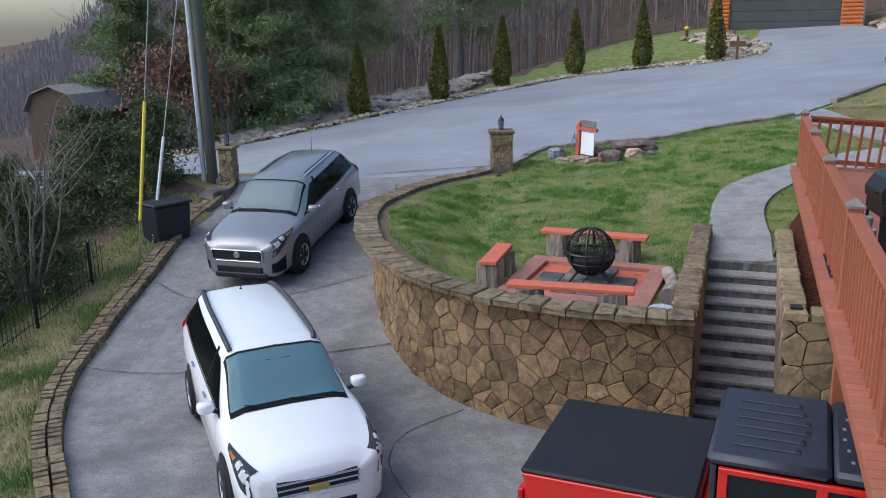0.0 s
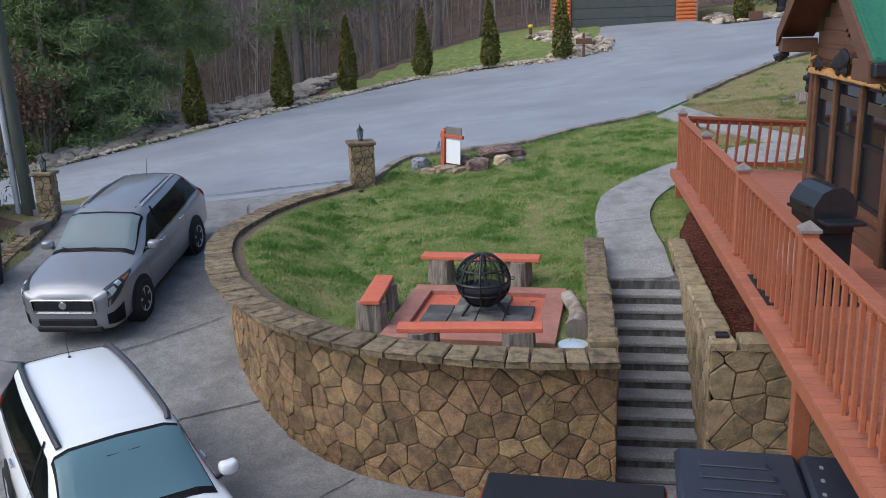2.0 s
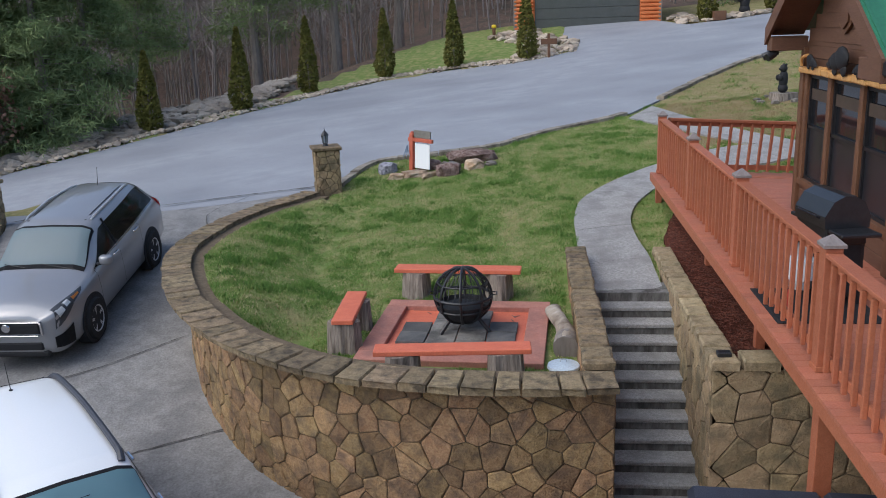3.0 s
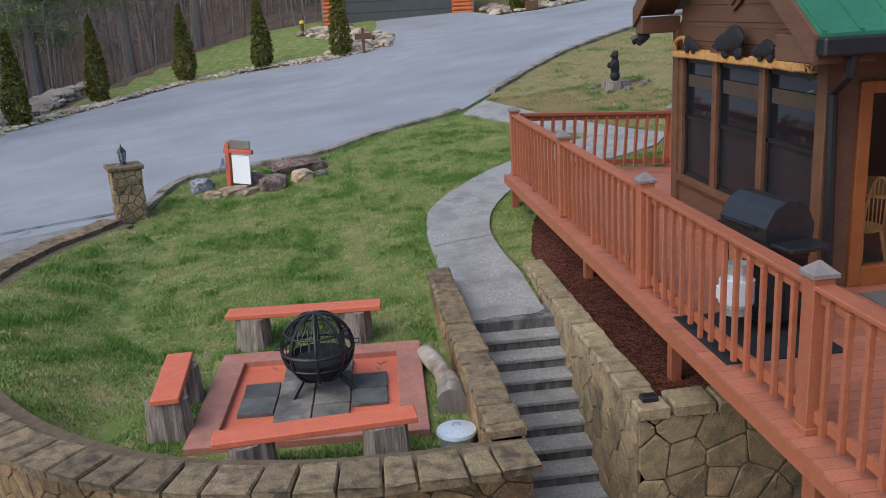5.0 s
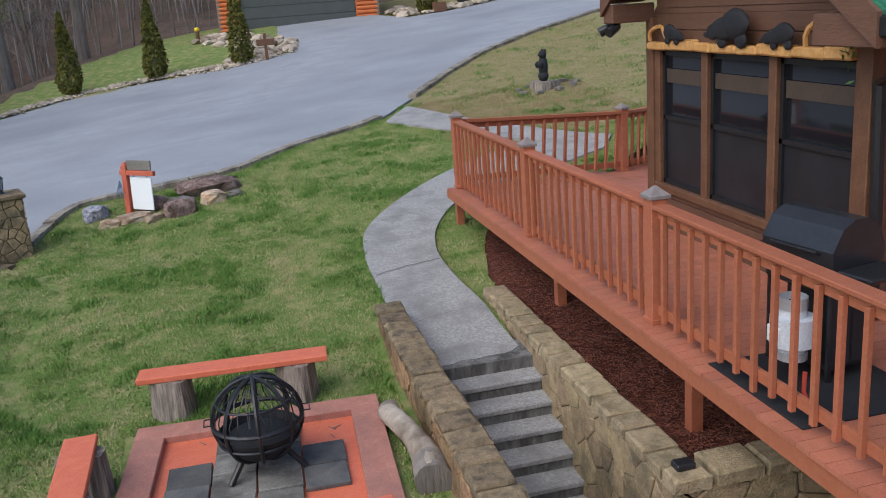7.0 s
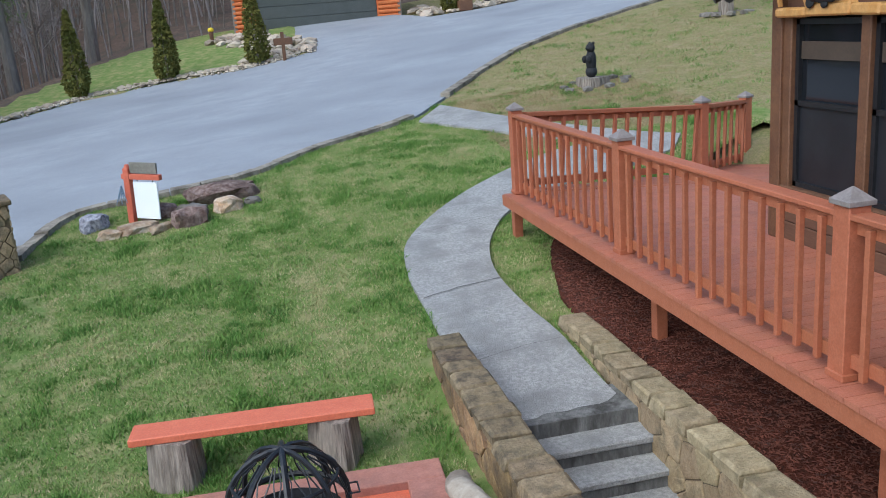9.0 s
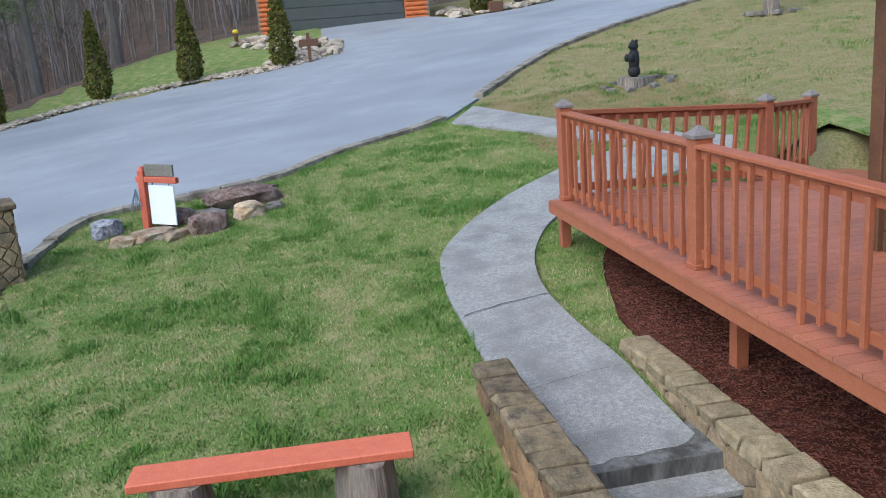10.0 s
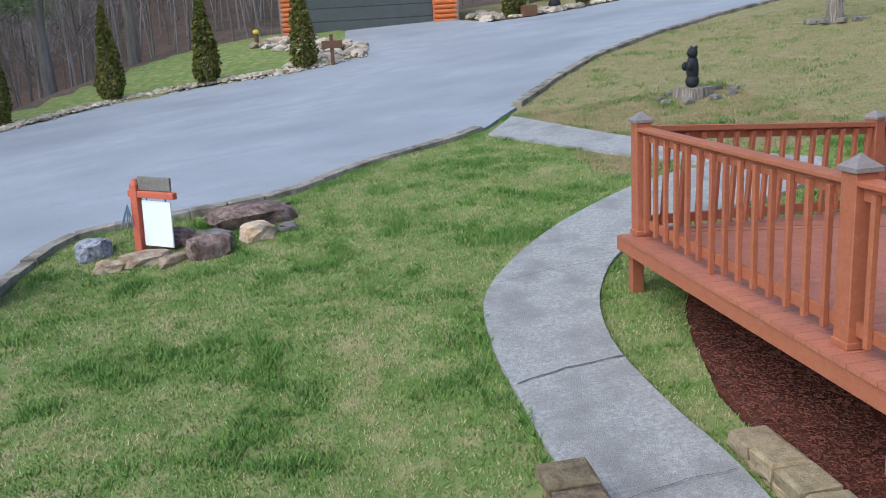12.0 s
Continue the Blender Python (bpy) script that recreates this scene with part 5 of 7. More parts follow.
# ---- gate pillars ----
def pillar(label, x, y, z, hgt, yaw, seed, w=0.27):
    p = thing("gate_pillar", label, "pillar", "gate pillars", pose(x, y, z, 0, 0, yaw))
    part("core", box(B(), -w, w, -w, w, -0.4, hgt - 0.08), MORTAR, p)
    for k, f in enumerate((lambda s, q, o: (-w + s, -w - o, q), lambda s, q, o: (w + o, -w + s, q), lambda s, q, o: (w - s, w + o, q), lambda s, q, o: (-w - o, w - s, q))):
        stones(p, 2 * w, -0.1, hgt - 0.09, f, STONE2, 0.17, 0.008, seed + k, depth=0.02)
    part("cap_slab", box(B(), -w - 0.07, w + 0.07, -w - 0.07, w + 0.07, hgt - 0.08, hgt, 0.015), CAPSTONE, p)
    return p


PZ = 2.06
pillar("square buff stone gate pillar with slab cap", -6.26, 21.95, PZ, 1.06, 20, 31)
lan = thing("lantern", "small black metal post lantern on the pillar", "lantern", m=pose(-6.26, 21.95, PZ + 1.06))
part("base", cyl(B(), (0, 0, 0), (0, 0, 0.06), 0.07, 0.05, 10), BLACK, lan)
part("glass", cyl(B(), (0, 0, 0.08), (0, 0, 0.25), 0.055, 0.075, 6), glass("lantern_glass", (0.3, 0.36, 0.42), 0.1, 0.2), lan)
for k in range(6):
    a = math.pi * k / 3
    part("bar", cyl(B(), (0.057 * math.cos(a), 0.057 * math.sin(a), 0.06), (0.08 * math.cos(a), 0.08 * math.sin(a), 0.26), 0.007, 0.007, 5), BLACK, lan)
part("roof", cyl(B(), (0, 0, 0.25), (0, 0, 0.36), 0.1, 0.015, 8), BLACK, lan)
part("finial", cyl(B(), (0, 0, 0.35), (0, 0, 0.42), 0.014, 0.006, 6), BLACK, lan)
p2z = join_z(-13.55, 20.1)
pillar("square buff stone gate pillar by the pole", -13.6, 20.15, p2z, 1.05, 10, 41, 0.19)
lan2 = copy_thing(lan, pose(-13.6, 20.15, p2z + 1.05))
rock("rock", "low grey stone slab beside the pillar", -13.3, 19.0, p2z - 0.1, 0.3, 0.5, 0.2, GREYROCK, 44, 0, 2)
rock("rock", "flat grey stone by the driveway edging", -13.45, 18.1, p2z - 0.35, 0.22, 0.3, 0.15, GREYROCK, 45, 0, 2)

# ---- utility pole ----
pole = thing("utility_pole", "green-treated timber utility pole with a pale conduit", "utility pole")
part("shaft", cyl(B(), (-14.44, 20.6, 0.8), (-14.62, 20.6, 16.0), 0.16, 0.12, 16), POLEWOOD, pole, smooth=40)
part("conduit", cyl(B(), (-14.645, 20.48, 0.9), (-14.80, 20.46, 14.0), 0.07, 0.07, 10), PALEGREY, pole, "pale grey conduit pipe", smooth=40)
for z in (3.1, 5.6, 8.1, 10.6):
    x = lerp(-14.655, -14.80, (z - 0.9) / 13.1)
    part("strap", cyl(B(), (x, 20.48, z), (x - 0.001, 20.48, z + 0.04), 0.076, 0.076, 10), WIRE, pole)
guy = thing("guy_wire", "steel guy wires with yellow and white guards", "guy wire")
for g, top, mt, lab, lo_, hi_ in ((Vector((-12.85, 15.1, join_z(-13, 15.1) + 0.05)), 15.4, YELLOW, "yellow plastic guy guard", 0.058, 0.235),
                                  (Vector((-12.95, 15.75, join_z(-13, 15.75) + 0.05)), 8.9, PALEGREY, "white plastic guy guard", 0.03, 0.30)):
    gtop = Vector((-14.55, 20.55, top))
    part("wire", cyl(B(), g, gtop, 0.014, 0.014, 6), WIRE, guy)
    part("guard", cyl(B(), g.lerp(gtop, lo_), g.lerp(gtop, hi_), 0.038, 0.038, 10), mt, guy, lab)

# ---- deck bin ----
bin_ = thing("storage_bin", "black plastic bin with a sloping lid beside the driveway", "bin", m=pose(-12.92, 16.3, join_z(-13, 16.2) + 0.10, 0, 0, 68) @ Matrix.Scale(0.93, 4))
bm = box(B(), -0.5, 0.5, -0.4, 0.4, -0.08, 0.85, 0.03)
for v in bm.verts:
    f = 0.9 + 0.1 * v.co.z / 0.85
    v.co.x, v.co.y = v.co.x * f, v.co.y * f
part("body", bm, BINBLACK, bin_)
bm = box(B(), -0.54, 0.54, -0.44, 0.44, 0.86, 0.93, 0.02)
part("lid", bm, BINBLACK, bin_)
part("hinge", cyl(B(), (-0.3, 0.44, 0.88), (0.3, 0.44, 0.88), 0.025, 0.025, 8), BINBLACK, bin_)

# ---- iron fence ----
fence = thing("iron_fence", "low black iron fence along the shrubs", "fence")
fp = resample([(-12.2, 8.5, 0), (-12.75, 11.0, 0), (-13.0, 12.6, 0), (-13.15, 14.3, 0)], 0.13)
for i, p in enumerate(fp):
    z = bank(p.x, p.y)
    if i % 14 == 0:
        part("post", box(B(), p.x - 0.025, p.x + 0.025, p.y - 0.025, p.y + 0.025, z - 0.3, z + 0.95), BLACK, fence)
    else:
        part("picket", cyl(B(), (p.x, p.y, z - 0.1), (p.x, p.y, z + 0.88), 0.008, 0.008, 4), BLACK, fence)
for hh in (0.15, 0.8):
    part("rail", tube(B(), [(p.x, p.y, bank(p.x, p.y) + hh) for p in fp[::6]], 0.012, 4), BLACK, fence)

# ---- grill on the deck ----
grill = thing("gas_grill", "black gas grill with a hooded lid and side shelf", "grill", m=pose(1.72, 11.44, DECK, 0, 0, -80) @ Matrix.Diagonal((0.71, 0.80, 0.95, 1)))
part("cart_panel", box(B(), -0.42, 0.42, -0.02, 0.0, 0.1, 0.72), BLACKMATT, grill)
part("cart_panel", box(B(), 0.40, 0.42, -0.25, 0.25, 0.1, 0.72), BLACKMATT, grill)
for sx in (-0.4, 0.4):
    for sy in (-0.25, 0.25):
        part("leg", box(B(), sx - 0.02, sx + 0.02, sy - 0.02, sy + 0.02, 0, 0.75), BLACK, grill)
part("lower_shelf", box(B(), -0.42, 0.42, -0.25, 0.25, 0.1, 0.13), BLACK, grill)
part("firebox", box(B(), -0.45, 0.45, -0.28, 0.28, 0.7, 0.92, 0.02), BLACK, grill)
bm = B()
prof = [(-0.30, 0.90), (-0.31, 1.03), (-0.20, 1.19), (-0.06, 1.25), (0.08, 1.25), (0.21, 1.18), (0.30, 1.02), (0.29, 0.90)]
va = [bm.verts.new((-0.46, y, z)) for y, z in prof]
vb = [bm.verts.new((0.46, y, z)) for y, z in prof]
nv = len(prof)
for i in range(nv):
    bm.faces.new((va[i], va[(i + 1) % nv], vb[(i + 1) % nv], vb[i]))
bm.faces.new(va[::-1])
bm.faces.new(vb)
hood = part("hood", bm, pm("hood_enamel", (0.018, 0.02, 0.024), (0.026, 0.028, 0.032), 12, 0.28, 0.1), grill, smooth=12)
part("handle", tube(B(), [(-0.3, -0.3, 1.0), (-0.3, -0.35, 1.02), (0.3, -0.35, 1.02), (0.3, -0.3, 1.0)], 0.012), BLACK, hood)
part("side_shelf", box(B(), 0.46, 0.86, -0.26, 0.26, 0.86, 0.9, 0.01), BLACK, grill)
part("side_shelf", box(B(), -0.8, -0.46, -0.22, 0.22, 0.86, 0.9, 0.01), BLACK, grill)
tank = thing("propane_tank", "white propane tank standing under the grill", "gas tank", m=pose(1.40, 11.30, DECK + 0.165))
bm = cyl(B(), (0, 0, 0.05), (0, 0, 0.38), 0.155, 0.155, 20)
bmesh.ops.bevel(bm, geom=[e for e in bm.edges if abs(e.verts[0].co.z - e.verts[1].co.z) < 0.01], offset=0.06, segments=4, affect="EDGES")
part("cylinder", bm, pm("tank_white", (0.62, 0.66, 0.70), (0.7, 0.73, 0.76), 4, 0.4, 0.05), tank, smooth=50)
part("foot_ring", cyl(B(), (0, 0, 0), (0, 0, 0.06), 0.11, 0.11, 16), ALLOY, tank)
part("collar", cyl(B(), (0, 0, 0.38), (0, 0, 0.47), 0.1, 0.1, 16, False), ALLOY, tank)
part("valve", cyl(B(), (0, 0, 0.38), (0, 0, 0.44), 0.03, 0.03, 8), BLACK, tank)
part("label", box(B(), -0.158, -0.12, -0.07, 0.07, 0.14, 0.26), WHITEBOARD, tank)
mat_ = thing("grill_mat", "black rubber mat under the grill", "mat")
part("sheet", box(B(), 1.0, 2.05, 10.6, 11.75, DECK + 0.002, DECK + 0.012), BLACKMATT, mat_)
dm = thing("door_mat", "grey door mat on the deck", "mat")
part("sheet", box(B(), 2.95, 3.9, 11.3, 11.9, DECK + 0.002, DECK + 0.015), pm("grey_mat", (0.13, 0.12, 0.115), (0.17, 0.16, 0.15), 20, 0.95, 0.5, 100), dm)
brush = thing("grill_brush", "rusty red grill brush leaning on the railing", "brush")
part("handle", tube(B(), [(1.17, 10.72, DECK + 0.02), (1.13, 10.78, DECK + 0.17), (1.15, 10.80, DECK + 0.30)], 0.016, 6), pm("red_handle", (0.42, 0.05, 0.03), (0.5, 0.07, 0.04), 8, 0.5, 0.1), brush)
part("brush_head", box(B(), 1.14, 1.20, 10.68, 10.75, DECK + 0.013, DECK + 0.05, 0.01), BLACKMATT, brush)
fl = thing("solar_light", "small black light on the wall cap", "lamp", m=pose(0.72, 11.62, 2.062))
part("case", box(B(), -0.08, 0.08, -0.06, 0.06, 0, 0.06, 0.012), BLACK, fl)

# ---- statues, signs and stump on the upper lawn ----
bz = upper(5.5, 27.6)


def bear_statue(label, x, y, z, k, yaw):
    bm = B()
    blob(bm, (0, 0, 0.44), 0.17, (0.9, 0.8, 2.1))
    blob(bm, (0, 0, 0.16), 0.17, (1.0, 0.9, 1.0))
    blob(bm, (-0.02, -0.02, 0.8), 0.125, (1.0, 1.0, 1.1))
    blob(bm, (-0.12, -0.04, 0.79), 0.055, (1.4, 0.8, 0.8))
    for s in (-1, 1):
        blob(bm, (0.03, 0.09 * s, 0.92), 0.04)
        blob(bm, (-0.13, 0.1 * s, 0.5), 0.07, (1.3, 0.8, 1.5))
    bmesh.ops.transform(bm, matrix=pose(x, y, z, 0, 0, yaw) @ Matrix.Diagonal((k, k, k, 1)), verts=bm.verts)
    ob = part("bear_statue", bm, BLACKMATT, None, smooth=60)
    tagged(ob, label, "statue", "bear statues")


st = thing("tree_stump", "weathered grey tree stump under the statue", "stump")
part("wood", stump(B(), 5.55, 27.65, bz - 0.2, bz + 0.18, 0.36, 77), BARK, st, smooth=30)
bear_statue("black carved standing bear statue on a stump", 5.55, 27.65, bz + 0.17, 0.85, 10)
for k in range(9):
    a = k * 0.7
    x, y = 5.6 + 0.75 * math.cos(a), 27.55 + 0.5 * math.sin(a)
    rock("rock", "pale grey stone round the stump", x, y, upper(x, y) + 0.03, 0.13, 0.11, 0.07, GREYROCK, 60 + k, 30 * k, 1, "stones round the stump")
mb = thing("road_sign", "small brown wooden cross-shaped sign post", "sign", m=pose(-0.7, 42.6, upper(-0.7, 42.6) - 0.05, 0, 0, 5))
part("post", box(B(), -0.06, 0.06, -0.05, 0.05, 0, 1.1, 0.01), TRIMWOOD, mb)
part("board", box(B(), -0.36, 0.36, -0.08, -0.05, 0.62, 0.88, 0.01), TRIMWOOD, mb)
fh = thing("yellow_hydrant", "small yellow standpipe by the garage", "hydrant", m=pose(-3.45, 49.4, upper(-3.45, 49.4)))
part("body", cyl(B(), (0, 0, 0), (0, 0, 0.55), 0.08, 0.1, 10), TRIMWOOD, fh)
bm = B()
blob(bm, (0, 0, 0.62), 0.14, (1, 1, 0.8))
part("cap", bm, YELLOW, fh, smooth=60)
bear_statue("black carved bear statue in the rock bed", 9.0, 47.9, upper(9.0, 47.9) + 0.0, 1.6, -20)
pl = thing("stone_planter", "small brown planter box in the rock bed", "planter", m=pose(7.6, 46.9, upper(7.6, 46.9)))
part("box", box(B(), -0.3, 0.3, -0.2, 0.2, 0, 0.45, 0.02), TRIMWOOD, pl)


# ---- rock edging along the road ----
def pebble_meshes(n, mat, tag):
    out = []
    for k in range(n):
        bm = B()
        bmesh.ops.create_icosphere(bm, subdivisions=1, radius=1)
        for v in bm.verts:
            c = v.co
            v.co = Vector((math.copysign(abs(c.x) ** 0.8, c.x), math.copysign(abs(c.y) ** 0.8, c.y), c.z * 0.6))
        jitter_mesh(bm, 0.25, 1.1, k + 9)
        out.append(finish(bm, tag, mat, 40))
    return out


PEB = pebble_meshes(8, RIVERROCK, "edging_rock")
edge_rocks = thing("rock_edging", "pale tan river rocks edging the road", "rock edging", kind="structure")


def scatter(parent, meshes, pts, lo_, hi_, seed):
    rg = random.Random(seed)
    for x, y in pts:
        ob = new("edging_rock", rg.choice(meshes))
        s = rg.uniform(lo_, hi_)
        ob.matrix_basis = pose(x, y, max(upper(x, y), terrain(x, y)) + s * 0.25, rg.uniform(-15, 15), rg.uniform(-15, 15), rg.uniform(0, 360)) @ Matrix.Diagonal((s * rg.uniform(0.8, 1.4), s, s * rg.uniform(0.7, 1.1), 1))
        ob.parent = parent


rg = random.Random(11)
pts = []
fine_far = resample([(x, y, 0) for x, y in FAR_EDGE[2:]], 0.27)
for i, p in enumerate(fine_far):
    q = fine_far[min(i + 1, len(fine_far) - 1)] - fine_far[max(i - 1, 0)]
    q.normalize()
    nr = Vector((-q.y, q.x, 0))
    wide = float(np.interp(p.x, [-20, -13, -9, 0], [1.3, 1.1, 0.5, 0.5]))
    for k in range(3 if wide > 0.9 else 2):
        o = nr * rg.uniform(0.0, wide)
        pts.append((p.x + o.x, p.y + o.y))
scatter(edge_rocks, PEB, pts[:300], 0.08, 0.19, 5)
# the small stones between them
pv, pf = [], []
prg = random.Random(52)
for i, p in enumerate(fine_far):
    q = (fine_far[min(i + 1, len(fine_far) - 1)] - fine_far[max(i - 1, 0)]).normalized()
    wide = float(np.interp(p.x, [-20, -13, -9, 0], [1.7, 1.35, 0.7, 0.6]))
    for _ in range(14):
        o = prg.uniform(-0.05, wide)
        x, y = p.x - q.y * o + prg.uniform(-0.2, 0.2), p.y + q.x * o + prg.uniform(-0.2, 0.2)
        s0 = prg.uniform(0.035, 0.10)
        z = max(upper(x, y), terrain(x, y)) + s0 * 0.3
        k = len(pv)
        for a, b, c in ((1, 0, 0), (0, 1, 0), (-1, 0, 0), (0, -1, 0), (0, 0, 0.7), (0, 0, -0.7)):
            f = s0 * prg.uniform(0.75, 1.3)
            pv.append((x + a * f + prg.uniform(-0.3, 0.3) * s0, y + b * f + prg.uniform(-0.3, 0.3) * s0, z + c * f))
        pf += [(k, k + 1, k + 4), (k + 1, k + 2, k + 4), (k + 2, k + 3, k + 4), (k + 3, k, k + 4), (k + 1, k, k + 5), (k + 2, k + 1, k + 5), (k + 3, k + 2, k + 5), (k, k + 3, k + 5)]
gravel = raw("gravel", pv, pf, pm("pale_gravel", (0.44, 0.37, 0.29), (0.60, 0.54, 0.45), 5, 0.9, 0.3, 30, c3=(0.24, 0.185, 0.14), big=3.0), smooth=30)
tagged(gravel, "small pale river stones along the road edge", "gravel", kind="stuff")
bed = thing("rock_bed", "pale tan river rock bed beside the garage apron", "rock bed", kind="structure")
pts = []
while len(pts) < 150:
    x, y = rg.uniform(-3.6, 0.9), rg.uniform(42.8, 51.8)
    if inside([(-2.6, 43.0), (0.4, 43.4), (0.9, 45.0), (-0.7, 47.6), (-1.25, 49.9), (-4.0, 50.0), (-3.3, 48.6), (-1.6, 46.0)], x, y):
        pts.append((x, y))
while len(pts) < 290:
    x, y = rg.uniform(4.5, 22), rg.uniform(45.5, 54)
    if inside([(5.4, 50.6), (5.9, 46.9), (8.5, 47.0), (13.0, 48.7), (22, 51.6), (22, 52.6), (13, 49.8), (8.6, 48.2), (7.2, 49.0), (6.2, 51.0)], x, y):
        pts.append((x, y))
scatter(bed, PEB, pts, 0.14, 0.30, 6)
# bank of grey boulders between the pines and the first cypress
boulders = thing("boulder_bank", "bank of grey and rusty boulders under the trees", "rocks", kind="structure")
GREB = pebble_meshes(6, GREYROCK, "boulder")
for k in range(90):
    x = rg.uniform(-18.5, -13.0)
    e = float(np.interp(x, [p[0] for p in FAR_EDGE], [p[1] for p in FAR_EDGE]))
    y = e + rg.uniform(1.5, 6.5) + max(0, (x + 13) * 0.9)
    s = rg.uniform(0.12, 0.4)
    ob = new("boulder", rg.choice(GREB))
    ob.matrix_basis = pose(x, y, terrain(x, y) + s * 0.2, rg.uniform(-20, 20), rg.uniform(-20, 20), rg.uniform(0, 360)) @ Matrix.Diagonal((s * 1.2, s, s * 0.8, 1))
    ob.parent = boulders


# ---- vehicles ----
class Shell:
    """A car body as rings along its length: x, half width, sill, belt, roof, half roof width."""

    def __init__(self, rows):
        rows = sorted(rows)
        self.x = [r[0] for r in rows]
        self.cols = [[r[k] for r in rows] for k in range(1, 6)]
        self.slopes = []
        for c in self.cols:
            d = [(c[i + 1] - c[i]) / (self.x[i + 1] - self.x[i]) for i in range(len(c) - 1)]
            self.slopes.append([d[0]] + [2 * p * q / (p + q) if p * q > 0 else 0.0 for p, q in zip(d, d[1:])] + [d[-1]])

    def row(self, x):
        i = max(1, min(len(self.x) - 1, int(np.searchsorted(self.x, x))))
        x0, x1 = self.x[i - 1], self.x[i]
        h = x1 - x0
        t = max(0.0, min(1.0, (x - x0) / h))
        return [(2 * t ** 3 - 3 * t * t + 1) * c[i - 1] + (t ** 3 - 2 * t * t + t) * h * s[i - 1] + (3 * t * t - 2 * t ** 3) * c[i] + (t ** 3 - t * t) * h * s[i]
                for c, s in zip(self.cols, self.slopes)]

    def ring(self, x):
        w, zb, zt, zr, wr = self.row(x)
        a = (w * 0.93, zt)
        b = (wr, zr - 0.07)
        return [(w * 0.90, zb), (w * 0.985, zb + 0.10), (w, lerp(zb, zt, 0.55)), (w * 0.985, zt - 0.07), a,
                (lerp(a[0], b[0], 0.5) + 0.012, lerp(a[1], b[1], 0.5)), b, (wr * 0.78, zr - 0.018), (0.0, zr)]

    def at(self, x, v, out=0.0):
        r = self.ring(x)
        i = max(0, min(7, int(v)))
        t = v - i
        y, z = lerp(r[i][0], r[i + 1][0], t), lerp(r[i][1], r[i + 1][1], t)
        ny, nz = r[i + 1][1] - r[i][1], -(r[i + 1][0] - r[i][0])
        n = math.hypot(ny, nz) or 1
        return Vector((x, y + ny / n * out, z + nz / n * out))

    def mesh(self):
        bm = B()
        x0, x1 = self.x[0], self.x[-1]
        stations = sorted(set([round(v, 3) for v in self.x] + [round(lerp(x0, x1, k / 90), 3) for k in range(91)]))
        rings = []
        for x in stations:
            r = self.ring(x)
            full = [(y, z) for y, z in r] + [(-y, z) for y, z in reversed(r[:-1])]
            rings.append([bm.verts.new((x, y, z)) for y, z in full])
        for a, b in zip(rings, rings[1:]):
            for i in range(len(a) - 1):
                bm.faces.new((a[i], a[i + 1], b[i + 1], b[i]))
            bm.faces.new((a[-1], a[0], b[0], b[-1]))
        bm.faces.new(rings[0])
        bm.faces.new(rings[-1][::-1])
        bmesh.ops.recalc_face_normals(bm, faces=bm.faces[:])
        return bm

    def patch(self, corners, out, side=1, n=6, m=8):
        """A patch on the skin; corners (x, v): a, b along the foot, c, d along the head."""
        bm = B()
        (ax, av), (bx, bv), (cx, cv), (dx, dv) = corners
        g = [[None] * (m + 1) for _ in range(n + 1)]
        for i in range(n + 1):
            for j in range(m + 1):
                s, t = i / n, j / m
                x = lerp(lerp(ax, bx, s), lerp(dx, cx, s), t)
                v = lerp(lerp(av, bv, s), lerp(dv, cv, s), t)
                p = self.at(x, v, out)
                g[i][j] = bm.verts.new((p.x, p.y * side, p.z))
        for i in range(n):
            for j in range(m):
                bm.faces.new((g[i][j], g[i + 1][j], g[i + 1][j + 1], g[i][j + 1]))
        bmesh.ops.solidify(bm, geom=bm.faces[:], thickness=0.004)
        return bm

    def screen(self, xa, xb, v0, out, n=30):
        """A pane across the car between two stations."""
        bm = B()
        vs = [v0] + [v for v in (6.0, 6.25, 6.5, 6.75, 7.0, 7.5, 8.0) if v > v0 + 0.01]
        rows = []
        for i in range(n + 1):
            x = lerp(xa, xb, i / n)
            half = [self.at(x, v, out) for v in vs]
            full = half + [Vector((p.x, -p.y, p.z)) for p in reversed(half[:-1])]
            rows.append([bm.verts.new(p) for p in full])
        for a, b in zip(rows, rows[1:]):
            for i in range(len(a) - 1):
                bm.faces.new((a[i], a[i + 1], b[i + 1], b[i]))
        bmesh.ops.solidify(bm, geom=bm.faces[:], thickness=0.004)
        return bm


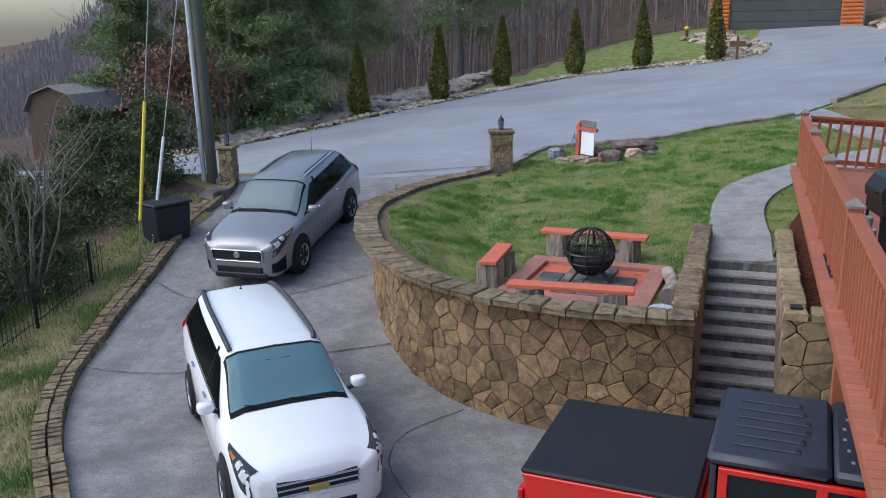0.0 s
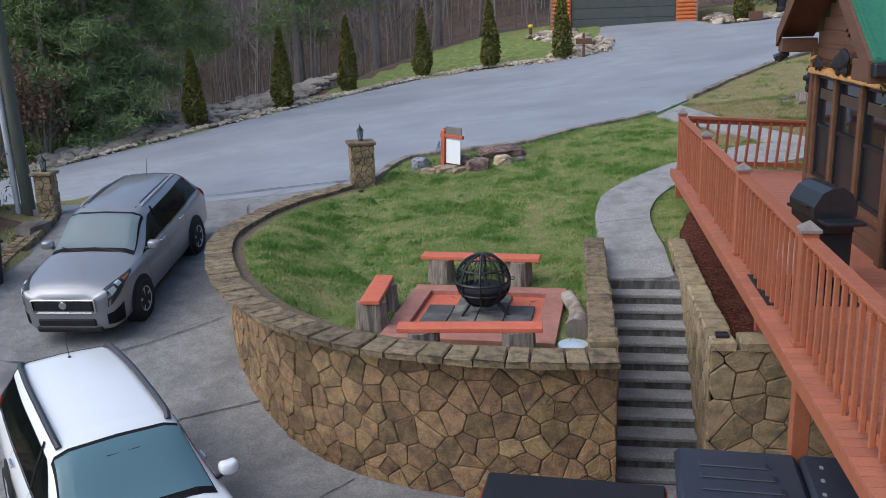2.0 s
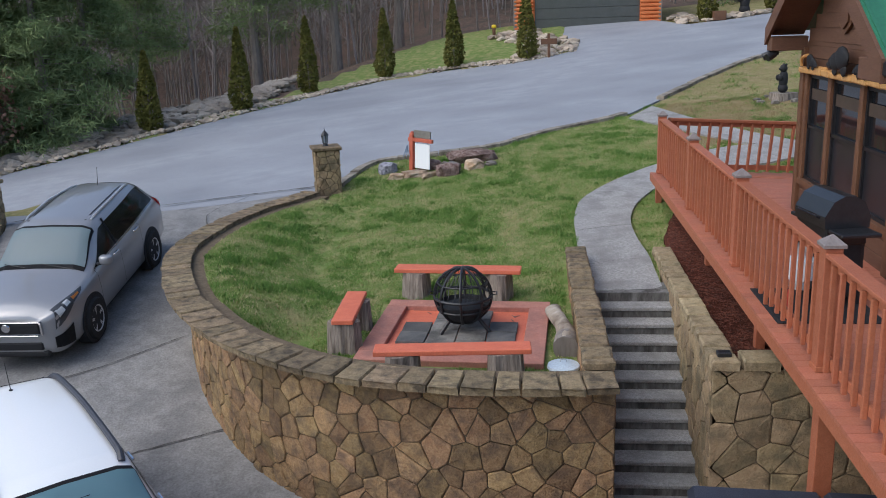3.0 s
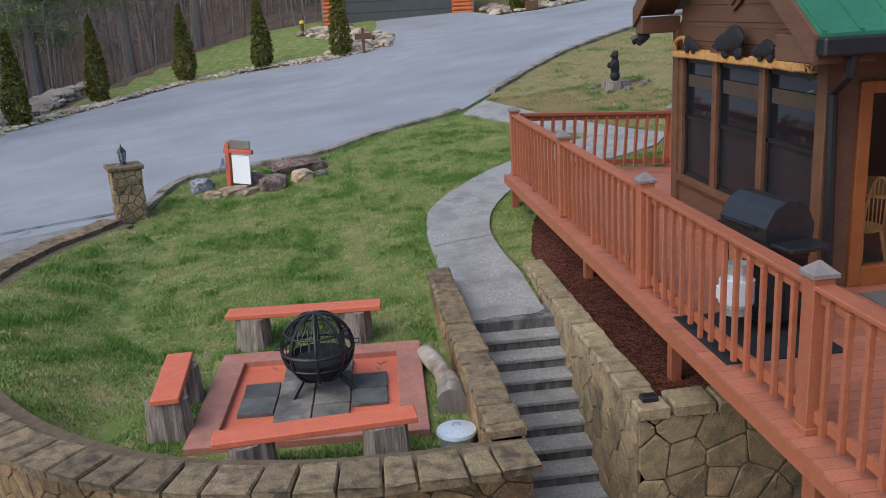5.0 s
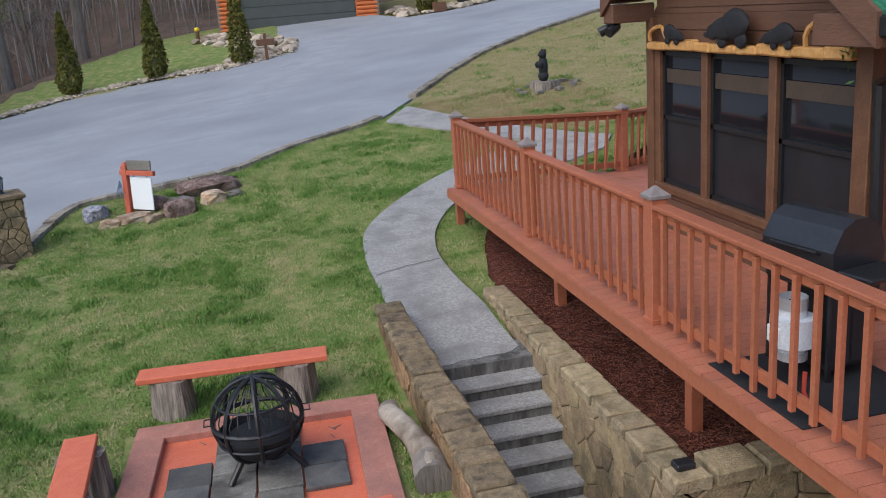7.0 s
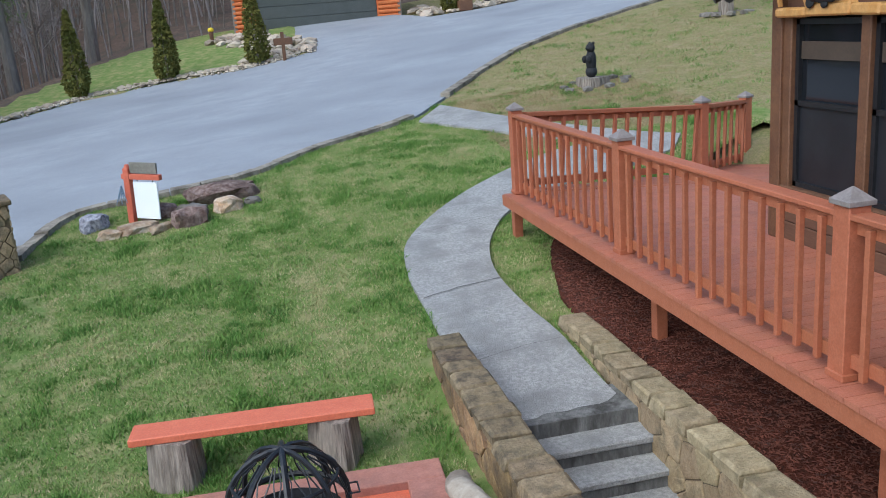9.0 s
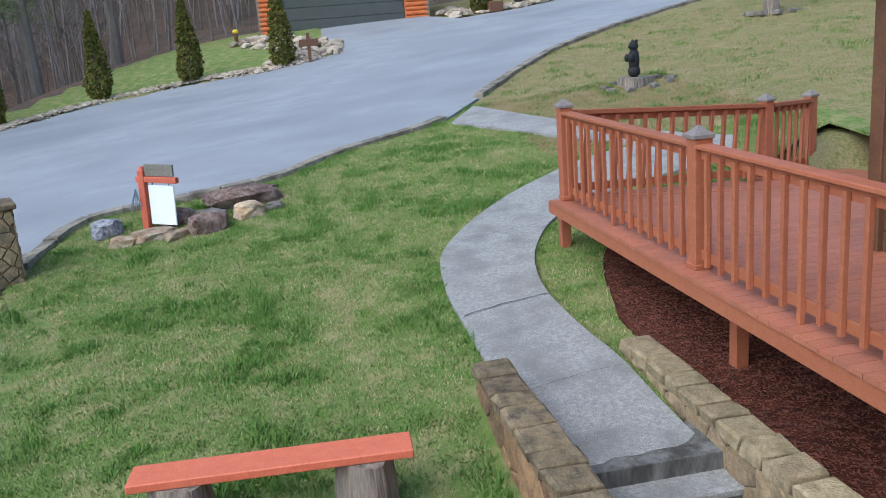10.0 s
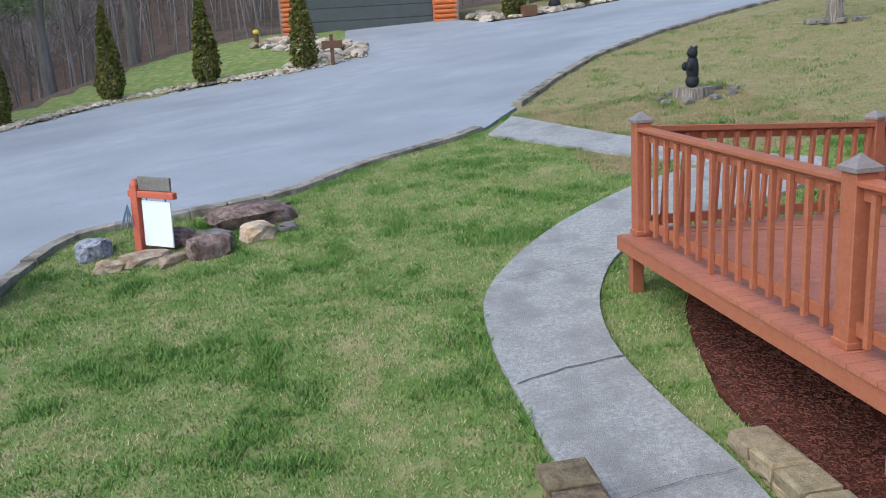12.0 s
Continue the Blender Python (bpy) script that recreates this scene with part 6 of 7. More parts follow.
def wheel(car, x, y, r, side, spokes=5):
    w = part("wheel", cyl(B(), (x, side * (y - 0.23), r), (x, side * (y - 0.02), r), r * 0.6, r * 0.6, 20), BLACKMATT, car)
    bm = B()
    prof = [(y - 0.23, r * 0.62), (y - 0.23, r * 0.94), (y - 0.19, r), (y - 0.04, r), (y + 0.0, r * 0.93), (y + 0.0, r * 0.66), (y - 0.02, r * 0.62)]
    rings = []
    for k in range(28):
        a = 2 * math.pi * k / 28
        rings.append([bm.verts.new((x + rr * math.cos(a), side * yy, r + rr * math.sin(a))) for yy, rr in prof])
    for k in range(28):
        a, b = rings[k], rings[(k + 1) % 28]
        for i in range(len(prof) - 1):
            bm.faces.new((a[i], a[i + 1], b[i + 1], b[i]))
    bmesh.ops.recalc_face_normals(bm, faces=bm.faces[:])
    part("tyre", bm, RUBBER, w, "black tyre", smooth=40)
    bm = B()
    cyl(bm, (x, side * (y - 0.06), r), (x, side * (y - 0.025), r), r * 0.14, r * 0.12, 12)
    for k in range(spokes):
        a = 2 * math.pi * k / spokes + 0.3
        for da in (-0.13, 0.13):
            c, s = math.cos(a + da), math.sin(a + da)
            cyl(bm, (x + c * r * 0.1, side * (y - 0.04), r + s * r * 0.1), (x + math.cos(a + da * 0.6) * r * 0.62, side * (y - 0.03), r + math.sin(a + da * 0.6) * r * 0.62), r * 0.055, r * 0.045, 6)
    ring = [(x + r * 0.62 * math.cos(2 * math.pi * k / 24), side * (y - 0.02), r + r * 0.62 * math.sin(2 * math.pi * k / 24)) for k in range(25)]
    tube(bm, ring, r * 0.035, 6)
    part("rim", bm, ALLOY, w, "silver alloy rim", smooth=40)


def mirror(car, x, y, z, side, paint):
    bm = B()
    bmesh.ops.create_uvsphere(bm, u_segments=16, v_segments=10, radius=1)
    for v in bm.verts:
        p = v.co
        q = [math.copysign(abs(c) ** 0.6, c) for c in p]
        v.co = (x + 0.085 * q[0] - 0.03 * abs(q[1]), side * (y + 0.13 + 0.115 * q[1]), z + 0.085 + 0.08 * q[2])
    bmesh.ops.recalc_face_normals(bm, faces=bm.faces[:])
    p = part("mirror", bm, paint, car, smooth=50)
    part("mirror_arm", cyl(B(), (x, side * (y - 0.12), z - 0.02), (x, side * (y + 0.08), z + 0.04), 0.035, 0.03, 8), BLACK, p)


def suv(name, label, m, paint, rows, L, wheel_x, half, wheel_r, rails, roof_len):
    car = thing(name, label, "car", m=m)
    sh = Shell(rows)
    part("body", sh.mesh(), paint, car, smooth=55)
    for x in wheel_x:
        for s in (-1, 1):
            bm = cyl(B(), (x, s * (half - 0.2), wheel_r + 0.02), (x, s * (half + 0.006), wheel_r + 0.02), wheel_r * 1.2, wheel_r * 1.2, 28)
            part("wheel_arch", bm, BLACKMATT, car, "black wheel arch")
            wheel(car, x, half + 0.055, wheel_r, s)
    return car, sh


def dress(car, sh, paint, cowl, top, rear_top, rear_base, front, half, doors, screen_mat, belt_v=4.12):
    """Panes, lamps, grille, handles and mirrors of a car."""
    part("windshield_seal", sh.screen(cowl - 0.02, top - 0.03, 5.72, 0.006), BLACKMATT, car)
    # the pane's colour carries a painted sky reflection
    part("windshield", sh.screen(cowl - 0.11, top + 0.03, 5.98, 0.013), screen_mat, car, "windscreen with the sky's reflection painted in blue-green", smooth=40)
    part("rear_window", sh.screen(rear_base + 0.06, rear_top - 0.06, 5.6, 0.008), CARGLASS, car)
    for s in (-1, 1):
        part("window_band", sh.patch(((cowl - 0.18, belt_v), (rear_top - 0.12, belt_v), (rear_top - 0.02, 5.75), (top - 0.16, 5.66)), 0.006, s, 40), CARGLASS, car, "dark tinted side glass")
        for x in doors[1:-1]:
            part("pillar_strip", sh.patch(((x - 0.035, belt_v), (x + 0.035, belt_v), (x + 0.035, 5.95), (x - 0.035, 5.95)), 0.011, s, 2), BLACKMATT, car)
        for x in doors:
            part("door_seam", sh.patch(((x - 0.004, 1.1), (x + 0.004, 1.1), (x + 0.004, 4.0), (x - 0.004, 4.0)), 0.003, s, 1), BLACKMATT, car)
        for x in doors[1:]:
            p = sh.at(x + 0.2, 3.1, 0.02)
            part("door_handle", box(B(), p.x - 0.1, p.x + 0.1, s * p.y - 0.018, s * p.y + 0.018, p.z - 0.015, p.z + 0.02, 0.008), CHROME, car)
        part("sill_trim", sh.patch(((front - 1.5, 0.2), (-front + 1.5, 0.2), (-front + 1.5, 0.95), (front - 1.5, 0.95)), 0.006, s, 8), BLACKMATT, car)
        part("belt_moulding", sh.patch(((cowl - 0.2, 3.98), (rear_top, 3.98), (rear_top, 4.1), (cowl - 0.2, 4.1)), 0.007, s, 10, 1), CHROME, car)
        hl = part("headlight", sh.patch(((front - 0.06, 2.2), (front - 0.80, 3.55), (front - 0.86, 4.1), (front - 0.16, 5.55)), 0.008, s, 10, 6), LAMPGLASS, car, "clear headlamp with dark inner reflectors")
        for x, v in ((front - 0.19, 3.2), (front - 0.36, 3.6)):
            part("reflector", sh.patch(((x + 0.06, v - 0.35), (x - 0.06, v - 0.2), (x - 0.06, v + 0.75), (x + 0.06, v + 0.8)), 0.013, s, 3), WHITEBOARD, hl)
        part("indicator", sh.patch(((front - 0.50, 3.45), (front - 0.70, 3.6), (front - 0.70, 3.95), (front - 0.50, 4.0)), 0.014, s, 3), AMBER, hl)
        part("tail_lamp", sh.patch(((-front + 0.32, 3.0), (-front + 0.04, 2.6), (-front + 0.06, 4.3), (-front + 0.3, 4.4)), 0.01, s, 4), TAILRED, car)
        q = sh.at(cowl - 0.28, 4.0)
        mirror(car, cowl - 0.36, q.y + 0.02, q.z + 0.02, s, paint)
    # wipers
    for y0, y1 in ((0.62, 0.02), (-0.02, -0.6)):
        part("wiper", cyl(B(), (cowl - 0.02, y0, sh.row(cowl)[3] - 0.02), (cowl - 0.11, y1, sh.row(cowl - 0.11)[3] + 0.015), 0.012, 0.008, 6), BLACK, car)


# white car
rows_w = [(2.56, 0.52, 0.32, 0.78, 0.84, 0.40), (2.51, 0.72, 0.26, 0.88, 0.94, 0.54), (2.42, 0.86, 0.23, 0.94, 1.01, 0.62), (2.30, 0.92, 0.22, 0.98, 1.06, 0.68), (1.75, 0.975, 0.22, 1.03, 1.13, 0.74),
          (1.28, 0.985, 0.22, 1.08, 1.20, 0.78), (0.40, 0.99, 0.22, 1.10, 1.70, 0.67), (0.1, 0.99, 0.22, 1.11, 1.755, 0.68), (-1.0, 0.99, 0.22, 1.15, 1.77, 0.68),
          (-2.2, 0.96, 0.24, 1.22, 1.74, 0.63), (-2.42, 0.94, 0.26, 1.22, 1.69, 0.59), (-2.60, 0.91, 0.30, 1.12, 1.24, 0.64), (-2.70, 0.84, 0.34, 0.94, 1.0, 0.66)]
WM = pose(-6.24, 9.5, 0.09, 0, 0, 0) @ Matrix.Rotation(radians(-47.5), 4, "Z") @ Matrix.Rotation(radians(2.5), 4, "Y") @ Matrix.Scale(0.96, 4)
wcar, wsh = suv("white_car", "white family SUV with dark roof rails and teal windscreen", WM, WHITEPAINT, rows_w, 5.17, (1.62, -1.40), 0.985, 0.37, True, 2)
dress(wcar, wsh, WHITEPAINT, 1.28, 0.40, -2.34, -2.6, 2.54, 0.985, (1.05, 0.02, -1.02), WINDSHIELD_SKY)
for s in (-1, 1):
    bm = B()
    pts = [wsh.at(x, 6.5, o) for x, o in ((0.3, 0.005), (0.15, 0.045), (-0.6, 0.055), (-1.4, 0.055), (-2.2, 0.045), (-2.38, 0.005))]
    tube(bm, resample([(p.x, s * p.y, p.z) for p in pts], 0.12), 0.038, 8)
    part("roof_rail", bm, pm("dark_roof_rail", (0.035, 0.038, 0.05), (0.05, 0.053, 0.066), 20, 0.5, 0.05), wcar, "dark grey roof rail")
part("antenna", cyl(B(), (-2.1, 0.02, 1.73), (-2.27, 0.02, 2.05), 0.006, 0.004, 5), BLACK, wcar)
part("antenna_base", cyl(B(), (-2.1, 0.02, 1.72), (-2.11, 0.02, 1.76), 0.03, 0.02, 8), BLACK, wcar)
g = part("grille", box(B(), 2.47, 2.57, -0.52, 0.52, 0.62, 0.84, 0.02), BLACKMATT, wcar)
for z in (0.64, 0.72, 0.80):
    part("grille_bar", box(B(), 2.54, 2.58, -0.53, 0.53, z, z + 0.03, 0.008), CHROME, g)
part("badge", box(B(), 2.58, 2.615, -0.13, 0.13, 0.68, 0.76, 0.012), pm("gold_badge", (0.65, 0.45, 0.12), None, 5, 0.3, 0, metal=0.9), g, "gold badge bar")
part("lower_intake", box(B(), 2.46, 2.565, -0.5, 0.5, 0.36, 0.48, 0.02), BLACKMATT, wcar)
part("number_plate", box(B(), 2.555, 2.575, -0.15, 0.15, 0.50, 0.585), WHITEBOARD, wcar)
part("sunroof_shade", box(B(), 0.60, 0.62, -0.18, 0.18, 1.60, 1.61), BLACKMATT, wcar)

# grey car
rows_g = [(2.42, 0.50, 0.32, 0.80, 0.86, 0.40), (2.38, 0.66, 0.27, 0.88, 0.94, 0.50), (2.28, 0.80, 0.24, 0.94, 1.0, 0.60), (2.08, 0.89, 0.23, 0.99, 1.06, 0.66), (1.70, 0.935, 0.23, 1.01, 1.11, 0.72),
          (1.18, 0.945, 0.23, 1.05, 1.17, 0.76), (0.38, 0.945, 0.23, 1.06, 1.62, 0.67), (0.05, 0.945, 0.23, 1.07, 1.675, 0.68), (-0.9, 0.945, 0.23, 1.10, 1.685, 0.67),
          (-1.75, 0.93, 0.26, 1.15, 1.63, 0.57), (-2.0, 0.91, 0.28, 1.15, 1.55, 0.55), (-2.30, 0.87, 0.32, 1.08, 1.18, 0.64), (-2.40, 0.80, 0.36, 0.90, 0.96, 0.64)]
GM = pose(-9.8, 16.70, 1.10, 0, 0, 0) @ Matrix.Rotation(radians(-87.0), 4, "Z") @ Matrix.Rotation(radians(9.6), 4, "Y")
gcar, gsh = suv("grey_car", "metallic grey SUV parked nose-down on the driveway slope", GM, GREYPAINT, rows_g, 4.76, (1.42, -1.38), 0.94, 0.36, True, 2)
dress(gcar, gsh, GREYPAINT, 1.18, 0.38, -1.9, -2.3, 2.40, 0.94, (1.0, 0.0, -0.98), WINDSHIELD_SKY2)
for s in (-1, 1):
    pts = [gsh.at(x, 6.6, o) for x, o in ((0.15, 0.004), (0.0, 0.03), (-0.8, 0.035), (-1.6, 0.03), (-1.75, 0.004))]
    part("roof_rail", tube(B(), [(p.x, s * p.y, p.z) for p in pts], 0.02, 6), ALLOY, gcar)
    part("fog_lamp", gsh.patch(((2.36, 0.9), (2.08, 1.0), (2.06, 2.0), (2.36, 1.7)), 0.01, s, 4), BLACKMATT, gcar)
    part("roof_crease", gsh.patch(((0.2, 7.0), (-1.6, 7.0), (-1.6, 7.06), (0.2, 7.06)), 0.004, s, 6, 1), BLACK, gcar)
g = part("grille", box(B(), 2.34, 2.448, -0.55, 0.55, 0.615, 0.84, 0.04), BLACKMATT, gcar, "black mesh grille")
for a, b, c, d in ((-0.56, 0.56, 0.835, 0.855), (-0.50, 0.50, 0.60, 0.62), (-0.575, -0.545, 0.62, 0.835), (0.545, 0.575, 0.62, 0.835)):
    part("grille_surround", box(B(), 2.34, 2.458, a, b, c, d, 0.006), CHROME, g)
part("badge", cyl(B(), (2.448, 0, 0.75), (2.464, 0, 0.75), 0.075, 0.065, 16), CHROME, g)
part("lower_intake", box(B(), 2.33, 2.44, -0.52, 0.52, 0.34, 0.48, 0.02), BLACKMATT, gcar)
part("valance", box(B(), 2.26, 2.428, -0.60, 0.60, 0.20, 0.33, 0.04), BLACKMATT, gcar, "black lower bumper lip")
part("antenna", cyl(B(), (-1.6, 0, 1.64), (-1.72, 0, 1.98), 0.006, 0.004, 5), BLACK, gcar)

# red pickup with black hardtop
TM = pose(0.58, 8.12, 0.06, 0, 0, -3.9) @ Matrix.Diagonal((1, 1.18, 1, 1))
truck = thing("pickup_truck", "red pickup truck with black hardtop and bed cover", "pickup truck", m=TM)
HARD = pm("black_hardtop", (0.028, 0.034, 0.050), (0.036, 0.043, 0.060), 8, 0.42, 0.15, 200)
TONNEAU = pm("black_vinyl_cover", (0.009, 0.010, 0.013), (0.013, 0.014, 0.017), 4, 0.62, 0.2, 250)
part("bed", box(B(), -2.55, -0.80, -0.80, 0.80, 0.55, 1.34, 0.04), REDPAINT, truck)
part("cab_lower", box(B(), -0.78, 1.25, -0.80, 0.80, 0.55, 1.28, 0.04), REDPAINT, truck)
part("hood", box(B(), 1.25, 2.55, -0.62, 0.62, 0.6, 1.22, 0.05), REDPAINT, truck)
part("tonneau_cover", box(B(), -2.575, -0.82, -0.79, 0.79, 1.335, 1.39, 0.02), TONNEAU, truck, "black soft bed cover")
for s in (-1, 1):
    part("bed_rail", box(B(), -2.55, -0.80, s * 0.775 - 0.03, s * 0.775 + 0.03, 1.30, 1.345, 0.008), REDPAINT, truck)
    a, b = sorted((s * 0.70, s * 0.745))
    bm = B()
    for x0, x1, z0, z1 in ((-0.64, 1.0, 1.28, 1.34), (-0.64, -0.55, 1.34, 1.72), (0.22, 0.32, 1.34, 1.72), (0.92, 1.0, 1.34, 1.72), (-0.64, 1.0, 1.69, 1.75)):
        box(bm, x0, x1, a, b, z0, z1, 0.008)
    part("door_frame", bm, REDPAINT, truck)
    for x0, x1 in ((-0.55, 0.22), (0.32, 0.92)):
        part("side_window", box(B(), x0, x1, s * 0.715 - 0.004, s * 0.715 + 0.004, 1.34, 1.69), CARGLASS, truck)
    for x in (-1.72, 1.78):
        wheel(truck, x, 0.93, 0.41, s)
        part("fender_flare", box(B(), x - 0.55, x + 0.55, min(s * 0.74, s * 0.95), max(s * 0.74, s * 0.95), 0.86, 0.94, 0.03), BLACKMATT, truck)
    part("tail_lamp", box(B(), -2.60, -2.54, min(s * 0.66, s * 0.80), max(s * 0.66, s * 0.80), 0.92, 1.16, 0.01), TAILRED, truck)
part("bumper", box(B(), -2.78, -2.56, -0.86, 0.86, 0.55, 0.74, 0.03), BLACKMATT, truck)
part("tailgate", box(B(), -2.60, -2.555, -0.64, 0.64, 0.72, 1.33, 0.02), REDPAINT, truck)
part("cab_back", box(B(), -0.72, -0.66, -0.70, 0.70, 1.28, 1.74, 0.01), HARD, truck)
part("rear_glass", box(B(), -0.735, -0.722, -0.5, 0.5, 1.36, 1.68), CARGLASS, truck)
bm = box(B(), -0.76, 0.34, -0.73, 0.73, 1.74, 1.87, 0.05)
roof = part("hardtop_rear", bm, HARD, truck, "black moulded hardtop", smooth=40)
for k in range(6):
    y = -0.46 + 0.18 * k
    rib = part("rib", box(B(), -0.55, 0.16 - 0.04 * abs(k - 2.5), y - 0.035, y + 0.035, 1.868, 1.884, 0.007), HARD, roof)
    part("rib_stop", box(B(), 0.12 - 0.04 * abs(k - 2.5), 0.155 - 0.04 * abs(k - 2.5), y - 0.03, y + 0.03, 1.884, 1.89), BLACKMATT, rib)
roof2 = part("hardtop_front", box(B(), 0.352, 1.02, -0.72, 0.72, 1.75, 1.875, 0.04), HARD, truck, smooth=40)
for k in range(6):
    y = -0.5 + 0.2 * k
    part("latch", box(B(), 0.42 + 0.03 * abs(k - 2.5), 0.45 + 0.03 * abs(k - 2.5), y - 0.02, y + 0.02, 1.874, 1.882), ALLOY, roof2)
part("windshield", box(B(), 1.02, 1.05, -0.66, 0.66, 1.25, 1.76, 0.0, Matrix.Translation((1.03, 0, 1.25)) @ Matrix.Rotation(radians(-18), 4, "Y") @ Matrix.Translation((-1.03, 0, -1.25))), CARGLASS, truck)


# ---- plants ----
def cypress_mesh(h, r, seed, n=2600):
    rg = random.Random(seed)
    pts = []
    for _ in range(n):
        z = h * (rg.random() ** 1.15)
        t = z / h
        rad = r * (min(1.0, 0.6 + t * 2.6) * (1 - t) ** 0.75 + 0.03)
        a = rg.uniform(0, 2 * math.pi)
        k = rad * (0.55 + 0.5 * rg.random() ** 0.5) * (1 + 0.16 * math.sin(3 * a + 7 * t + seed))
        pts.append((k * math.cos(a), k * math.sin(a), z + 0.12))
    return leaf_cloud(pts, 0.085, seed, 0.45)


CYP = [(-16.3, 34.9, 3.0), (-13.6, 38.0, 3.3), (-11.6, 41.6, 3.3), (-8.4, 43.75, 3.1), (-5.1, 43.6, 3.0), (-1.7, 43.0, 3.1), (7.1, 47.6, 3.1), (10.6, 48.8, 2.9), (15.5, 50.6, 3.0)]
for k, (x, y, hh) in enumerate(CYP):
    z = max(upper(x, y), terrain(x, y)) - 0.02
    tr = thing("cypress_tree", "slim olive-green columnar cypress at the road edge", "tree", "cypress row along the road", pose(x, y, z))
    part("trunk", cyl(B(), (0, 0, -0.2), (0, 0, hh * 0.8), 0.06, 0.015, 8), BARKDARK, tr)
    V, F = cypress_mesh(hh, 0.52, 20 + k)
    raw("crown", V, F, CYPRESS, tr)


def branchy(bm, base, top, r, seed, levels=3, spread=0.5, n=7):
    """A bare tree: tapered trunk and forked limbs."""
    rg = random.Random(seed)
    tips = []

    def grow(a, b, r0, lev):
        mid = a.lerp(b, 0.5) + Vector((rg.uniform(-1, 1), rg.uniform(-1, 1), 0)) * (b - a).length * 0.05
        cyl(bm, a, mid, r0, r0 * 0.8, 7 if lev == levels else 4, False)
        cyl(bm, mid, b, r0 * 0.8, r0 * 0.5, 7 if lev == levels else 4, False)
        tips.append(b)
        if lev <= 0:
            return
        for _ in range(n if lev == levels else 3):
            t = rg.uniform(0.35, 1.0)
            p = a.lerp(b, t)
            L = (b - a).length * rg.uniform(0.3, 0.5)
            d = Vector((rg.uniform(-1, 1), rg.uniform(-1, 1), rg.uniform(0.25, 1.0))).normalized()
            d = ((b - a).normalized() * (1 - spread) + d * spread).normalized()
            grow(p, p + d * L, r0 * 0.45, lev - 1)
    grow(Vector(base), Vector(top), r, levels)
    return tips


def pine(label, x, y, h, r, seed, mat, low=0.02, n=5200, group="pines beyond the road", size=0.22, cat="tree", name="pine_tree"):
    z = terrain(x, y) - 0.1
    rg = random.Random(seed)
    t = thing(name, label, cat, group, pose(x, y, z))
    bm = B()
    cyl(bm, (0, 0, -0.3), (rg.uniform(-0.3, 0.3), rg.uniform(-0.3, 0.3), h * 0.95), 0.04 * h ** 0.8, 0.02, 8)
    pts = []
    nb = int(26 + h * 2.2)
    for k in range(nb):
        f = low + (1 - low) * (k + rg.random()) / nb
        zz = h * f
        L = r * (1 - f) ** 0.65 * rg.uniform(0.55, 1.15) * (0.55 + 0.45 * min(1, f / 0.18)) + 0.25
        a = rg.uniform(0, 2 * math.pi)
        tip = Vector((math.cos(a) * L, math.sin(a) * L, zz - 0.12 * L + 0.25 * rg.random()))
        cyl(bm, (0, 0, zz), tip, 0.03, 0.01, 4, False)
        m = int(n / nb)
        for _ in range(m):
            s = rg.random() ** 0.6
            c = Vector((0, 0, zz)).lerp(tip, s)
            w = 0.16 * L * (1.2 - s * 0.6) + 0.12
            pts.append((c.x + rg.gauss(0, w), c.y + rg.gauss(0, w), c.z + rg.gauss(0, w * 0.5)))
    part("trunk", bm, BARKDARK, t)
    V, F = leaf_cloud(pts, size, seed, 0.11 if size > 0.1 else 0.22)
    raw("crown", V, F, mat, t)
    return t


PN = "dense green pine with feathery boughs at the road edge"
for k, (x, y, h, r, n) in enumerate([(-26.9, 32.7, 10.0, 2.6, 13000), (-21.4, 33.0, 9.5, 2.5, 15000), (-19.7, 33.6, 10.0, 2.5, 15000), (-19.4, 36.2, 10.5, 2.4, 13000), (-25.2, 36.4, 11.0, 3.0, 11000), (-23.0, 35.6, 11.0, 2.8, 12000),
                                     (-19.0, 40.5, 12.0, 2.6, 8000), (-16.0, 48.0, 13, 3.0, 5500), (-12.5, 52.0, 14, 3.2, 5000), (-21.5, 46.0, 13, 3.2, 5500), (-9.5, 56.0, 15, 3.2, 4500), (-29.0, 36.0, 10.5, 2.6, 9000), (-17.5, 53.0, 14, 3.0, 4500)]):
    pine(PN if k < 6 else "tall dark green pine in the bare woods", x, y, h, r, 100 + k, PINE, 0.02 if k < 6 else 0.3, int(n * 1.8), size=0.17)
for k, (x, y, h, r) in enumerate([(10.5, 56.5, 7.5, 3.0), (14.5, 58.0, 8.5, 3.2), (19.0, 57.0, 8.0, 3.2)]):
    pine("dark evergreen behind the garage", x, y, h, r, 130 + k, PINE, 0.02, 4200, "evergreens by the garage")

# shrubs west of the drive
SHB = "dense dark green shrubs along the fence"
for k, (x, y, h, r, n) in enumerate([(-15.6, 17.6, 2.3, 1.5, 9500), (-16.8, 15.4, 2.3, 1.5, 9000), (-14.9, 11.2, 2.6, 1.4, 9000), (-15.2, 9.0, 2.8, 1.5, 9000), (-14.6, 13.6, 2.2, 1.2, 8000),
                                     (-17.6, 19.4, 2.4, 1.5, 9000), (-16.0, 20.2, 2.4, 1.3, 9000), (-14.8, 6.6, 2.6, 1.5, 7500), (-19.5, 13.0, 2.5, 1.8, 8500), (-17.5, 10.0, 2.7, 1.6, 7500)]):
    pine(SHB if k < 7 else "dark green shrub at the foot of the bank", x, y, h, r, 160 + k, SHRUB, 0.02, int(n * 1.25), "shrubs by the driveway", 0.075, "shrub", "evergreen_shrub")


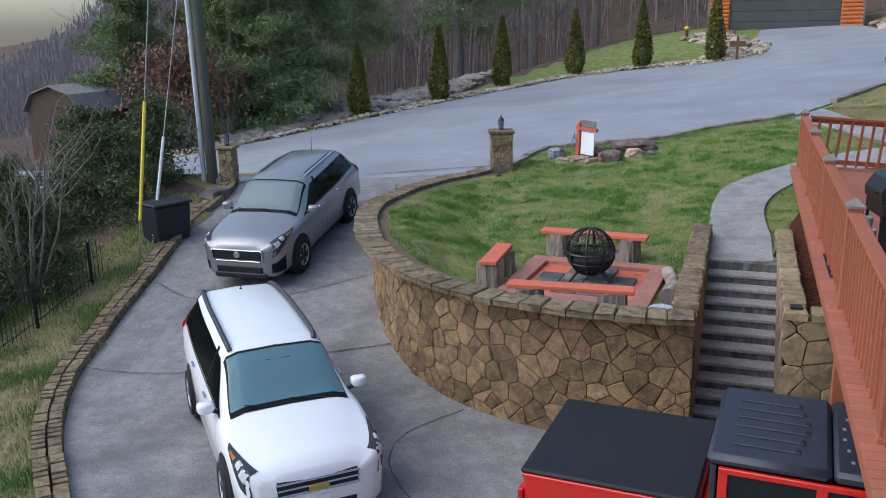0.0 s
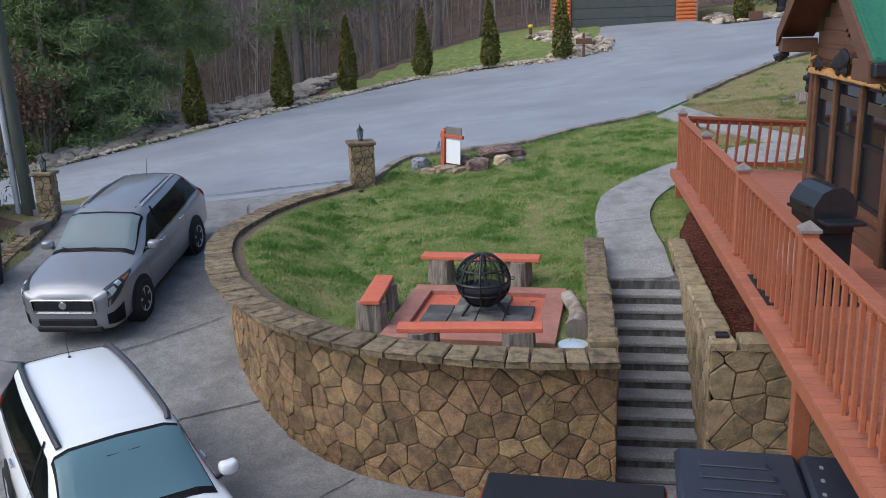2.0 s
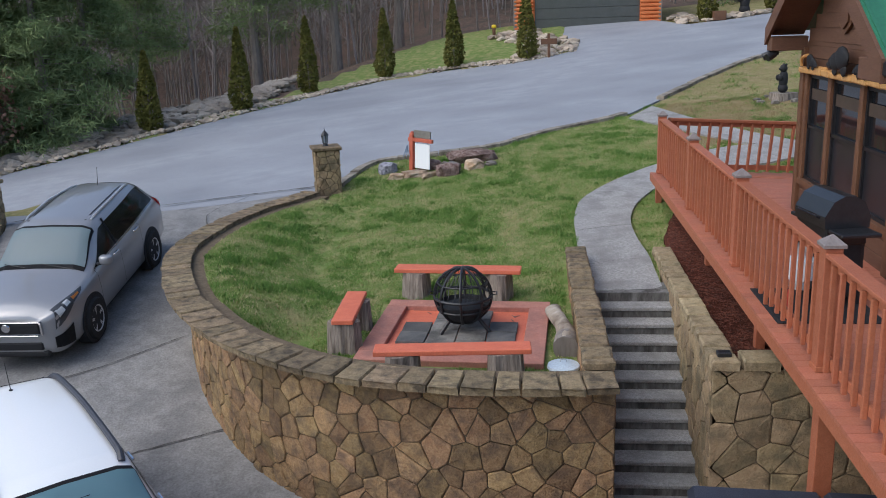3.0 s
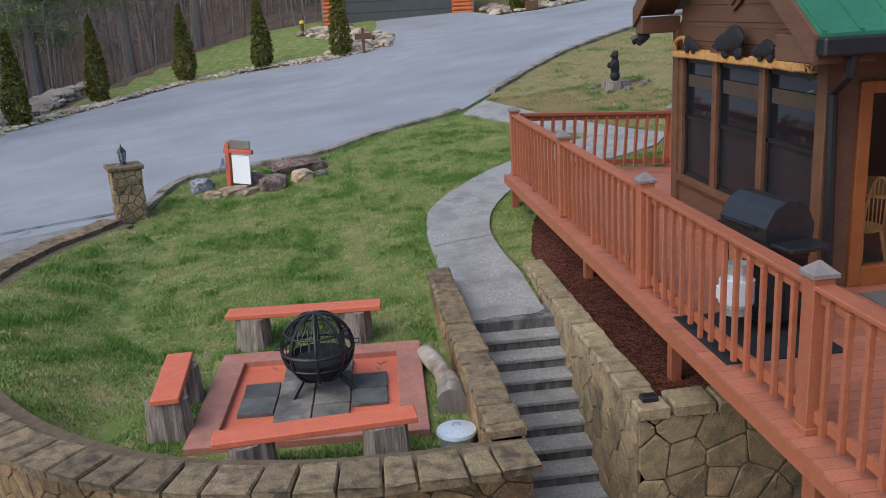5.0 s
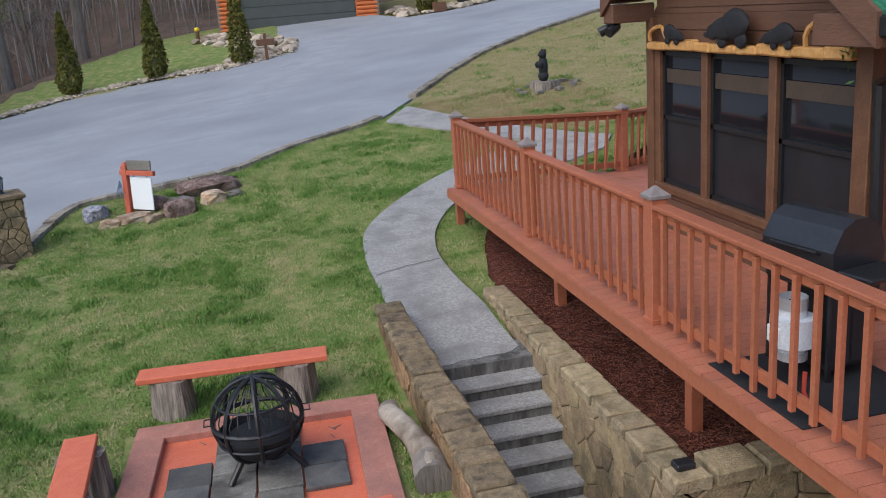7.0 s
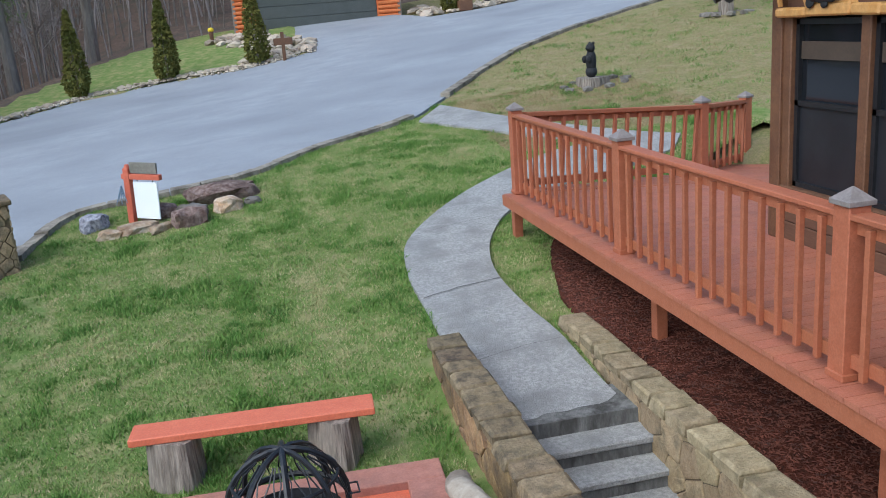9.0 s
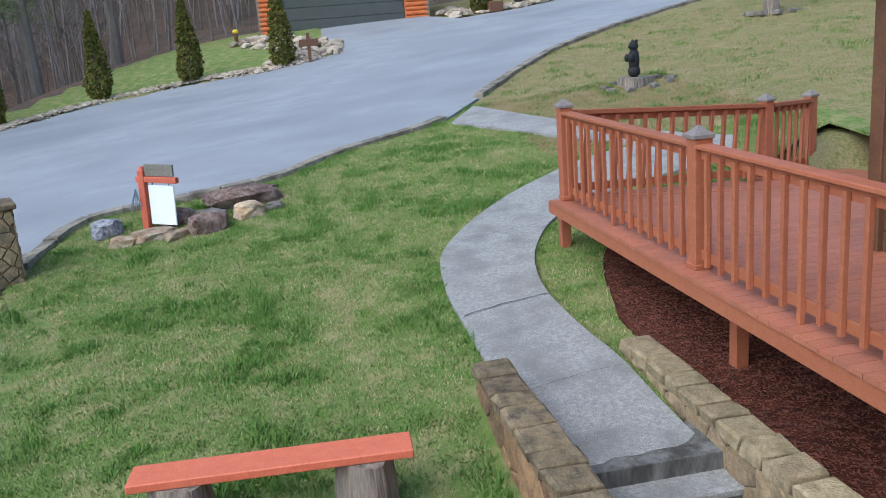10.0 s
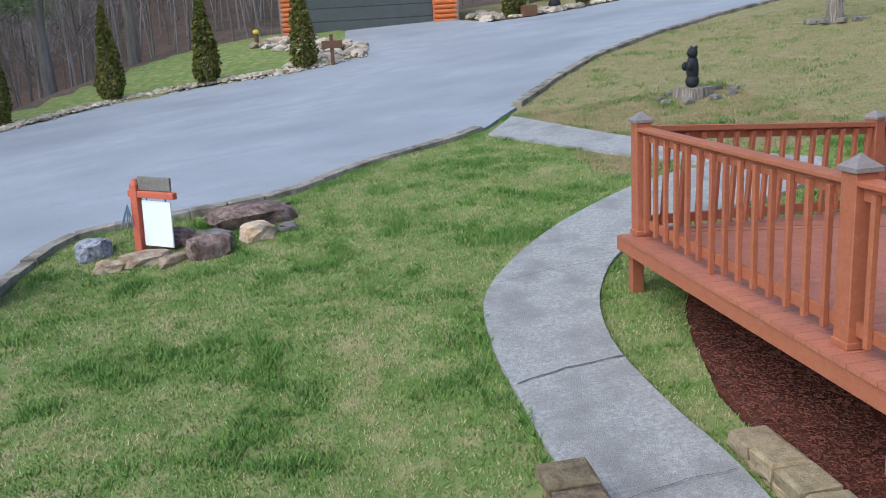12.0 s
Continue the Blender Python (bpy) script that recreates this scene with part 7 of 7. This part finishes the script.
def bare_shrub(label, x, y, h, seed, stems=9, mat=BARK, leaves=0, lmat=None):
    t = thing("bare_shrub", label, "shrub", "", pose(x, y, terrain(x, y) - 0.05))
    rg = random.Random(seed)
    bm = B()
    tips = []
    for k in range(stems):
        a = 2 * math.pi * k / stems
        tips += branchy(bm, (0.12 * math.cos(a), 0.12 * math.sin(a), 0), (h * 0.33 * math.cos(a) * rg.uniform(0.4, 1.2), h * 0.33 * math.sin(a) * rg.uniform(0.4, 1.2), h * rg.uniform(0.8, 1.1)), 0.03, seed + k, 2, 0.6, 5)
    part("branchwork", bm, mat, t)
    if leaves:
        pts = []
        for _ in range(leaves):
            c = rg.choice(tips)
            pts.append((c.x + rg.gauss(0, 0.25), c.y + rg.gauss(0, 0.25), c.z + rg.gauss(0, 0.25)))
        V, F = leaf_cloud(pts, 0.09, seed, 0.6)
        raw("foliage", V, F, lmat, t)


bare_shrub("many-stemmed bare shrub with pale bark", -14.0, 13.0, 2.9, 5, 11, BARK)
bare_shrub("bare brown shrub behind the fence", -14.6, 9.9, 2.4, 25, 8, BARK)
bare_shrub("russet shrub with dead oak leaves", -21.9, 29.9, 3.3, 45, 8, BARKDARK, 2400, RUSTLEAF)
bare_shrub("russet shrub with dead oak leaves", -20.7, 31.2, 2.2, 65, 7, BARKDARK, 1200, RUSTLEAF)
bare_shrub("russet shrub with dead oak leaves", -23.4, 29.9, 2.6, 85, 7, BARKDARK, 1200, RUSTLEAF)

# bare wood, too many trees to count
rg = random.Random(8)
bm_v, bm_f = [], []


def stem(x, y, z, h, r, lean, seed):
    """Joins a bare tree to the wood: trunk of six sides, limbs of three."""
    rr = random.Random(seed)

    def limb(a, b, r0, r1, seg):
        d = (b - a).normalized()
        u = d.orthogonal().normalized()
        v = d.cross(u)
        k = len(bm_v)
        for p, r_ in ((a, r0), (b, r1)):
            for i in range(seg):
                t = 2 * math.pi * i / seg
                bm_v.append(tuple(p + (u * math.cos(t) + v * math.sin(t)) * r_))
        for i in range(seg):
            bm_f.append((k + i, k + (i + 1) % seg, k + seg + (i + 1) % seg, k + seg + i))
    a = Vector((x, y, z - 0.3))
    top = Vector((x + lean[0] * h, y + lean[1] * h, z + h))
    mid = a.lerp(top, 0.5) + Vector((rr.uniform(-0.3, 0.3), rr.uniform(-0.3, 0.3), 0))
    limb(a, mid, r, r * 0.75, 6)
    limb(mid, top, r * 0.75, r * 0.2, 5)
    for _ in range(24):
        t = rr.uniform(0.25, 0.95)
        p = a.lerp(mid, t * 2) if t < 0.5 else mid.lerp(top, t * 2 - 1)
        L = h * rr.uniform(0.10, 0.26) * (1.2 - t * 0.6)
        e = p + Vector((rr.uniform(-1, 1), rr.uniform(-1, 1), rr.uniform(0.3, 1.2))).normalized() * L
        limb(p, e, r * 0.35, r * 0.12, 3)
        for _ in range(4):
            q = p.lerp(e, rr.uniform(0.4, 1))
            limb(q, q + Vector((rr.uniform(-1, 1), rr.uniform(-1, 1), rr.uniform(0.1, 1.0))).normalized() * L * 0.45, r * 0.16, r * 0.08, 3)


tree_of = []
for k in range(1040):
    if k < 480 or k >= 760:
        x = rg.uniform(-42, 0.5)
        e = float(np.interp(x, [p[0] for p in FAR_EDGE], [p[1] for p in FAR_EDGE]))
        lo_ = float(np.interp(x, [-42, -17, -14, -9, -2], [18.0, 14.0, 11.0, 13.0, 17.0]))
        y = e + lo_ + rg.random() ** 0.7 * 60
    elif k < 600:
        x, y = rg.uniform(-75, -24), rg.uniform(16, 80)
        if y < 34 and x > -36:
            continue
    else:
        x, y = rg.uniform(4, 45), rg.uniform(60, 95)
    if math.degrees(math.atan2(-x, y)) > 38 and rg.random() < 0.8:
        continue
    stem(x, y, terrain(x, y), rg.uniform(9, 17), rg.uniform(0.03, 0.085), (rg.uniform(-0.12, 0.12), rg.uniform(-0.08, 0.08)), k)
    tree_of += [0 if rg.random() < 0.4 else 1] * (len(bm_f) - len(tree_of))
wood = raw("bare_woodland", bm_v, bm_f, [BARKPALE, BARKDARK])
wood.data.polygons.foreach_set("material_index", tree_of)
tagged(wood, "dense bare grey-brown deciduous woodland", "woods", kind="stuff")

# wooded ridge far off
hv, hf = [], []
rg = random.Random(12)
for k in range(11000):
    a0, r0 = math.radians(rg.uniform(-25, 60)), 84 + 110 * rg.random() ** 0.8
    x, y = -math.sin(a0) * r0, math.cos(a0) * r0
    z = terrain(x, y)
    h = rg.uniform(4, 8)
    for _ in range(15):
        c = Vector((x + rg.uniform(-1.5, 1.5), y + rg.uniform(-1.5, 1.5), z + h * rg.random() ** 1.6))
        w, u = rg.uniform(0.04, 0.12) * r0 / 110, rg.uniform(0.2, 0.9)
        lx, ly = rg.uniform(-0.5, 0.5) * u, rg.uniform(-0.5, 0.5) * u
        i = len(hv)
        hv += [(c.x - w * math.cos(a0), c.y - w * math.sin(a0), c.z - 0.5), (c.x + w * math.cos(a0), c.y + w * math.sin(a0), c.z - 0.5), (c.x + lx, c.y + ly, c.z + u)]
        hf.append((i, i + 1, i + 2))
# distance haze is painted in: the ridge wood gets paler greys
ridge = raw("ridge_woodland", hv, hf, pm("haze_painted_wood", (0.33, 0.30, 0.30), (0.40, 0.36, 0.355), 0.15, 1.0, 0, 1, c3=(0.20, 0.205, 0.175), big=0.04, spec=0.0))
tagged(ridge, "bare woodland on the far ridge, haze painted into its colour", "woods", kind="stuff")

# rubble on the bank behind the cypresses
rv, rf = [], []
rg = random.Random(77)
for k in range(900):
    x = rg.uniform(-20.5, -13.2)
    e = float(np.interp(x, [p[0] for p in FAR_EDGE], [p[1] for p in FAR_EDGE]))
    g0 = float(np.interp(x, [-20, -17, -14, -10], [0.6, 1.0, 2.8, 5.6]))
    d = g0 + rg.random() ** 1.4 * 6.5
    y = e + d
    s0 = rg.uniform(0.07, 0.24) * (1.5 if rg.random() < 0.12 else 1)
    c = Vector((x, y, terrain(x, y) + 0.10 * (d - g0) + 0.05))
    tmp = B()
    bmesh.ops.create_icosphere(tmp, subdivisions=1, radius=s0)
    tmp.verts.index_update()
    i = len(rv)
    for v in tmp.verts:
        q = v.co * rg.uniform(0.7, 1.2)
        rv.append((c.x + q.x * 1.3, c.y + q.y, c.z + q.z * 0.7))
    rf += [tuple(i + v.index for v in f.verts) for f in tmp.faces]
    tmp.free()
rub = raw("rubble", rv, rf, pm("pale_rubble", (0.33, 0.285, 0.235), (0.46, 0.41, 0.35), 1.2, 0.9, 0.4, 20, c3=(0.17, 0.14, 0.115), big=0.6))
tagged(rub, "loose grey-tan boulders heaped on the wooded bank", "rocks", kind="stuff")

# single tree on the upper lawn and its stones
t2 = thing("lawn_tree", "grey-barked bare tree at the top of the lawn", "tree", m=pose(12.4, 33.4, upper(12.4, 33.4) - 0.05))
bm = B()
branchy(bm, (0, 0, -0.2), (0.3, 0.2, 9.0), 0.24, 3, 3, 0.5, 9)
part("trunk", bm, BARK, t2, smooth=50)
for k in range(10):
    a = 0.63 * k
    rock("rock", "pale grey stone round the tree", 12.4 + 0.7 * math.cos(a), 33.4 + 0.6 * math.sin(a), upper(12.4, 33.4) + 0.03, 0.15, 0.13, 0.08, GREYROCK, 90 + k, 30 * k, 1, "stones round the tree")

# ---- shed in the trees ----
shed = thing("garden_shed", "brown timber shed with a grey gambrel roof", "shed", m=pose(-27.9, 31.6, 0.85, 0, 0, -5.5) @ Matrix.Diagonal((0.86, 0.84, 0.79, 1)))
part("wall", box(B(), -1.8, 1.8, -2.6, 2.6, -0.6, 2.1), SHEDWALL, shed)
for s in (-1, 1):
    for y0, z0, y1, z1 in ((1.95, 2.05, 1.35, 3.0), (1.35, 3.0, 0.0, 3.45)):
        vs = [(s * y0, -2.8, z0), (s * y1, -2.8, z1), (s * y1, 2.8, z1), (s * y0, 2.8, z0)]
        vs += [(a, b, c + 0.07) for a, b, c in vs]
        raw("roof", vs, [(0, 1, 2, 3), (7, 6, 5, 4), (0, 4, 5, 1), (1, 5, 6, 2), (2, 6, 7, 3), (3, 7, 4, 0)], SHEDROOF, shed)
for yy in (-2.6, 2.6):
    raw("gable", [(-1.85, yy, 2.05), (-1.3, yy, 2.97), (0, yy, 3.4), (1.3, yy, 2.97), (1.85, yy, 2.05)], [(0, 1, 2, 3, 4)], SHEDWALL, shed)
part("shed_door", box(B(), -0.9, 0.9, -2.66, -2.6, -0.3, 1.9), SHEDWALL, shed)

# ---- cracks and joints ----
def crack(name, label, pts, hfun, width, seed, lift=0.006):
    rr = random.Random(seed)
    line = resample([(x, y, 0) for x, y in pts], 0.12)
    vs, fs = [], []
    for i, p in enumerate(line):
        d = (line[min(i + 1, len(line) - 1)] - line[max(i - 1, 0)]).normalized()
        nr = Vector((-d.y, d.x, 0))
        c = p + nr * rr.uniform(-0.012, 0.012)
        w = width * rr.uniform(0.35, 1.2)
        for o in (-w, w):
            q = c + nr * o
            vs.append((q.x, q.y, hfun(q.x, q.y) + lift))
        if i:
            k = 2 * i
            fs.append((k - 2, k - 1, k + 1, k))
    tagged(raw(name, vs, fs, CRACK), label, "crack", "cracks in the paving", "structure")


CK = "thin dark crack across the concrete drive"
crack("pavement_crack", CK, [(-10.9, 10.9), (-9.6, 11.0), (-8.2, 11.5), (-7.1, 12.3), (-5.7, 13.0)], join_z, 0.014, 1, 0.02)
crack("pavement_crack", CK, [(-11.8, 14.3), (-10.5, 13.8), (-8.8, 14.2), (-7.3, 15.4)], join_z, 0.012, 2, 0.02)
crack("pavement_crack", CK, [(-3.9, 11.2), (-4.5, 10.3), (-4.4, 9.4), (-3.6, 8.4)], join_z, 0.012, 3, 0.012)
crack("pavement_crack", "dark ragged joint where drive meets road", [(-13.3, 20.4), (-11.2, 21.6), (-9.0, 22.3), (-6.6, 22.6)], join_z, 0.04, 4, 0.03)
crack("pavement_crack", CK, [(-8.3, 22.2), (-8.8, 20.8), (-8.2, 19.4)], join_z, 0.012, 5, 0.025)
CP = "thin dark crack across the garden path"
for k, y0 in enumerate((16.15, 18.0, 20.2)):
    xl = float(np.interp(y0, [p[1] for p in PATH_L[:6]], [p[0] for p in PATH_L[:6]]))
    xr = float(np.interp(y0, [p[1] for p in PATH_R[:7]], [p[0] for p in PATH_R[:7]]))
    crack("path_crack", CP, [(xl + 0.03, y0 - 0.1), (lerp(xl, xr, 0.5), y0 + 0.03), (xr - 0.03, y0 + 0.05)], path_z, 0.009 if k == 1 else 0.004, 10 + k, 0.062)

# ---- grass blades ----
rng2 = np.random.default_rng(5)
gx, gy = rng2.uniform(-7.6, 6.5, 760000), 11.0 + 17.5 * rng2.random(760000) ** 1.15
gx = np.concatenate([gx, rng2.uniform(2.2, 15.0, 110000)])
gy = np.concatenate([gy, rng2.uniform(23.0, 37.0, 110000)])


def inside_many(px, py, pol):
    c = np.zeros(len(px), bool)
    j = len(pol) - 1
    for i in range(len(pol)):
        xi, yi, xj, yj = pol[i][0], pol[i][1], pol[j][0], pol[j][1]
        if yi != yj:
            c ^= ((yi > py) != (yj > py)) & (px < (xj - xi) * (py - yi) / (yj - yi) + xi)
        j = i
    return c


ok = inside_many(gx, gy, lawn_poly) & ~inside_many(gx, gy, PATH_POLY)
ok &= ~((np.abs(gx + 2.48) < 1.27) & (np.abs(gy - 13.55) < 1.27)) & ~((gx > -0.95) & (gx < -0.5) & (gy < 16.5))
gx, gy = gx[ok], gy[ok]
tuft = np.array([0.75 * noise.noise((x * 0.9, y * 0.9, 2.0)) + 0.75 * noise.noise((x * 2.4, y * 2.4, 7.0)) + 0.4 * noise.noise((x * 7.0, y * 7.0, 4.0)) for x, y in zip(gx, gy)])
keep = rng2.random(len(gx)) < np.clip(0.85 + tuft * 0.5, 0.65, 1)
gx, gy, tuft = gx[keep], gy[keep], tuft[keep]
gz = np.array([lawn_z(x, y) for x, y in zip(gx, gy)])
n = len(gx)
hgt = (0.024 + 0.085 * np.clip(tuft - 0.12, 0, 1)) * rng2.uniform(0.6, 1.5, n)
ang = rng2.uniform(0, 2 * math.pi, n)
wd = rng2.uniform(0.006, 0.012, n)
lx, ly = rng2.normal(0, 0.6, n) * hgt, rng2.normal(0, 0.6, n) * hgt
V = np.empty((n, 3, 3))
V[:, 0] = np.stack([gx - np.cos(ang) * wd, gy - np.sin(ang) * wd, gz - 0.01], 1)
V[:, 1] = np.stack([gx + np.cos(ang) * wd, gy + np.sin(ang) * wd, gz - 0.01], 1)
V[:, 2] = np.stack([gx + lx, gy + ly, gz + hgt], 1)
F = np.arange(3 * n).reshape(-1, 3)
# lush clumps, pale short grass and straw between them
score = tuft + rng2.normal(0, 0.28, n)
kind = np.where(score > 0.31, 0, np.where(score > -0.36, 2, 1))
dry = (gx > 2.2) & (gy > 23.3)
kind = np.where(dry & (rng2.random(n) < np.clip(0.72 - 0.9 * tuft, 0.2, 0.95)), 3, kind)
blade_a = pm("grass_blade", (0.108, 0.22, 0.043), (0.17, 0.285, 0.068), 5.0, 0.8, 0, 20, c3=(0.092, 0.195, 0.043), big=1.6, spec=0.2)
blade_b = pm("straw_blade", (0.36, 0.325, 0.16), (0.46, 0.41, 0.23), 2.0, 0.85, 0, 20, spec=0.2)
blade_c = pm("pale_grass_blade", (0.185, 0.265, 0.07), (0.265, 0.325, 0.115), 3.0, 0.8, 0, 20, c3=(0.15, 0.245, 0.06), big=1.0, spec=0.2)
blade_d = pm("brown_straw_blade", (0.30, 0.225, 0.125), (0.38, 0.30, 0.18), 2.0, 0.85, 0, 20, spec=0.2)
blades = raw("grass", V.reshape(-1, 3).tolist(), F.tolist(), [blade_a, blade_b, blade_c, blade_d])
blades.data.polygons.foreach_set("material_index", kind.astype(np.int32))
tagged(blades, "short patchy grass blades on the lawn", "grass", kind="stuff")

# rough grass on the strip west of the drive
n = 60000
gy = rng2.uniform(5.5, 19.0, n)
kx = np.interp(gy, [p[1] for p in LEFT_KERB], [p[0] for p in LEFT_KERB])
gx = kx - 0.5 - rng2.random(n) ** 1.3 * 2.6
tuft = np.array([noise.noise((x * 0.9, y * 0.9, 12.0)) for x, y in zip(gx, gy)])
keep = rng2.random(n) < np.clip(0.5 + tuft, 0.1, 1)
gx, gy, tuft = gx[keep], gy[keep], tuft[keep]
n = len(gx)
gz = np.array([bank(x, y) for x, y in zip(gx, gy)])
hgt = 0.07 * rng2.uniform(0.5, 1.6, n)
ang = rng2.uniform(0, 2 * math.pi, n)
V = np.empty((n, 3, 3))
V[:, 0] = np.stack([gx - np.cos(ang) * 0.012, gy - np.sin(ang) * 0.012, gz - 0.03], 1)
V[:, 1] = np.stack([gx + np.cos(ang) * 0.012, gy + np.sin(ang) * 0.012, gz - 0.03], 1)
V[:, 2] = np.stack([gx + rng2.normal(0, 0.04, n), gy + rng2.normal(0, 0.04, n), gz + hgt], 1)
strip_grass = raw("verge_grass", V.reshape(-1, 3).tolist(), np.arange(3 * n).reshape(-1, 3).tolist(), [blade_a, blade_b])
strip_grass.data.polygons.foreach_set("material_index", np.where(tuft + rng2.normal(0, 0.3, n) > 0.1, 0, 1).astype(np.int32))
tagged(strip_grass, "rough half-dry grass beside the driveway edging", "grass", kind="stuff")
